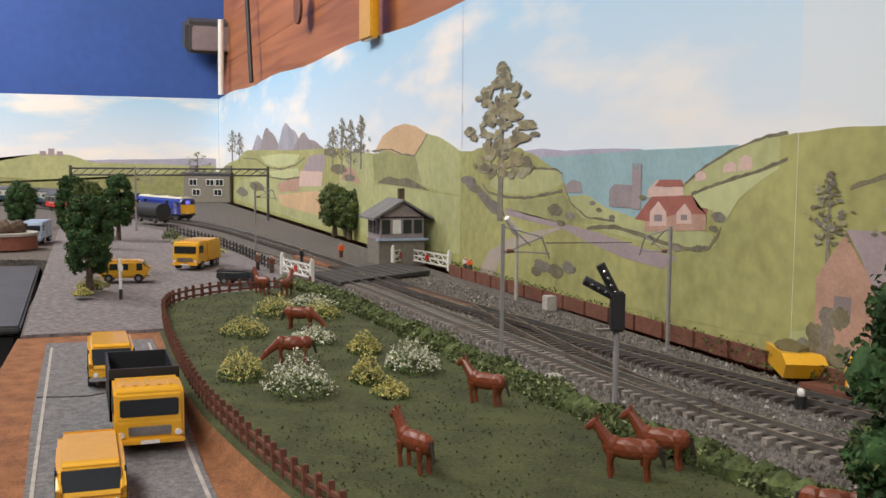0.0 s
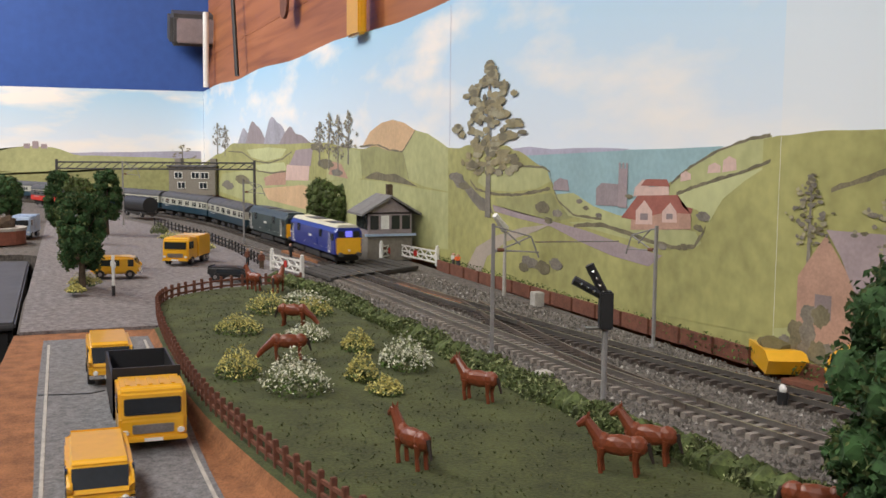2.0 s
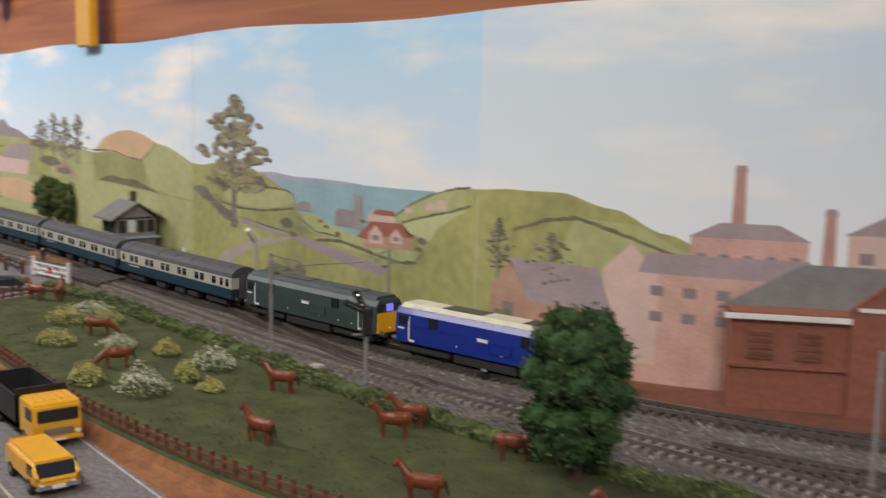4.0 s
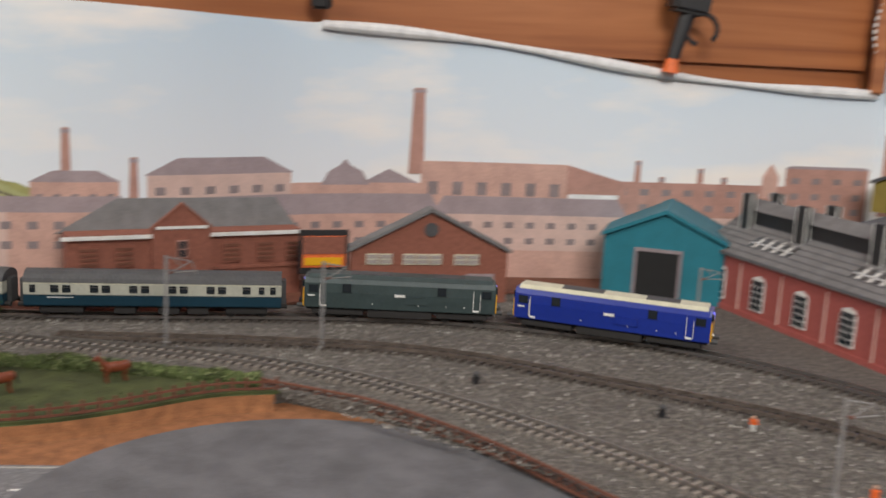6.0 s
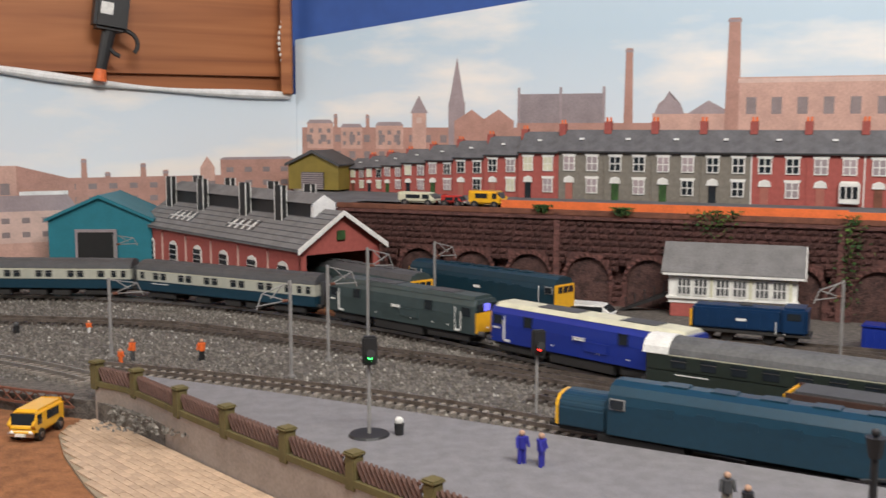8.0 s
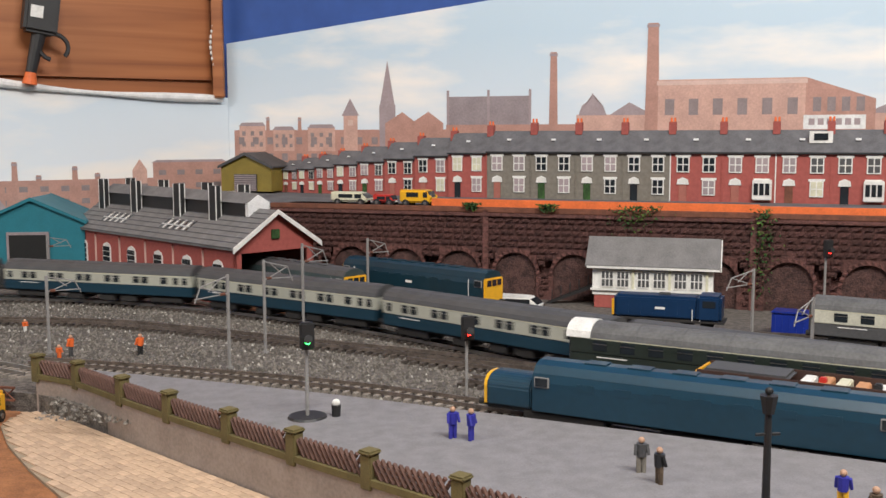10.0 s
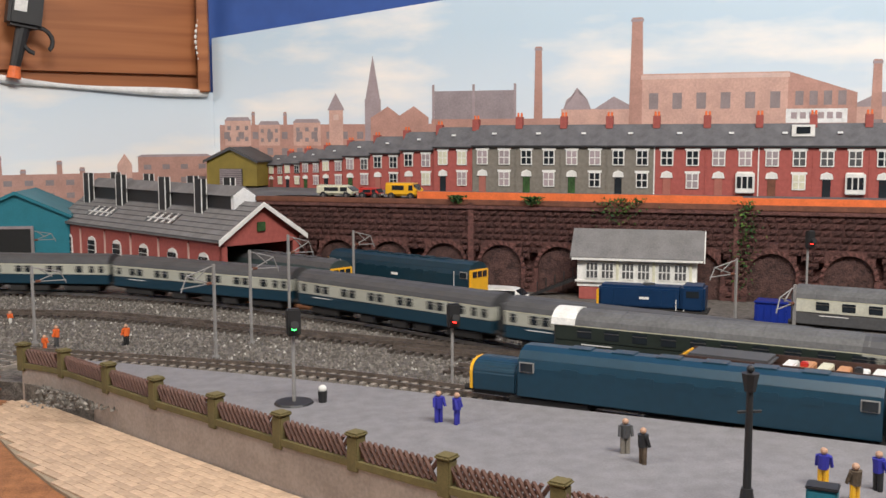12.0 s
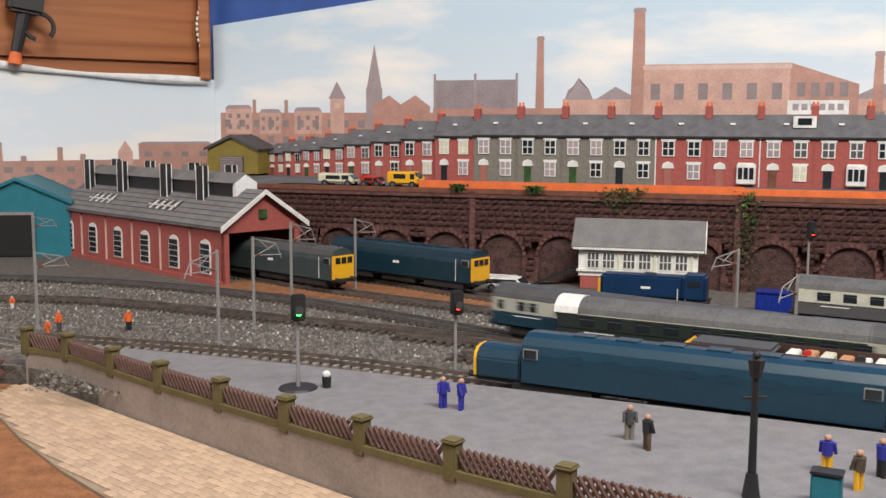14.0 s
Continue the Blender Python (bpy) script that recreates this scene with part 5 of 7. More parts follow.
def van(x, y, rz, body, label, L=.058, W=.0125, H=.026, nose=.25, z=.0052):
    t = thing("van", pose(x, y, z, 0, 0, rz), label, "van", "road vehicles")
    h = L / 2
    side = [(-h, .005), (h, .005), (h, H * .48), (h - L * .03, H * .55), (h - L * nose * .55, H * .93), (h - L * nose * .8, H), (-h * .96, H), (-h, H * .92)]
    b = prism(side, -W, W)
    bmesh.ops.bevel(b, geom=b.edges[:], offset=.0024, segments=3, affect="EDGES")
    part("body", b, body, t)
    part("windscreen", prism([(h - L * .028, H * .56), (h - L * nose * .54, H * .91), (h - L * nose * .54 + .0012, H * .92), (h - L * .02, H * .56)], -W * .85, W * .85), "glass", t)
    for s in (-1, 1):
        part("side_window", box(h - L * nose * 1.15, h - L * nose * .55, s * W - .0005, s * W + .0005, H * .56, H * .88, .0002), "glass", t)
        part("rear_window", box(-h * .55, h * .2, s * W - .0004, s * W + .0004, H * .58, H * .86, .0002), "glass" if L < .06 and H < .025 else body, t)
        part("headlamp", ball((h, s * W * .7, H * .33), .0018, .5, n=1), "white", t)
    part("bumper", box(h - .0005, h + .0015, -W, W, .005, .0075, .0005), "chrome", t)
    part("number_plate", box(h + .0012, h + .0018, -.004, .004, .0052, .0072), "white", t)
    wheelset(t, (-h * .6, h * .62), W * .88, .0048)
    return t


def lorry(x, y, rz, cab, bed, label, L=.115, z=.0052, tipper=True):
    t = thing("lorry", pose(x, y, z, 0, 0, rz) @ Matrix.Diagonal((1, 1, .75 if tipper else .8, 1)), label, "lorry", "road vehicles")
    h = L / 2
    c = prism([(h - .032, .009), (h, .009), (h + .0005, .022), (h - .002, .0395), (h - .006, .0425), (h - .032, .0425)], -.0165, .0165)
    bmesh.ops.bevel(c, geom=c.edges[:], offset=.0015, segments=2, affect="EDGES")
    cb = part("cab", c, cab, t)
    part("windscreen", box(h - .0015, h + .0006, -.0138, .0138, .0245, .036, .0006), "glass", cb)
    part("wiper", box(h + .0005, h + .001, -.009, .002, .0255, .0262), "black", cb)
    part("grille", box(h - .0005, h + .0012, -.010, .010, .0125, .0185, .0004), "steel", cb)
    for s in (-1, 1):
        part("side_window", box(h - .017, h - .004, s * .0165 - .0005, s * .0165 + .0005, .0255, .0365, .0004), "glass", cb)
        part("headlamp", cyl((h, s * .0135, .0135), (h + .0014, s * .0135, .0135), .0018, n=10), "white", cb)
    part("bumper", box(h - .001, h + .002, -.0165, .0165, .007, .0105, .0006), cab, t)
    part("number_plate", box(h + .0018, h + .0024, -.0045, .0045, .0075, .0098), "white", t)
    for k in range(5):
        part("roof_rib", box(h - .026, h - .008, -.0125 + k * .0056, -.0105 + k * .0056, .0424, .0434), cab, cb)
    part("chassis", box(-h, h - .01, -.009, .009, .007, .0105), "black", t)
    b = bmesh.new()
    if tipper:
        for a in ((-h, h - .036, -.0175, -.0162, .0105, .040), (-h, h - .036, .0162, .0175, .0105, .040), (h - .0375, h - .036, -.0175, .0175, .0105, .047), (-h, -h + .0013, -.0175, .0175, .0105, .040), (-h, h - .036, -.0175, .0175, .0105, .014)):
            box(*a, 0, b)
    else:
        box(-h, h - .034, -.017, .017, .0105, .043, .001, b)
    part("tipper_body", b, bed, t)
    wheelset(t, (-h * .72, -h * .45, h * .62), .0145, .0065)
    return t


lorry(-2.046, -.412, 0, "yellow", "black", "yellow tipper lorry with black tipping body on the road", .115, low_z(-2.046) + .0016)
van(-1.935, -.440, 0, "yellow", "glossy yellow van on the road", .062, .0135, .021, .22, low_z(-1.935) + .0016)
van(-2.165, -.425, 0, "yellow", "yellow minibus behind the lorry on the road", .06, .0135, .026, .2, low_z(-2.165) + .0016)
lorry(-2.79, -.303, -28, "yellow", "yellow", "yellow box lorry parked in the yard", .075, .0022, False)
van(-2.66, -.395, 80, "yellow", "mustard yellow van parked under the trees", .052, .013, .024, .2, .0022)
van(-2.595, -.277, 60, "black", "black open military jeep parked by the crossing", .05, .011, .016, .4, .0022)
lorry(-3.22, -.505, -10, "lightblue", "lightblue", "pale blue box lorry parked in the yard", .075, .0022, False)
van(-1.003, -.342, -100, "yellow", "yellow van parked beside the paved path", .046, .0105, .023, .2, low_z(-1.0))
van(-1.955, .002, -60, "yellow", "yellow van parked below the backdrop", .05, .013, .026, .22, .004)
sk = thing("skip_load", pose(-2.03, .0, .002, 0, 0, -25), "dented yellow scoop of scrap below the backdrop", "skip")
part("scoop", prism([(-.03, .004), (.025, .002), (.032, .012), (.02, .017), (-.028, .016)], -.013, .013), "yellow", sk)
part("scrap", ball((-.004, 0, .016), .016, 1.3, .7, .4, 2, .6), "mossy", sk)
van(-.70, .249, -26, "cream", "cream and grey lorry on the viaduct road", .055, .012, .018, .3, .112)
van(-.656, .230, -26, "red", "red car on the viaduct road", .03, .010, .015, .3, .112)
van(-.6135, .212, -26, "yellow", "yellow van on the viaduct road", .045, .0125, .022, .22, .112)
van(-.512, .018, -30, "white", "white car parked beside the siding", .05, .0125, .018, .35, .002)


# ---- buildings ----
def gabled(name, m, label, L, W, eave, apex, wall, roof, over=.004, category="building", barge="white"):
    """Walls with gable ends at x 0 and L; ridge along x. Returns the thing."""
    t = thing(name, m, label, category)
    part("wall", prism([(-W / 2, 0), (W / 2, 0), (W / 2, eave), (0, apex), (-W / 2, eave)], 0, L), wall, t).matrix_local = pose(0, 0, 0, 0, 0, -90)
    k = (apex - eave) / (W / 2)
    for s in (-1, 1):
        part("roof", prism([(s * (W / 2 + over), eave - over * k + .0005), (0, apex + .0005), (0, apex + .0035), (s * (W / 2 + over), eave - over * k + .003)], -over, L + over), roof, t).matrix_local = pose(0, 0, 0, 0, 0, -90)
        for x in (-over - .0012, L + over):
            part("barge_board", prism([(s * (W / 2 + over), eave - over * k - .001), (0, apex - .001), (0, apex + .0042), (s * (W / 2 + over), eave - over * k + .0036)], x, x + .0012), barge, t).matrix_local = pose(0, 0, 0, 0, 0, -90)
    return t


def sash(t, x, z, w, h, y, frame="white", bars=(1, 1), name="window", pane="glass"):
    """A framed window facing -y at depth y."""
    p = part(name, box(x - w / 2, x + w / 2, y - .0012, y + .001, z, z + h, 0), frame, t)
    nx, nz = bars[0] + 1, bars[1] + 1
    b = min(w, h) * .09
    for i in range(nx):
        for k in range(nz):
            x0, z0 = x - w / 2 + b + (w - b) * i / nx, z + b + (h - b) * k / nz
            part("pane", box(x0, x0 + (w - b) / nx - b, y - .0017, y - .0010, z0, z0 + (h - b) / nz - b), pane, p)
    return p


# engine shed: front gable at the origin, ridge to the back
SH = pose(-.846, .098, 0, 0, 0, math.degrees(math.atan2(.79, -.61)))
shed = thing("engine_shed", SH, "red brick engine shed with grey slate roof and smoke vents", "engine shed")
SL, SW, SE, SA = .437, .118, .073, .112
for y0, y1 in ((-.003, 0), (-SW, -SW + .003)):
    part("side_wall", box(0, SL, y0, y1, 0, SE), "redbrick", shed)
part("back_wall", prism([(0, 0), (SW, 0), (SW, SE), (SW / 2, SA), (0, SE)], SL - .003, SL), "redbrick", shed).matrix_local = pose(0, 0, 0, 0, 0, -90)
part("gable", prism([(0, .064), (SW, .064), (SW, SE), (SW / 2, SA), (0, SE)], 0, .003), "redbrick", shed).matrix_local = pose(0, 0, 0, 0, 0, -90)
for y in (0, SW - .010):
    part("front_pier", prism([(y, 0), (y + .010, 0), (y + .010, .066), (y, .066)], 0, .003), "redbrick", shed).matrix_local = pose(0, 0, 0, 0, 0, -90)
part("gable_window", box(-.003, 0, -SW / 2 - .006, -SW / 2 + .006, .079, .091, .0008), "leaf", shed, "green gable window with white frame")
k = (SA - SE) / (SW / 2)
for s in (-1, 1):
    c = SW / 2
    part("roof", prism([(c + s * (c + .006), SE - .006 * k), (c, SA), (c, SA + .003), (c + s * (c + .006), SE - .006 * k + .003)], -.008, SL + .006), "roofgrey", shed).matrix_local = pose(0, 0, 0, 0, 0, -90)
    part("barge_board", prism([(c + s * (c + .007), SE - .008 * k - .002), (c, SA - .002), (c, SA + .0038), (c + s * (c + .007), SE - .006 * k + .0038)], -.0095, -.008), "white", shed).matrix_local = pose(0, 0, 0, 0, 0, -90)
    for r in range(8):
        f = r / 8
        yy, zz = c + s * (c + .006) * (1 - f), SE - .006 * k + .003 + (SA - SE + .006 * k) * f
        part("slate_course", box(-.008, SL + .006, -yy - .0006, -yy + .0006, zz, zz + .0009), "slate", shed)
part("vent_house", box(.04, SL - .02, -SW / 2 - .016, -SW / 2 + .016, SA - .012, SA + .012), "black", shed)
part("vent_roof", prism([(SW / 2 - .020, SA + .010), (SW / 2, SA + .022), (SW / 2 + .020, SA + .010)], .035, SL - .015), "roofgrey", shed).matrix_local = pose(0, 0, 0, 0, 0, -90)
part("vent_gable", prism([(SW / 2 - .016, SA - .012), (SW / 2 + .016, SA - .012), (SW / 2 + .016, SA + .010), (SW / 2, SA + .020), (SW / 2 - .016, SA + .010)], .033, .0395), "paperwhite", shed).matrix_local = pose(0, 0, 0, 0, 0, -90)
for x in (.1, .19, .31, .41):
    for y in (-SW / 2 + .022, -SW / 2 - .022):
        st = part("smoke_stack", box(x - .008, x + .008, y - .004, y + .004, SA - .02, SA + .030, .0005), "black", shed)
        for d in (-.0082, .0082):
            for e in (-.0038, .0038):
                part("stack_edge", box(x + d - .0005, x + d + .0005, y + e - .0006, y + e + .0006, SA - .015, SA + .030), "white", st)
for i in range(6):
    x = .036 + i * .0735
    w = part("arched_window", prism([(x - .0115, .012), (x + .0115, .012), (x + .0115, .047), (x + .008, .0525), (x, .055), (x - .008, .0525), (x - .0115, .047)], -.0002, .0018), "white", shed)
    for a in range(3):
        for b in range(5):
            part("pane", box(x - .0100 + a * .0069, x - .0041 + a * .0069, .0014, .0023, .0138 + b * .0073, .0200 + b * .0073), "glass", w)
    part("pilaster", box(x + .034, x + .0395, 0, .0022, .004, .066), "redbrick", shed)
    part("pilaster_line", box(x + .0335, x + .0342, 0, .0025, .006, .064), "pinkpale", shed)
part("plinth", box(-.001, SL + .001, 0, .0028, 0, .006), "redbrick", shed)
for x0 in (.13, .30):
    sl = part("skylight", box(x0, x0 + .07, -.0165, -.0155, .088, .0895), "paperwhite", shed)
    for q in range(9):
        part("glazing_bar", box(x0 + q * .0085, x0 + q * .0085 + .0035, -.032, -.012, .0835, .0845), "white" if q % 2 else "glass", sl).matrix_local = Matrix.Translation((0, 0, .0)) @ pose(0, -.02, .086, math.degrees(math.atan2(-(SA - SE), SW / 2)), 0, 0) @ Matrix.Translation((0, .02, -.0815))

teal = gabled("workshop", between((-1.165, .412), (-1.165, .50)), "teal metal workshop with an open dark doorway", .11, .15, .080, .113, "teal", "teal", barge="teal")
part("doorway", box(-.003, .0015, -.024, .036, .002, .066), "gasgrey", teal)
# near-black panel stands in for the shade inside the open doorway
part("door_opening", box(-.0045, -.0025, -.020, .032, .002, .062), "dark", teal)
och = gabled("warehouse", between((-.865, .565), (-.83, .64), .115), "ochre corrugated warehouse with grey roller door", .06, .092, .040, .060, "ochre", "darkgrey", barge="darkgrey")
part("roller_door", box(-.003, .001, -.02, .02, 0, .028), "darkgrey", och)
for q in range(8):
    part("door_slat", box(-.0042, -.003, -.02, .02, .001 + q * .0034, .0032 + q * .0034), "gasgrey", och)

# low-relief goods warehouse
wh = thing("goods_warehouse", between((-1.775, .045), (-1.575, .225)), "long low-relief brick goods warehouse with slate roof", "warehouse")
part("wall", box(0, .265, 0, .03, 0, .082), "brick", wh)
part("roof", prism([(-.008, .084), (.272, .080), (.245, .120), (.06, .122)], .0, .006), "roofgrey", wh).matrix_local = pose(0, .004, 0, -18, 0, 0)
part("valance", box(-.006, .27, -.006, -.003, .0775, .0815), "white", wh)
part("porch", prism([(.09, 0), (.155, 0), (.155, .09), (.1225, .116), (.09, .09)], -.008, .0), "brick", wh)
part("porch_coping", prism([(.087, .089), (.0895, .089), (.1225, .1145), (.1555, .089), (.158, .089), (.1225, .1185)], -.0095, -.006), "brick", wh)
part("porch_band", box(.094, .151, -.0095, -.008, .088, .091), "white", wh)
sash(wh, .1225, .055, .012, .02, -.0095, "pinkdark")
for x in (.012, .05, .17, .21, .245):
    part("recess", box(x, x + .022, -.002, .0, .045, .07, .0006), "brick", wh)
    for q in range(4):
        part("louvre", box(x + .002, x + .02, -.0032, -.002, .048 + q * .0055, .051 + q * .0055), "rust", wh)
part("string_course", box(-.001, .266, -.0025, 0, .038, .041), "brick", wh)

ps = thing("poster_hoarding", between((-1.563, .183), (-1.512, .216)), "framed orange and red advertising hoarding", "hoarding")
part("frame", box(0, .058, 0, .003, .036, .088, .0008), "black", ps)
part("poster", box(.004, .054, -.0012, .0, .044, .081), "orange", ps)
part("poster_scene", box(.004, .054, -.002, -.0012, .060, .0805), "brick", ps)
part("poster_band", box(.006, .050, -.0028, -.002, .047, .056), "yellow", ps)
for x in (.006, .052):
    part("leg", box(x - .0015, x + .0015, .0, .003, 0, .04), "black", ps)

bs = thing("brick_shed", between((-1.508, .219), (-1.341, .306)), "low-relief red-brown brick shed with a round window", "shed")
part("wall", prism([(-.004, 0), (.186, 0), (.186, .066), (.090, .111), (-.004, .066)], 0, .02), "brick", bs)
for a, b in (((-.008, .062), (.090, .1115)), ((.190, .062), (.090, .1115))):
    part("roof_edge", prism([a, b, (b[0], b[1] + .004), (a[0], a[1] + .004)], -.005, .02), "roofgrey", bs)
part("round_window", cyl((.0905, -.0015, .0895), (.0905, .001, .0895), .0085, n=24), "darkgrey", bs)
for c in (.012, .028, .056, .072, .088, .118, .134):
    sash(bs, c + .009, .047, .0145, .013, -.0002, "cream", (2, 1), pane="gasgrey")
part("door", box(.135, .17, -.002, 0, 0, .036), "gasgrey", bs)

# left signal box
sb = thing("signal_box", pose(-2.815, -.075, 0, 0, 0, 0), "weathered grey signal box with hipped roof on brick base", "signal box")
part("base", box(0, .058, 0, .062, 0, .034, .0006), "stonegrey", sb)
part("cabin", box(.001, .057, .001, .061, .034, .064), "gasgrey", sb)
for q in range(4):
    part("cabin_window", box(.0565, .058, .004 + q * .0145, .015 + q * .0145, .042, .060), "paperwhite" if q == 1 else "glass", sb)
for q in range(3):
    part("cabin_window", box(.006 + q * .017, .019 + q * .017, -.0006, .001, .042, .060), "glass", sb)
for s in (-1, 1):
    part("roof", prism([(.031 + s * .041, .060), (.031, .084), (.031, .087), (.031 + s * .041, .063)], -.008, .066), "roofgrey", sb).matrix_local = Matrix(((0, 1, 0, 0), (1, 0, 0, 0), (0, 0, 1, 0), (0, 0, 0, 1)))
part("gable", prism([(0, .062), (.062, .062), (.031, .084)], .001, .057), "gasgrey", sb).matrix_local = Matrix(((0, 1, 0, 0), (1, 0, 0, 0), (0, 0, 1, 0), (0, 0, 0, 1)))
part("chimney", box(.02, .028, .036, .044, .072, .100, .0006), "bark", sb)
part("balcony", box(.058, .062, -.004, .066, .033, .036), "lightblue", sb)

# right signal box
a, b = (-.425, .046), (-.286, -.012)
rb = thing("signal_cabin", between(a, b), "white timber signal cabin on brick base with grey roof", "signal box")
turn = Matrix(((0, 1, 0, 0), (1, 0, 0, 0), (0, 0, 1, 0), (0, 0, 0, 1)))
part("base", box(.008, .144, .0, .05, 0, .016, .0006), "redbrick", rb)
part("cabin", box(.006, .146, -.001, .05, .016, .054), "white", rb)
for q in range(3):
    for k in (-1, 1):
        sash(rb, .033 + q * .0425 + k * .0092, .0255, .0155, .020, -.0016, "white", (2, 1), pane="darkgrey")
    part("mullion", box(.033 + q * .0425 + .0195, .033 + q * .0425 + .0225, -.003, -.001, .018, .05), "cream", rb)
part("sill", box(.004, .148, -.004, 0, .0215, .0240), "white", rb)
part("gutter", box(.0, .153, -.0085, -.006, .0485, .051), "white", rb)
for s in (-1, 1):
    part("roof", prism([(.025 + s * .033, .050), (.025, .081), (.025, .0835), (.025 + s * .033, .0525)], -.002, .154), "roofgrey", rb).matrix_local = turn
    part("barge_board", prism([(.025 + s * .034, .048), (.025, .079), (.025, .0845), (.025 + s * .034, .0535)], .154, .1552), "white", rb).matrix_local = turn
part("gable", prism([(-.001, .052), (.05, .052), (.0245, .080)], .006, .146), "white", rb).matrix_local = turn
part("stair", prism([(-.055, 0), (-.048, 0), (.006, .022), (.0, .024)], .012, .028), "black", rb)
for k in range(5):
    part("baluster", cyl((-.045 + k * .011, .012, .004 + k * .0045), (-.045 + k * .011, .012, .018 + k * .0045), .0007, n=5), "black", rb)

# far station building and gantry
fs = thing("station_house", pose(-4.66, -.14, 0, 0, 0, 58), "grey-green station house with flat roof and white windows", "building")
part("wall", box(0, .15, 0, .08, 0, .085, .001), "stonegrey", fs)
part("roof", box(-.005, .155, -.006, .085, .085, .09, .001), "slate", fs)
for x, z in ((.02, .05), (.075, .05), (.105, .05), (.03, .02), (.1, .02)):
    sash(fs, x + .012, z, .026, .02, -.001, "white", (1, 0))
for x in (.005, .12):
    part("chimney", box(x, x + .02, .03, .05, .09, .11), "stonegrey", fs)
gt = thing("signal_gantry", Matrix(), "long dark lattice gantry across the station throat", "gantry")
gp, gq = Vector((-3.80, -.455, .098)), Vector((-3.72, -.05, .098))
for dz in (0, .014):
    part("chord", cyl(gp + Vector((0, 0, dz)), gq + Vector((0, 0, dz)), .0018, n=6), "darkgrey", gt)
for k in range(22):
    u, v = gp.lerp(gq, k / 22), gp.lerp(gq, (k + 1) / 22)
    part("brace", cyl(u, v + Vector((0, 0, .014)), .001, n=5), "darkgrey", gt)
for e in (gp, gq):
    part("leg", cyl((e.x, e.y, 0), e + Vector((0, 0, .02)), .003, n=6), "darkgrey", gt)
pl = thing("planter", pose(-3.12, -.545, .002), "low round red brick planter with dark shrubs", "planter")
part("ring", cyl((0, 0, 0), (0, 0, .02), .045, .045, 24), "brick", pl)
part("coping", cyl((0, 0, .02), (0, 0, .024), .047, .047, 24), "concrete", pl)
bm = bmesh.new()
for q in range(6):
    ball((.02 * math.cos(q * 1.05), .02 * math.sin(q * 1.05), .028), .013, n=2, rough=.6, bm=bm, seed=q)
part("shrubs", bm, "bark", pl)

# ---- viaduct and terrace ----
DR = Vector((.898, -.44))
VA = Vector((-.541, .143)) - DR


def vpt(s, off=0.0):
    p = VA + DR * s + Vector((.44, .898)) * off
    return p.x, p.y


via = thing("viaduct", between(vpt(0), vpt(1)), "dark red-brown stone viaduct wall with blind arches", "viaduct")
VT = .112
ARCH = [.745 + .0755 * k for k in range(6)] + [1.20, 1.29, 1.375, 1.46, 1.55]
part("wall_back", box(.70, 2.2, .012, .075, 0, VT), "stone", via)
edges = [.70] + [v for c in ARCH for v in (c - .027, c + .027)] + [2.2]
for x0, x1 in zip(edges[::2], edges[1::2]):
    part("pier", box(x0, x1, 0, .0125, 0, .031), "stone", via)
part("upper_wall", box(.70, 2.2, 0, .0125, .061, VT), "stone", via)
for c in ARCH:
    for s in (-1, 1):
        pts = [(c + s * .027, .031)] + [(c + s * .027 * math.cos(q / 8 * math.pi / 2), .031 + .027 * math.sin(q / 8 * math.pi / 2)) for q in range(1, 9)] + [(c, .061), (c + s * .0275, .061)]
        part("spandrel", prism(pts, 0, .0125), "stone", via)
    for q in range(13):
        an = (q + .5) / 13 * math.pi
        v = part("voussoir", box(-.0022, .0022, -.0012, .0, -.0030, .0030, .0003), "stone", via)
        v.matrix_local = pose(c + .0295 * math.cos(an), 0, .031 + .0295 * math.sin(an), 0, -math.degrees(an), 0)
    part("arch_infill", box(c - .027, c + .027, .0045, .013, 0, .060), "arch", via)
for x in (1.008, 1.335):
    part("buttress", box(x - .004, x + .004, -.003, 0, 0, VT, .0006), "stone", via)
part("cornice", box(.70, 2.2, -.0045, .004, VT - .009, VT - .004, .001), "stone", via)
part("parapet", box(.70, 2.2, -.003, .006, VT - .004, VT + .003, .001), "rust", via)
part("road_deck", box(.50, 2.2, .006, .33, VT - .004, VT), "tarmac", via)
part("parapet_board", box(.93, 1.34, .012, .015, VT, VT + .012), "orange", via, "plain orange board")
part("parapet_board", box(1.34, 2.2, -.001, .003, VT, VT + .011), "orange", via, "plain orange board")
rnd = random.Random(8)
blocks = []
for k in range(5):
    bm = bmesh.new()
    grid = [[bm.verts.new((-.5 + u / 4, -.0006 - (0 if u in (0, 4) or v in (0, 3) else rnd.uniform(.0008, .0032)), .0003 + .0067 * v / 3)) for u in range(5)] for v in range(4)]
    for v in range(3):
        for u in range(4):
            bm.faces.new((grid[v][u], grid[v][u + 1], grid[v + 1][u + 1], grid[v + 1][u]))
    rim = [grid[0][u] for u in range(5)] + [grid[v][4] for v in (1, 2, 3)] + [grid[3][u] for u in (3, 2, 1, 0)] + [grid[v][0] for v in (2, 1)]
    back = [bm.verts.new((q.co.x, .001, q.co.z)) for q in rim]
    for u in range(len(rim)):
        w = (u + 1) % len(rim)
        bm.faces.new((rim[w], rim[u], back[u], back[w]))
    me = bpy.data.meshes.new("stone_block")
    bm.to_mesh(me)
    bm.free()
    me.materials.append(M["stone"])
    blocks.append(me)
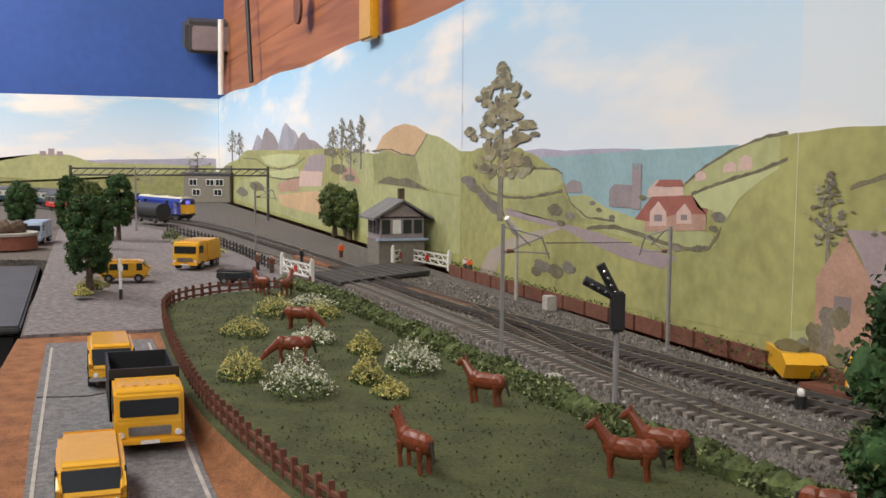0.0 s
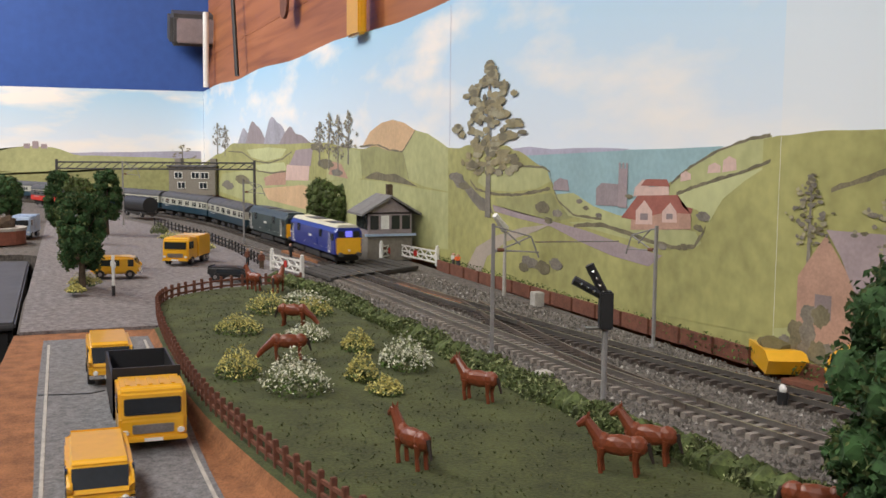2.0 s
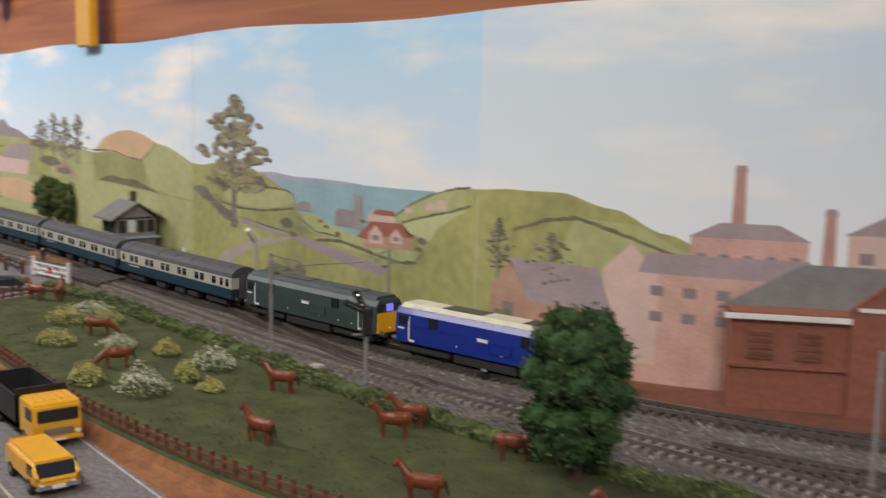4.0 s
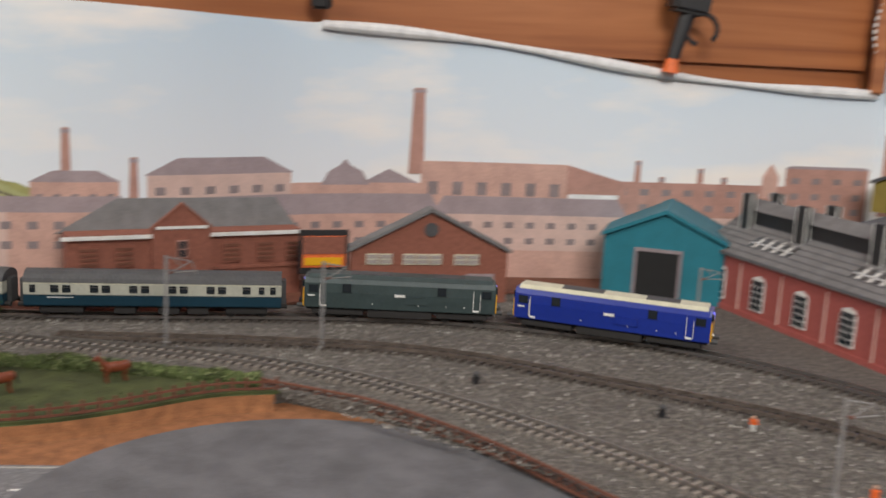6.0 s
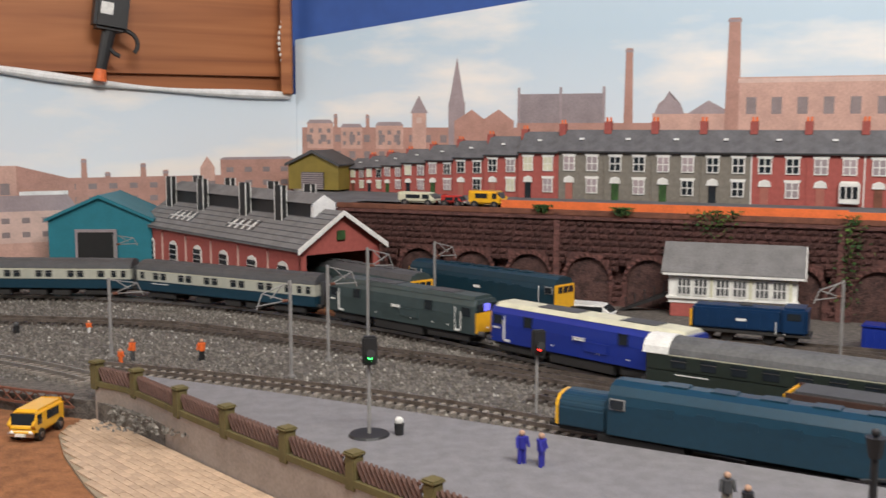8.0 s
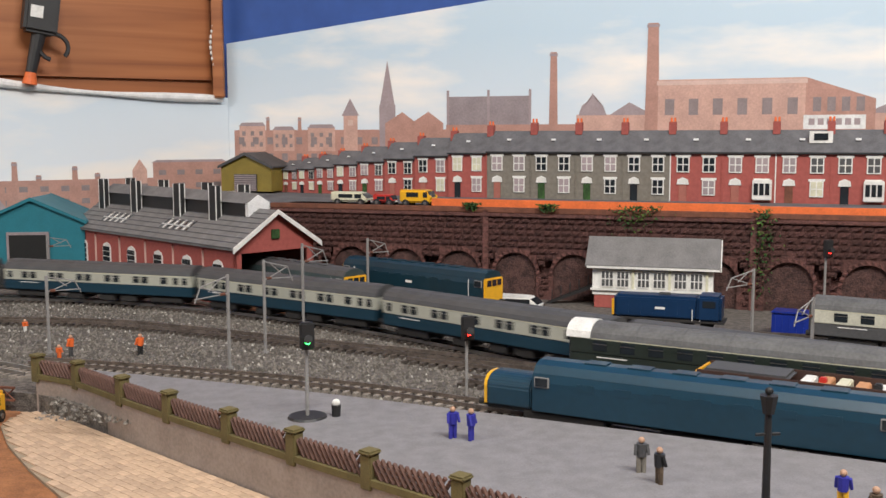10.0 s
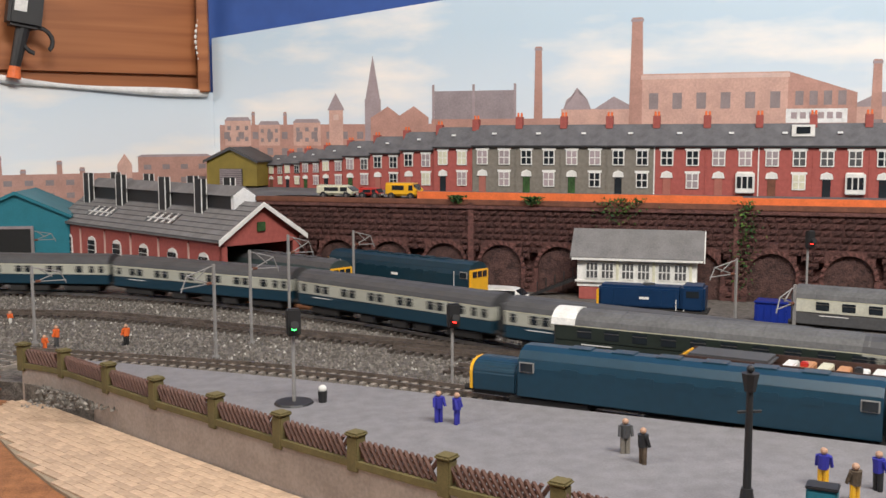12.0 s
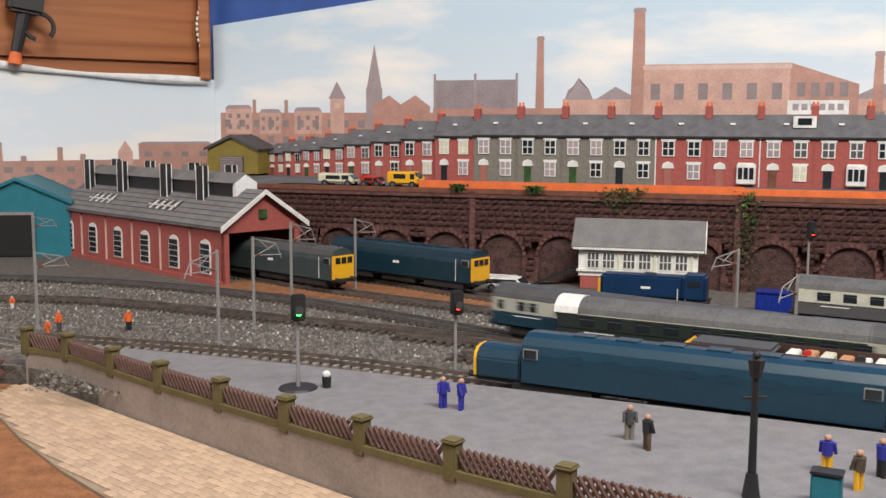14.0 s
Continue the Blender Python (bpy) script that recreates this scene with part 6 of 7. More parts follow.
for r in range(13):
    z = .004 + r * .0076
    x = .72 + (r % 2) * .008
    while x < 1.75:
        w = rnd.uniform(.009, .015)
        mid = x + w / 2
        clear = all(abs(mid - c) > .034 or z > .031 + math.sqrt(max(0, .034 ** 2 - (mid - c) ** 2)) for c in ARCH)
        if clear and z < .098:
            ob = new("stone_block", rnd.choice(blocks))
            ob.parent = via
            ob.matrix_local = pose(mid, rnd.uniform(-.0005, .0003), z) @ Matrix.Diagonal((w - .0008, 1, 1, 1))
        x += w
for x, w, dn in ((1.20, .03, .012), (1.345, .014, .05), (1.09, .012, .004), (.99, .01, .003)):
    iv = thing("ivy", between(vpt(x, -.006), vpt(x + 1, -.006)), "green ivy trailing over the viaduct parapet", "ivy", "ivy")
    leaf_cloud("ivy_leaves", lambda r, w=w, dn=dn: (r.gauss(0, w * .5), r.uniform(-.004, .006), VT + .008 - abs(r.gauss(0, 1)) * dn), int(260 + 9000 * w * dn * 4), .0022, ("leaf", "leaflight"), iv, int(x * 100))


def house(s, w, wall, scale=1.0, off=.235, bay=False, seed=0, z0=VT):
    """A terraced house front facing -y, w wide."""
    t = thing("terraced_house", between(vpt(s - .098, off), vpt(s + .902, off), z0) @ Matrix.Diagonal((1, 1, scale, 1)), {"redbrick": "red brick terraced house with white sash windows", "stonegrey": "grey-brown stone terraced house with white sash windows"}[wall], "house", "terrace")
    part("wall", box(0, w, 0, .03, 0, .070), wall, t)
    rnd = random.Random(seed)
    part("roof", prism([(-.004, .069), (.03, .100), (.034, .100), (.034, .069)], 0, w), "slate", t).matrix_local = Matrix(((0, 1, 0, 0), (1, 0, 0, 0), (0, 0, 1, 0), (0, 0, 0, 1)))
    part("gutter", box(0, w, -.005, -.003, .067, .0695), "black", t)
    tint = ["glass", "glass", "darkgrey", "gasgrey", "glass", "cream", "mauve"]
    for x in (.25, .75):
        p = sash(t, w * x, .041, w * .25, .022, -.0008, "white", (1, 1), pane=rnd.choice(tint))
        part("lintel", box(w * x - w * .15, w * x + w * .15, -.0022, 0, .0628, .0658), "white", p)
    p = sash(t, w * .75, .009, w * .25, .022, -.0008, "white", (1, 1), pane=rnd.choice(tint))
    part("lintel", box(w * .75 - w * .15, w * .75 + w * .15, -.0022, 0, .0305, .0335), "white", p)
    d = part("door", box(w * .25 - w * .075, w * .25 + w * .075, -.0014, 0, 0, .026), rnd.choice(["leaf", "glass", "rust", "redroof"]), t)
    part("door_arch", prism([(w * .25 - w * .12, .024), (w * .25 + w * .12, .024), (w * .25 + w * .1, .031), (w * .25, .034), (w * .25 - w * .1, .031)], -.0024, -.0002), "white", d)
    if bay:
        q = part("bay_window", box(w * .58, w * .94, -.009, 0, .004, .032, .001), "white" if seed % 2 else "darkgrey", t)
        for k in range(3):
            part("pane", box(w * .61 + w * .105 * k, w * .69 + w * .105 * k, -.0098, -.0088, .011, .027), "glass", q)
    c = part("chimney", box(w - .006, w + .004, .022, .034, .094, .112, .0005), "redbrick", t)
    for k in (-.003, .002):
        part("chimney_pot", cyl((w + k, .028, .112), (w + k, .028, .118), .0018, .0014, 8), "orange", c)
    part("roof_light", box(w * .42, w * .52, .010, .0135, .0855, .0885, .0003), "paperwhite", t)
    part("party_wall", box(w - .0008, w + .0008, -.0014, .03, 0, .07), "white" if seed % 4 == 3 else wall, t)
    return t


for k in range(4):
    house(1.034 + k * .068, .068, "stonegrey", 1, .235, seed=k)
for k in range(8):
    house(1.306 + k * .071, .071, "redbrick", 1, .235, k in (1, 3), 10 + k)
for k, (s, w, sc) in enumerate(((.973, .061, .97), (.916, .057, .90), (.863, .053, .83), (.814, .049, .76), (.770, .044, .69), (.732, .038, .62), (.697, .035, .57), (.665, .032, .53))):
    house(s, w, "redbrick", sc, .235 + .006 * k, False, 20 + k)
dm = thing("dormer", between(vpt(1.392, .242), vpt(2, .242), VT + .082), "white dormer window on a slate roof", "dormer")
part("dormer_wall", box(0, .03, 0, .018, 0, .016), "white", dm)
part("pane", box(.006, .024, -.001, .001, .004, .013), "glass", dm)


# ---- standing trains ----
def standing(a, b, z=RAIL_Z):
    mid = ((a[0] + b[0]) / 2, (a[1] + b[1]) / 2)
    return pose(mid[0], mid[1], z, 0, 0, math.degrees(math.atan2(b[1] - a[1], b[0] - a[0])))


def diesel(name, m, label, body, L, roof, nose=False, ends="yellow", marks=True):
    t = thing(name, m, label, "locomotive", "standing locomotives")
    h = L / 2
    arc = [(-.0175, .012), (-.0178, .034), (-.0165, .040), (-.012, .0455), (-.005, .048), (.005, .048), (.012, .0455), (.0165, .040), (.0178, .034), (.0175, .012)]
    cut = .034 if nose else .0
    part("body", prism(arc, -h + cut + .002, h - cut - .002), body, t).matrix_local = pose(0, 0, 0, 0, 0, 90)
    part("roof", prism([(x, z + .0004) for x, z in arc[2:8]], -h + cut + .004, h - cut - .004), roof, t).matrix_local = pose(0, 0, 0, 0, 0, 90)
    for e in (-1, 1):
        if nose:
            n = prism([(x * .9, .012 + (z - .012) * .66) for x, z in arc], e * (h - cut), e * h)
            bmesh.ops.bevel(n, geom=n.edges[:], offset=.0012, segments=2, affect="EDGES")
            part("nose", n, body, t).matrix_local = pose(0, 0, 0, 0, 0, 90)
            part("nose_end", prism([(x * .86, .0125 + (z - .012) * .63) for x, z in arc], e * h, e * (h + .0022)), ends, t, "yellow warning end").matrix_local = pose(0, 0, 0, 0, 0, 90)
        else:
            part("cab_end", box(min(e * (h - .003), e * h), max(e * (h - .003), e * h), -.0165, .0165, .013, .040, .0008), ends, t, "yellow warning end")
            for y in (-.009, 0, .009):
                part("cab_window", box(min(e * h, e * (h + .0008)), max(e * h, e * (h + .0008)), y - .0036, y + .0036, .031, .038, .0003), "glass", t)
        for s in (-1, 1):
            x = e * (h - cut - .009)
            w = part("side_window", box(x - .0055, x + .0055, s * .0178 - .0006, s * .0178 + .0006, .030, .038, .0004), "mastgrey", t)
            part("pane", box(x - .0045, x + .0045, s * .0178 - .0011, s * .0178 + .0011, .031, .0372), "glass", w)
            marks and part("door_line", box(x - e * .014 - .0003, x - e * .014 + .0003, s * .0178 - .0004, s * .0178 + .0004, .013, .038), "white", t)
            part("buffer", cyl((e * h, s * .0115, .0125), (e * (h + .007), s * .0115, .0125), .0026), "underframe", t)
        f = part("bogie", box(e * h * .62 - .03, e * h * .62 + .03, -.0155, .0155, .0035, .011, .001), "underframe", t)
        for dx in (-.021, 0, .021):
            for s in (-1, 1):
                part("wheel", cyl((e * h * .62 + dx, s * .0085, .0065), (e * h * .62 + dx, s * .0115, .0065), .0066, n=14), "underframe", f)
    for s in (-1, 1):
        marks and part("emblem", box(-.005, .005, s * .0177 - .0004, s * .0177 + .0004, .026, .029), "white", t)
        for k in range(7):
            part("grille", box(-h * .55 + k * h * .17, -h * .55 + k * h * .17 + .012, s * .0176 - .0004, s * .0176 + .0004, .030, .036, .0003), body, t)
    for k in range(6):
        part("roof_hatch", box(-h * .55 + k * h * .2, -h * .55 + k * h * .2 + .016, -.006, .006, .0478, .0492, .0004), roof, t)
    part("underframe", box(-h, h, -.0135, .0135, .009, .013), "underframe", t)
    part("fuel_tank", box(-.028, .028, -.0145, .0145, .003, .0095, .0015), "underframe", t)
    return t


diesel("diesel_locomotive", standing((-.616, -.432), (-.367, -.610)) @ Matrix.Diagonal((1, 1, .93, 1)), "rail blue diesel locomotive with nose and yellow end", "railblue", .306, "railblue", True, marks=False)
diesel("electric_locomotive", standing((-.826, .167), (-.724, .045)), "dark blue-grey locomotive with yellow end leaving the shed", "locogreen", .225, "darkgrey")
diesel("electric_locomotive", standing((-.691, .139), (-.562, -.002)), "deep teal-blue locomotive with yellow end on the siding", "darkblue", .23, "darkblue")
sh = thing("shunting_locomotive", standing((-.436, -.098), (-.330, -.152)) @ Matrix.Diagonal((1, 1, .86, 1)), "dark blue hooded diesel with yellow end before the cabin", "locomotive", "standing locomotives")
part("hood", box(-.055, .032, -.0125, .0125, .012, .040, .003), "navy", sh)
part("cab", box(.030, .055, -.0168, .0168, .012, .043, .003), "navy", sh)
part("hood_end", box(-.0572, -.0548, -.0125, .0125, .014, .034, .0008), "yellow", sh, "yellow warning end")
part("running_board", box(-.058, .058, -.0165, .0165, .010, .0125, .0004), "underframe", sh)
for s in (-1, 1):
    part("cab_window", box(.036, .049, s * .0168 - .0005, s * .0168 + .0005, .029, .037, .0004), "glass", sh)
    part("emblem", box(-.012, -.002, s * .0125 - .0005, s * .0125 + .0005, .024, .027), "white", sh)
    for k in range(6):
        part("hood_door", box(-.048 + k * .0125, -.039 + k * .0125, s * .0125 - .0004, s * .0125 + .0004, .016, .035, .0003), "navy", sh)
    for x in (.026, .034):
        part("handrail", cyl((x, s * .0155, .012), (x, s * .0155, .026), .0005, n=6), "white", sh)
    for x in (-.04, -.02, .02, .04):
        part("wheel", cyl((x, s * .0085, .0065), (x, s * .0115, .0065), .0066, n=14), "underframe", sh)
part("exhaust", box(-.01, .002, -.003, .003, .040, .0425, .0005), "darkgrey", sh)
dmu = [(x, .006) for x in (-.8, -.62, -.44, -.26, -.08, .1, .28, .46, .64, .82)]
carriage("railcar", standing((-.525, -.325), (-.325, -.478)), "dark green railcar with grey roof and white cab dome", "dmugreen", "dmugreen", "roofdark", dmu, "standing carriages", .26)
dome = thing("cab_dome", standing((-.5265, -.324), (-.5165, -.3315)), "white painted dome on the railcar roof end", "roof dome")
part("dome", prism([(-.0182, .0362)] + [(-.0182 * math.cos(q / 8 * math.pi), .0368 + .0122 * math.sin(q / 8 * math.pi)) for q in range(1, 8)] + [(.0182, .0362)], -.009, .012), "white", dome).matrix_local = pose(0, 0, 0, 0, 0, 90)
carriage("railcar", standing((-.272, -.225), (-.07, -.39)), "grey and cream suburban carriage on the far siding", "darkgrey", "coachgrey", "roofdark", dmu, "standing carriages", .26)
oc = thing("roofless_coach", standing((-.463, -.437), (-.2655, -.5895)), "brown roofless coach with cream and tan seats inside", "railway carriage", "standing carriages")
part("floor", box(-.125, .125, -.0165, .0165, .012, .020), "brownpaint", oc)
for s in (-1, 1):
    part("side", box(-.125, .125, s * .0168 - .0008, s * .0168 + .0008, .012, .033, .0004), "brownpaint", oc)
part("end_cover", box(-.122, -.062, -.0155, .0155, .029, .034, .002), "darkgrey", oc, "dark curved end cover")
part("end_plate", box(-.1265, -.1245, -.0165, .0165, .012, .032, .0006), "yellow", oc, "yellow end")
rnd = random.Random(12)
for k in range(15):
    x = -.056 + k * .0118
    part("seat", box(x, x + .0085, -.0145, .0145, .020, .0300 + .002 * rnd.random(), .0008), ("white", "tan", "cream", "tan", "white")[k % 5], oc)
    if k % 3 == 1:
        part("luggage", box(x + .001, x + .006, -.008, -.002, .030, .0345, .0008), ("red", "black", "rust")[k // 3 % 3], oc)
part("underframe", box(-.125, .125, -.0125, .0125, .0095, .012), "underframe", oc)
for k in (-.09, .09):
    f = part("bogie", box(k - .022, k + .022, -.0145, .0145, .0035, .010, .001), "underframe", oc)
    for dx in (-.016, .016):
        for s in (-1, 1):
            part("wheel", cyl((k + dx, s * .0085, .006), (k + dx, s * .0112, .006), .0061, n=16), "underframe", f)
carriage("railcar", standing((-4.1, -.50), (-3.85, -.40)), "maroon carriage at the far station", "red", "darkgrey", "darkgrey", dmu, "standing carriages", .26)
tk = thing("tank_wagon", pose(-3.62, -.30, RAIL_Z, 0, 0, 20), "black cylindrical tank wagon", "wagon")
part("tank", cyl((-.05, 0, .024), (.05, 0, .024), .016, n=20), "black", tk)
part("frame", box(-.055, .055, -.012, .012, .006, .010), "underframe", tk)
wheelset(tk, (-.035, .035), .0105, .006)
cb = thing("blue_cabin", between((-.282, -.150), (-.250, -.172)), "blue portable site cabin", "cabin")
part("shell", box(0, .042, 0, .024, 0, .023, .001), "blue", cb)
part("roof", box(-.001, .043, -.001, .025, .023, .0255, .001), "blue", cb)
for k in range(6):
    part("panel_rib", box(.003 + k * .007, .0042 + k * .007, -.0008, .0, .002, .021), "blue", cb)


# ---- line-side equipment ----
def mast(x, y, h, rz, arm=True, material="mastgrey"):
    t = thing("catenary_mast", pose(x, y, 0, 0, 0, rz), "slim grey overhead line mast with bracket arm", "mast", "masts")
    part("post", box(-.0013, .0013, -.0011, .0011, 0, h, .0003), material, t)
    part("foot", box(-.0026, .0026, -.0026, .0026, 0, .003, .0006), "mastgrey", t)
    if arm:
        for p, q in (((0, 0, h * .98), (.028, 0, h * .9)), ((0, 0, h * .78), (.028, 0, h * .9)), ((.006, 0, h * .97), (.02, 0, h * .84)), ((.0, 0, h * .8), (.034, 0, h * .78)), ((.028, 0, h * .9), (.034, 0, h * .74))):
            part("bracket", cyl(p, q, .0006, n=5), "mastgrey", t)
        part("insulator", cyl((.003, 0, h * .8), (.008, 0, h * .8), .0014, n=8), "rust", t)


for x, y, h, rz in ((-2.142, -.162, .096, 80), (-2.13, -.034, .093, 190), (-3.033, -.19, .1, 60), (-3.456, -.341, .12, 60), (-1.615, -.02, .09, 60), (-1.47, .03, .09, 60), (-1.0, -.148, .075, 40), (-.823, -.237, .085, 220), (-.795, -.176, .09, 40), (-.761, -.081, .095, 40), (-.688, .055, .086, 40), (-.32, -.19, .075, 200), (-.12, -.2, .11, 60), (-1.115, .30, .07, 40), (-.345, -.365, .075, 220)):
    mast(x, y, h, rz)
tagged(part("overhead_wire", cyl((-2.14, -.13, .082), (-2.13, -.066, .082), .0005, n=5), "steel"), "thin overhead line cross wire", "wire")


def colour_light(x, y, h, label, lamp, rz, base=True):
    t = thing("colour_light_signal", pose(x, y, plat_z(x) - .004 if base else .002, 0, 0, rz), label, "railway signal", "signals")
    part("post", cyl((0, 0, 0), (0, 0, h), .0013, n=8), "mastgrey", t)
    if base:
        part("base", cyl((0, 0, .004), (0, 0, .0055), .014, .013, 20), "black", t)
    hd = part("head", box(-.005, .005, -.006, .0, h, h + .019, .001), "black", t)
    part("lamp", ball((0, -.0065, h + .006), .0021, n=2), lamp, hd, "lit lamp")
    part("hood", cyl((0, -.006, h + .0075), (0, -.010, h + .0085), .003, .003, 10), "black", hd)


colour_light(-0.751, -0.439, .053, "colour light signal showing green on a round base", "green_lamp", 10)
colour_light(-.628, -.362, .045, "dark colour light signal beside the platform", "red_lamp", 10, False)
colour_light(-.20, -.10, .072, "colour light signal showing red near the viaduct", "red_lamp", 15, False)
fg = thing("junction_signal", pose(-2.0, -.15, 0, 0, 0, 70), "black junction signal with feather arms on grey post", "railway signal", "signals")
part("post", cyl((0, 0, 0), (0, 0, .05), .0018, n=8), "mastgrey", fg)
part("head", box(-.004, .004, -.005, .004, .043, .066, .001), "black", fg)
part("platform_rail", box(-.012, .004, -.002, .002, .0425, .044), "steel", fg)
for q, an in enumerate((-62, -28)):
    f = part("feather", cyl((0, 0, 0), (0, 0, .022), .0028, n=8), "black", fg)
    f.matrix_local = pose(-.0, 0, .062, 0, an, 0)
    for k in range(4):
        part("feather_lamp", ball((0, -.0028, .004 + k * .0045), .0011, n=1), "chrome", f)


def small(name, x, y, bm, material, label, category, z=.0, rz=0):
    t = thing(name, pose(x, y, z, 0, 0, rz), label, category)
    part("shell", bm, material, t)
    return t


for x, y in ((-.731, -.44), (-1.955, -.055), (-1.30, -.01), (-1.13, -.03)):
    up = plat_z(x) if x > -.9 else 0
    pale = x > -.9 or x < -1.5
    small("ground_signal", x, y, cyl((0, 0, 0), (0, 0, .008), .003, .0035, 10), "black", "small black ground signal beside the track", "ground signal", up)
    small("signal_disc", x, y, ball((0, 0, .0095), .003, 1, .6, 1, 2), "white" if pale else "darkgrey", "small white disc on the ground signal" if pale else "small dull dark cap on the ground signal", "signal disc", up)
for x, y in ((-2.342, -.029), (-2.07, -.155)):
    small("relay_box", x, y, box(-.006, .006, -.005, .005, 0, .014 if x < -2.2 else .003, .0008), "concrete", "pale concrete relay box beside the track", "relay box")
yl = thing("yard_lamp", pose(-2.417, -.03, 0, 0, 0, 0), "tall pale yard lamp beside the track", "lamp post")
part("post", cyl((0, 0, 0), (0, 0, .072), .0022, .0015, 8), "concrete", yl)
part("head", cyl((0, .0, .068), (.006, -.014, .083), .0045, .003, 8), "white", yl)
sg = thing("station_lamp", pose(-0.529, -0.692, plat_z(-0.529)), "black cast platform lamp post", "lamp post")
part("post", cyl((0, 0, 0), (0, 0, .060), .0022, .0016, 10), "black", sg)
part("foot", cyl((0, 0, 0), (0, 0, .012), .0045, .0028, 12), "black", sg)
part("ladder_bar", cyl((-.006, 0, .050), (.006, 0, .050), .0008, n=6), "black", sg)
part("lantern", cyl((0, 0, .060), (0, 0, .069), .0028, .0045, 8), "black", sg)
part("finial", ball((0, 0, .071), .002, n=2), "black", sg)
sp = thing("road_sign", pose(-2.515, -.405, .002, 0, 0, 10), "white signpost with black foot beside the yard", "sign")
part("post", cyl((0, 0, .010), (0, 0, .040), .0016, n=8), "white", sp)
part("foot", cyl((0, 0, 0), (0, 0, .010), .0017, n=8), "black", sp)
part("arm", box(-.008, .008, -.001, .001, .028, .034, .0006), "white", sp)


def gate(a, b, label):
    t = thing("crossing_gate", between(a, b, .002), label, "gate", "level crossing gates")
    L = math.dist(a, b)
    for x in (0, L):
        p = part("gate_post", box(x - .0022, x + .0022, -.0022, .0022, 0, .023, .0005), "white", t)
        part("post_cap", ball((x, 0, .0242), .0024, n=1), "white", p)
    for z in (.004, .0105, .0175):
        part("gate_bar", box(0, L, -.0009, .0009, z, z + .0018), "white", t)
    n = max(2, int(L / .02))
    for k in range(n):
        x0, x1 = L * k / n, L * (k + 1) / n
        part("gate_brace", cyl((x0, 0, .005), (x1, 0, .018), .0008, n=5), "white", t)
        part("gate_brace", cyl((x1, 0, .005), (x0, 0, .018), .0008, n=5), "white", t)
    part("target", cyl((L * .5, -.0018, .0115), (L * .5, -.001, .0115), .0042, n=14), "red", t)


gate((-2.682, -.216), (-2.600, -.198), "white level crossing gate with red disc")
gate((-2.772, -.03), (-2.664, -.012), "white level crossing gate with red disc")
gate((-2.745, -.06), (-2.772, -.03), "short white wicket gate beside the crossing")
cr = tagged(part("crossing_deck", slab([(-2.66, -.185), (-2.56, -.175), (-2.64, -.045), (-2.745, -.06)], .002, .0058), "board"), "dark timber level crossing deck between the rails", "level crossing", kind="structure")
for k in range(9):
    q = part("deck_plank", box(-.05, .05, -.0052, .0052, .0055, .0064), "board", cr)
    q.matrix_local = pose(-2.615 - k * .009, -.168 + k * .0138, 0, 0, 0, 8)
for o in ([(-2.9, -.16), (-2.75, -.145), (-2.75, -.13), (-2.9, -.142)], [(-2.52, -.125), (-2.36, -.10), (-2.36, -.088), (-2.52, -.105)]):
    sheet("four_foot_earth", o, .003, "earth", "orange earth between the rails", "ground")


# ---- figurines ----
def figurine(x, y, coat, legs, rz=0, z=.0, crouch=False, label="painted model railway figurine", s=1.0):
    h = .6 if crouch else 1.0
    bm = bmesh.new()
    cyl((-.0016, 0, 0), (-.0014, 0, .011 * h), .0015, .0018, 8, bm)
    cyl((.0016, 0, 0), (.0014, 0, .011 * h), .0015, .0018, 8, bm)
    n1 = len(bm.faces)
    cyl((0, 0, .0105 * h), (0, 0, .0185 * h), .003, .0034, 10, bm)
    for q in (-1, 1):
        cyl((q * .0034, 0, .018 * h), (q * .0042, -.002, .0115 * h), .0012, .0010, 6, bm)
    n2 = len(bm.faces)
    ball((0, 0, .0207 * h), .0021, n=2, bm=bm)
    bm.faces.ensure_lookup_table()
    for i, f in enumerate(bm.faces):
        f.material_index = 0 if i < n1 else 1 if i < n2 else 2
    ob = part("figurine", bm, [legs, coat, "skin"])
    ob.matrix_world = pose(x, y, z, 0, 0, rz) @ Matrix.Scale(s, 4)
    return tagged(ob, label, "figurine", "figurines")


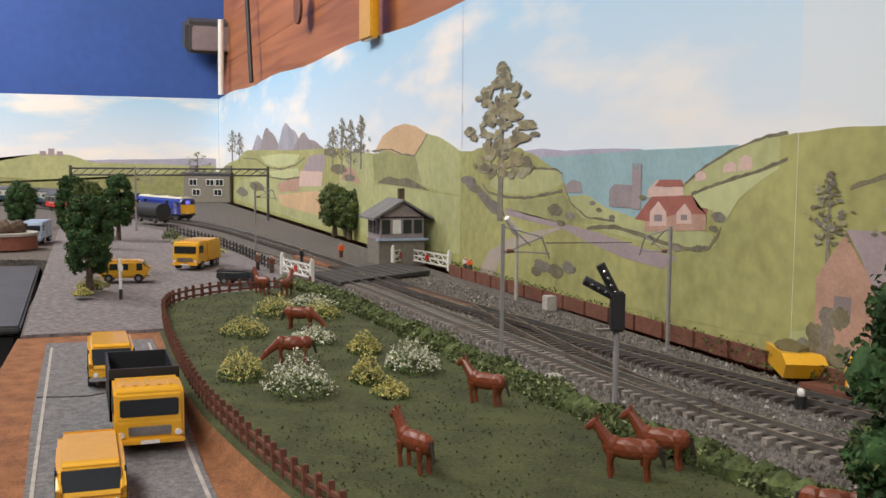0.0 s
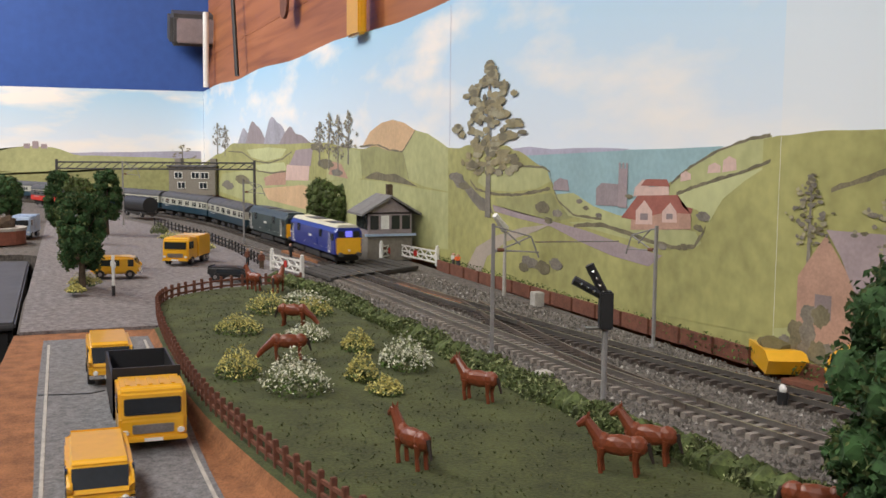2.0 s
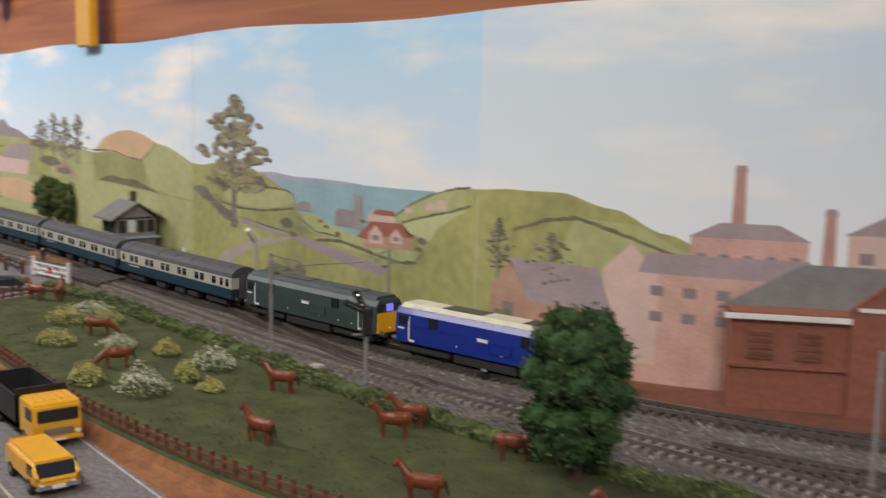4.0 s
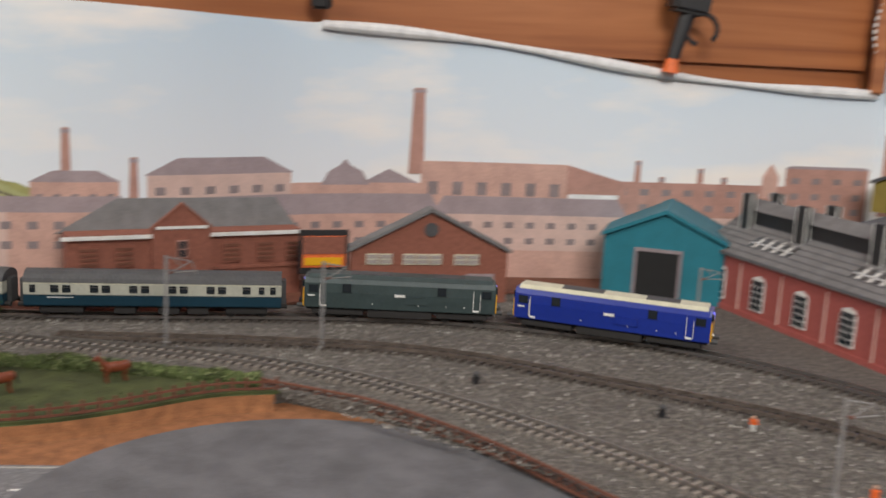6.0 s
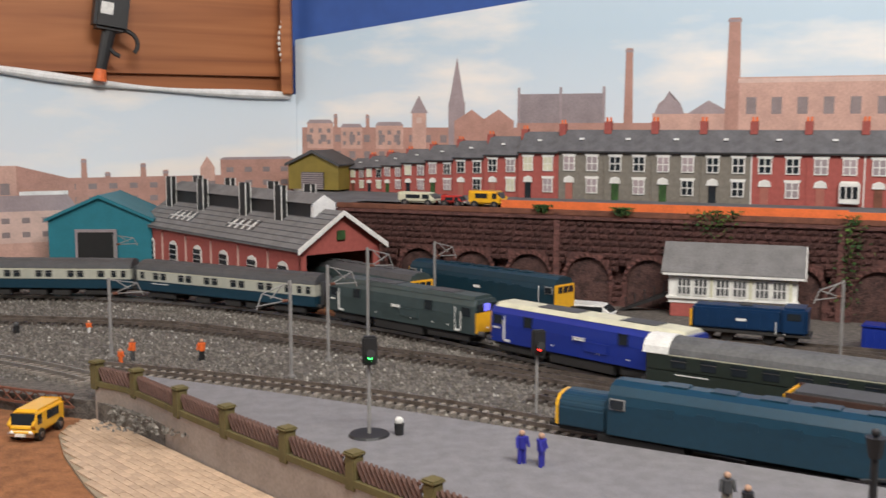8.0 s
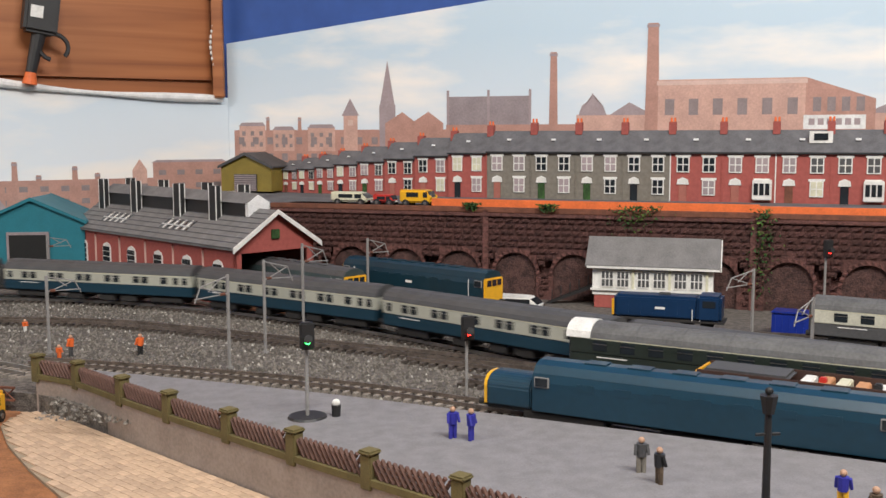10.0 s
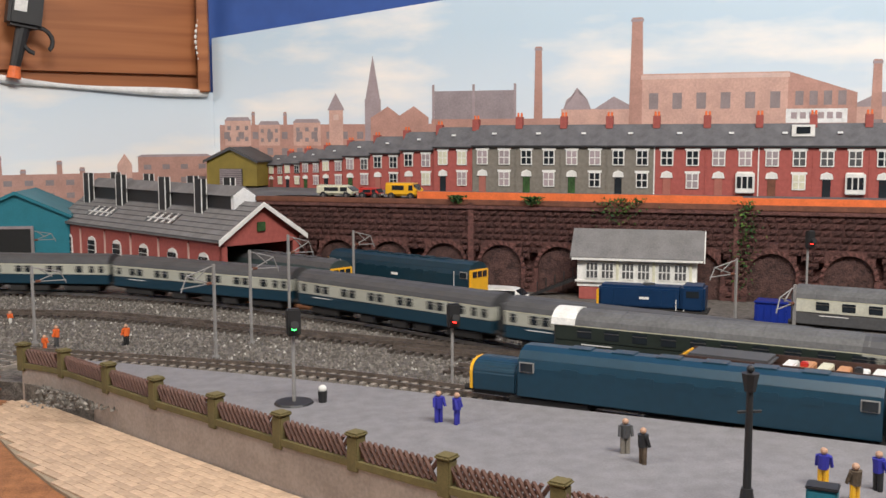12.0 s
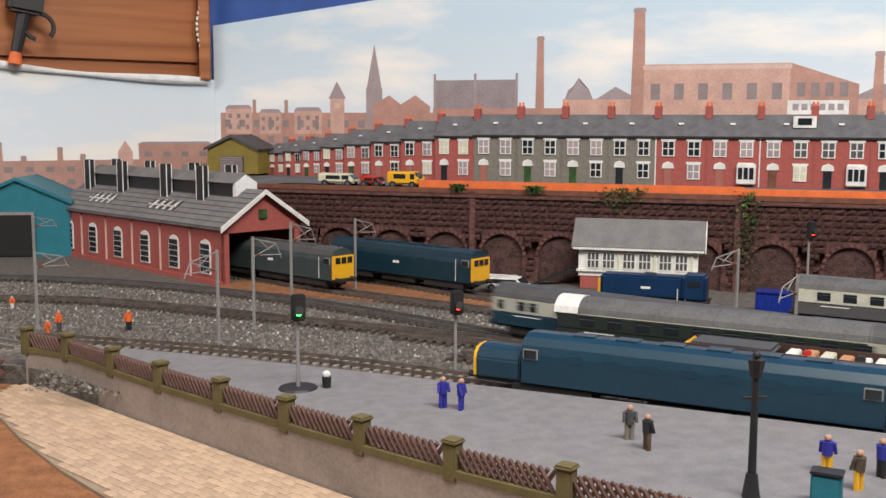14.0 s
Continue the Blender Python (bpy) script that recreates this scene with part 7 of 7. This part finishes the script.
for x, y, c, l, lab, cr_, z in ((-.976, -.165, "hivis", "darkgrey", "orange-jacketed worker figurine on the ballast", False, 0), (-.985, -.172, "hivis", "hivis", "orange-jacketed crouching worker figurine", True, 0), (-.912, -.168, "hivis", "black", "orange-jacketed worker figurine on the ballast", False, 0), (-0.657, -0.507, "overall", "overall", "blue-overalled figurine on the platform", False, -1), (-0.646, -0.514, "overall", "overall", "blue-overalled figurine on the platform", False, -1), (-0.559, -0.593, "darkgrey", "stonegrey", "grey-coated passenger figurine on the platform", False, -1), (-0.555, -0.613, "black", "bark", "dark-coated passenger figurine on the platform", False, -1), (-0.476, -0.666, "overall", "yellow", "figurine in blue top and yellow trousers", False, -1), (-0.473, -0.692, "bark", "yellow", "figurine in brown top and yellow trousers", False, -1), (-0.452, -0.677, "overall", "black", "dark blue figurine on the platform", False, -1), (-2.755, -.055, "rust", "bark", "brown figurine at the crossing gate", False, .002), (-2.86, -.10, "hivis", "rust", "orange figurine by the signal box", False, .002), (-2.74, -.235, "rust", "black", "brown figurine waiting at the gate", False, .002), (-2.70, -.225, "rust", "bark", "brown figurine waiting at the gate", False, .002), (-2.79, -.17, "black", "black", "dark figurine beside the line", False, .002), (-2.585, -.015, "hivis", "darkgrey", "figurine seated on the board fence", True, .012), (-2.60, -.015, "white", "darkgrey", "figurine seated on the board fence", True, .012), (-1.055, -.03, "hivis", "white", "orange and white figurine beside the line", True, 0)):
    figurine(x, y, c, l, random.uniform(0, 360), plat_z(x) if z < 0 else z, cr_, lab, .92)
bn = thing("litter_bin", pose(-0.499, -0.709, plat_z(-0.499), 0, 0, -35), "dark teal litter bin on the platform", "litter bin")
part("bin", box(-.007, .007, -.005, .005, 0, .016, .001), "teal", bn)
part("lid", box(-.0075, .0075, -.0055, .0055, .016, .0175, .0005), "black", bn)

# ---- room clutter above the backdrops ----
x, y = along(2.985, .06)
wl = thing("wall_speaker", pose(x, y, .47, 0, 15, 0), "grey plastic wall unit with cable", "wall unit")
part("shell", box(-.05, .05, -.10, .08, 0, .10, .012), "darkgrey", wl)
part("front", box(.05, .056, -.08, .06, .012, .088, .004), "gasgrey", wl)
x, y = along(3.16, .012)
tagged(part("white_conduit", cyl((x, y, .33), (x + .01, y, .56), .009, n=12), "white"), "white plastic conduit in the corner", "conduit")
x, y = along(3.75, .012)
tagged(part("black_cable", cyl((x, y, .33), (x - .12, y, .75), .006, n=8), "black"), "black cable hanging on the timber wall", "cable")
x, y = along(4.88, .014)
tagged(part("yellow_batten", box(x - .035, x + .035, y - .004, y + .01, .322, .75, .003), "yellow"), "yellow painted upright batten", "batten")
x, y = along(4.33, .006)
tagged(part("wood_knot", cyl((x, y, .445), (x, y - .006, .445), .035, n=16), "rust"), "dark round knot in the timber wall", "knot")
x, y = along(6.90, .02)
tl = thing("power_tool", pose(x, y, .285, 0, 8, 25), "black hand tool with orange tip hanging on the wall", "tool")
part("tip", cyl((0, 0, 0), (0, 0, .018), .011, .008, 12), "orange", tl)
part("shaft", cyl((0, 0, .018), (.006, 0, .08), .008, .011, 12), "black", tl)
part("body", box(-.02, .03, -.018, .018, .078, .15, .005), "black", tl)
part("label_plate", box(-.012, .006, -.0195, -.018, .10, .118), "white", tl)
bm = bmesh.new()
rings = []
for k in range(15):
    a = k / 14 * 5.2 - .6
    c = Vector((.028 + .022 * math.cos(a), -.004, .062 + .02 * math.sin(a)))
    out = Vector((math.cos(a), 0, math.sin(a)))
    rings.append([bm.verts.new(c + (out * math.cos(q * 1.047) + Vector((0, 1, 0)) * math.sin(q * 1.047)) * .0035) for q in range(6)])
for a, b in zip(rings, rings[1:]):
    for q in range(6):
        bm.faces.new((a[q], a[(q + 1) % 6], b[(q + 1) % 6], b[q]))
part("cord_loop", bm, "black", tl)
x, y = along(6.435, .012)
tagged(part("dark_post", box(x - .012, x + .012, y - .004, y + .01, .34, .7, .003), "black"), "dark upright strip on the timber wall", "batten")
x, y = along(7.195, .012)
cd = thing("light_cord", pose(x, y, 0), "white beaded cord hanging in the corner", "cord")
for k in range(26):
    part("bead", ball((.004 * math.sin(k * .5), 0, .272 + k * .009), .0028, 1, 1, 1.5, 1), "white", cd)
x, y = along(7.20, .012)
tagged(part("corner_post", box(x - .006, x + .012, y - .006, y + .02, .27, 1.2, .002), "wood"), "reddish timber corner post", "post")

cab = thing("dark_cabinet", pose(-2.95, -.57, -.07), "black cabinet below the layout edge", "cabinet")
part("carcass", box(-.55, .5, -.12, .075, -.8, .055, .004), "black", cab)
part("top_trim", box(-.56, .51, -.13, .078, .055, .062, .002), "darkgrey", cab)
part("handle", cyl((.3, .078, -.02), (.3, .09, .01), .006, n=10), "white", cab)


# ---- loose ballast ----
def scatter(name, region, count, size, material, seed):
    rnd = random.Random(seed)
    verts, faces = [], []
    while len(verts) < count * 4:
        x, y = region(rnd)
        s, a = size * rnd.uniform(.5, 1.3), rnd.uniform(0, 6.3)
        k = len(verts)
        for q in range(3):
            b = a + q * 2.1 + rnd.uniform(-.4, .4)
            verts.append((x + math.cos(b) * s, y + math.sin(b) * s, .0))
        verts.append((x + rnd.uniform(-.3, .3) * s, y + rnd.uniform(-.3, .3) * s, s * rnd.uniform(.7, 1.4)))
        faces += [(k, k + 1, k + 3), (k + 1, k + 2, k + 3), (k + 2, k, k + 3)]
    me = bpy.data.meshes.new(name)
    me.from_pydata(verts, [], faces)
    me.materials.append(M[material])
    return tagged(new(name, me), "loose grey granite ballast chippings", "ballast", kind="stuff")


def yard_region(r):
    while True:
        x, y = r.uniform(-1.5, -.35), r.uniform(-.45, .32)
        if y < .35 - (x + 1.4) * .55 and y > -.13 - (x + 1.4) * .30 - (.12 if x > -.95 else 0):
            return x, y


def line_region(r):
    x = r.uniform(-2.62, -1.45)
    mid = float(np.interp(x, [-2.6, -2.2, -1.9, -1.7, -1.45], [-.12, -.09, -.075, -.03, .03]))
    return x, mid + r.uniform(-.075, .07)


for k, m in enumerate(("stone1", "stone2", "concrete")):
    scatter("ballast", yard_region, (16000, 16000, 1500)[k], .0017, m, 60 + k)
    scatter("ballast", line_region, (9000, 9000, 900)[k], .0015, m, 70 + k)

motions()
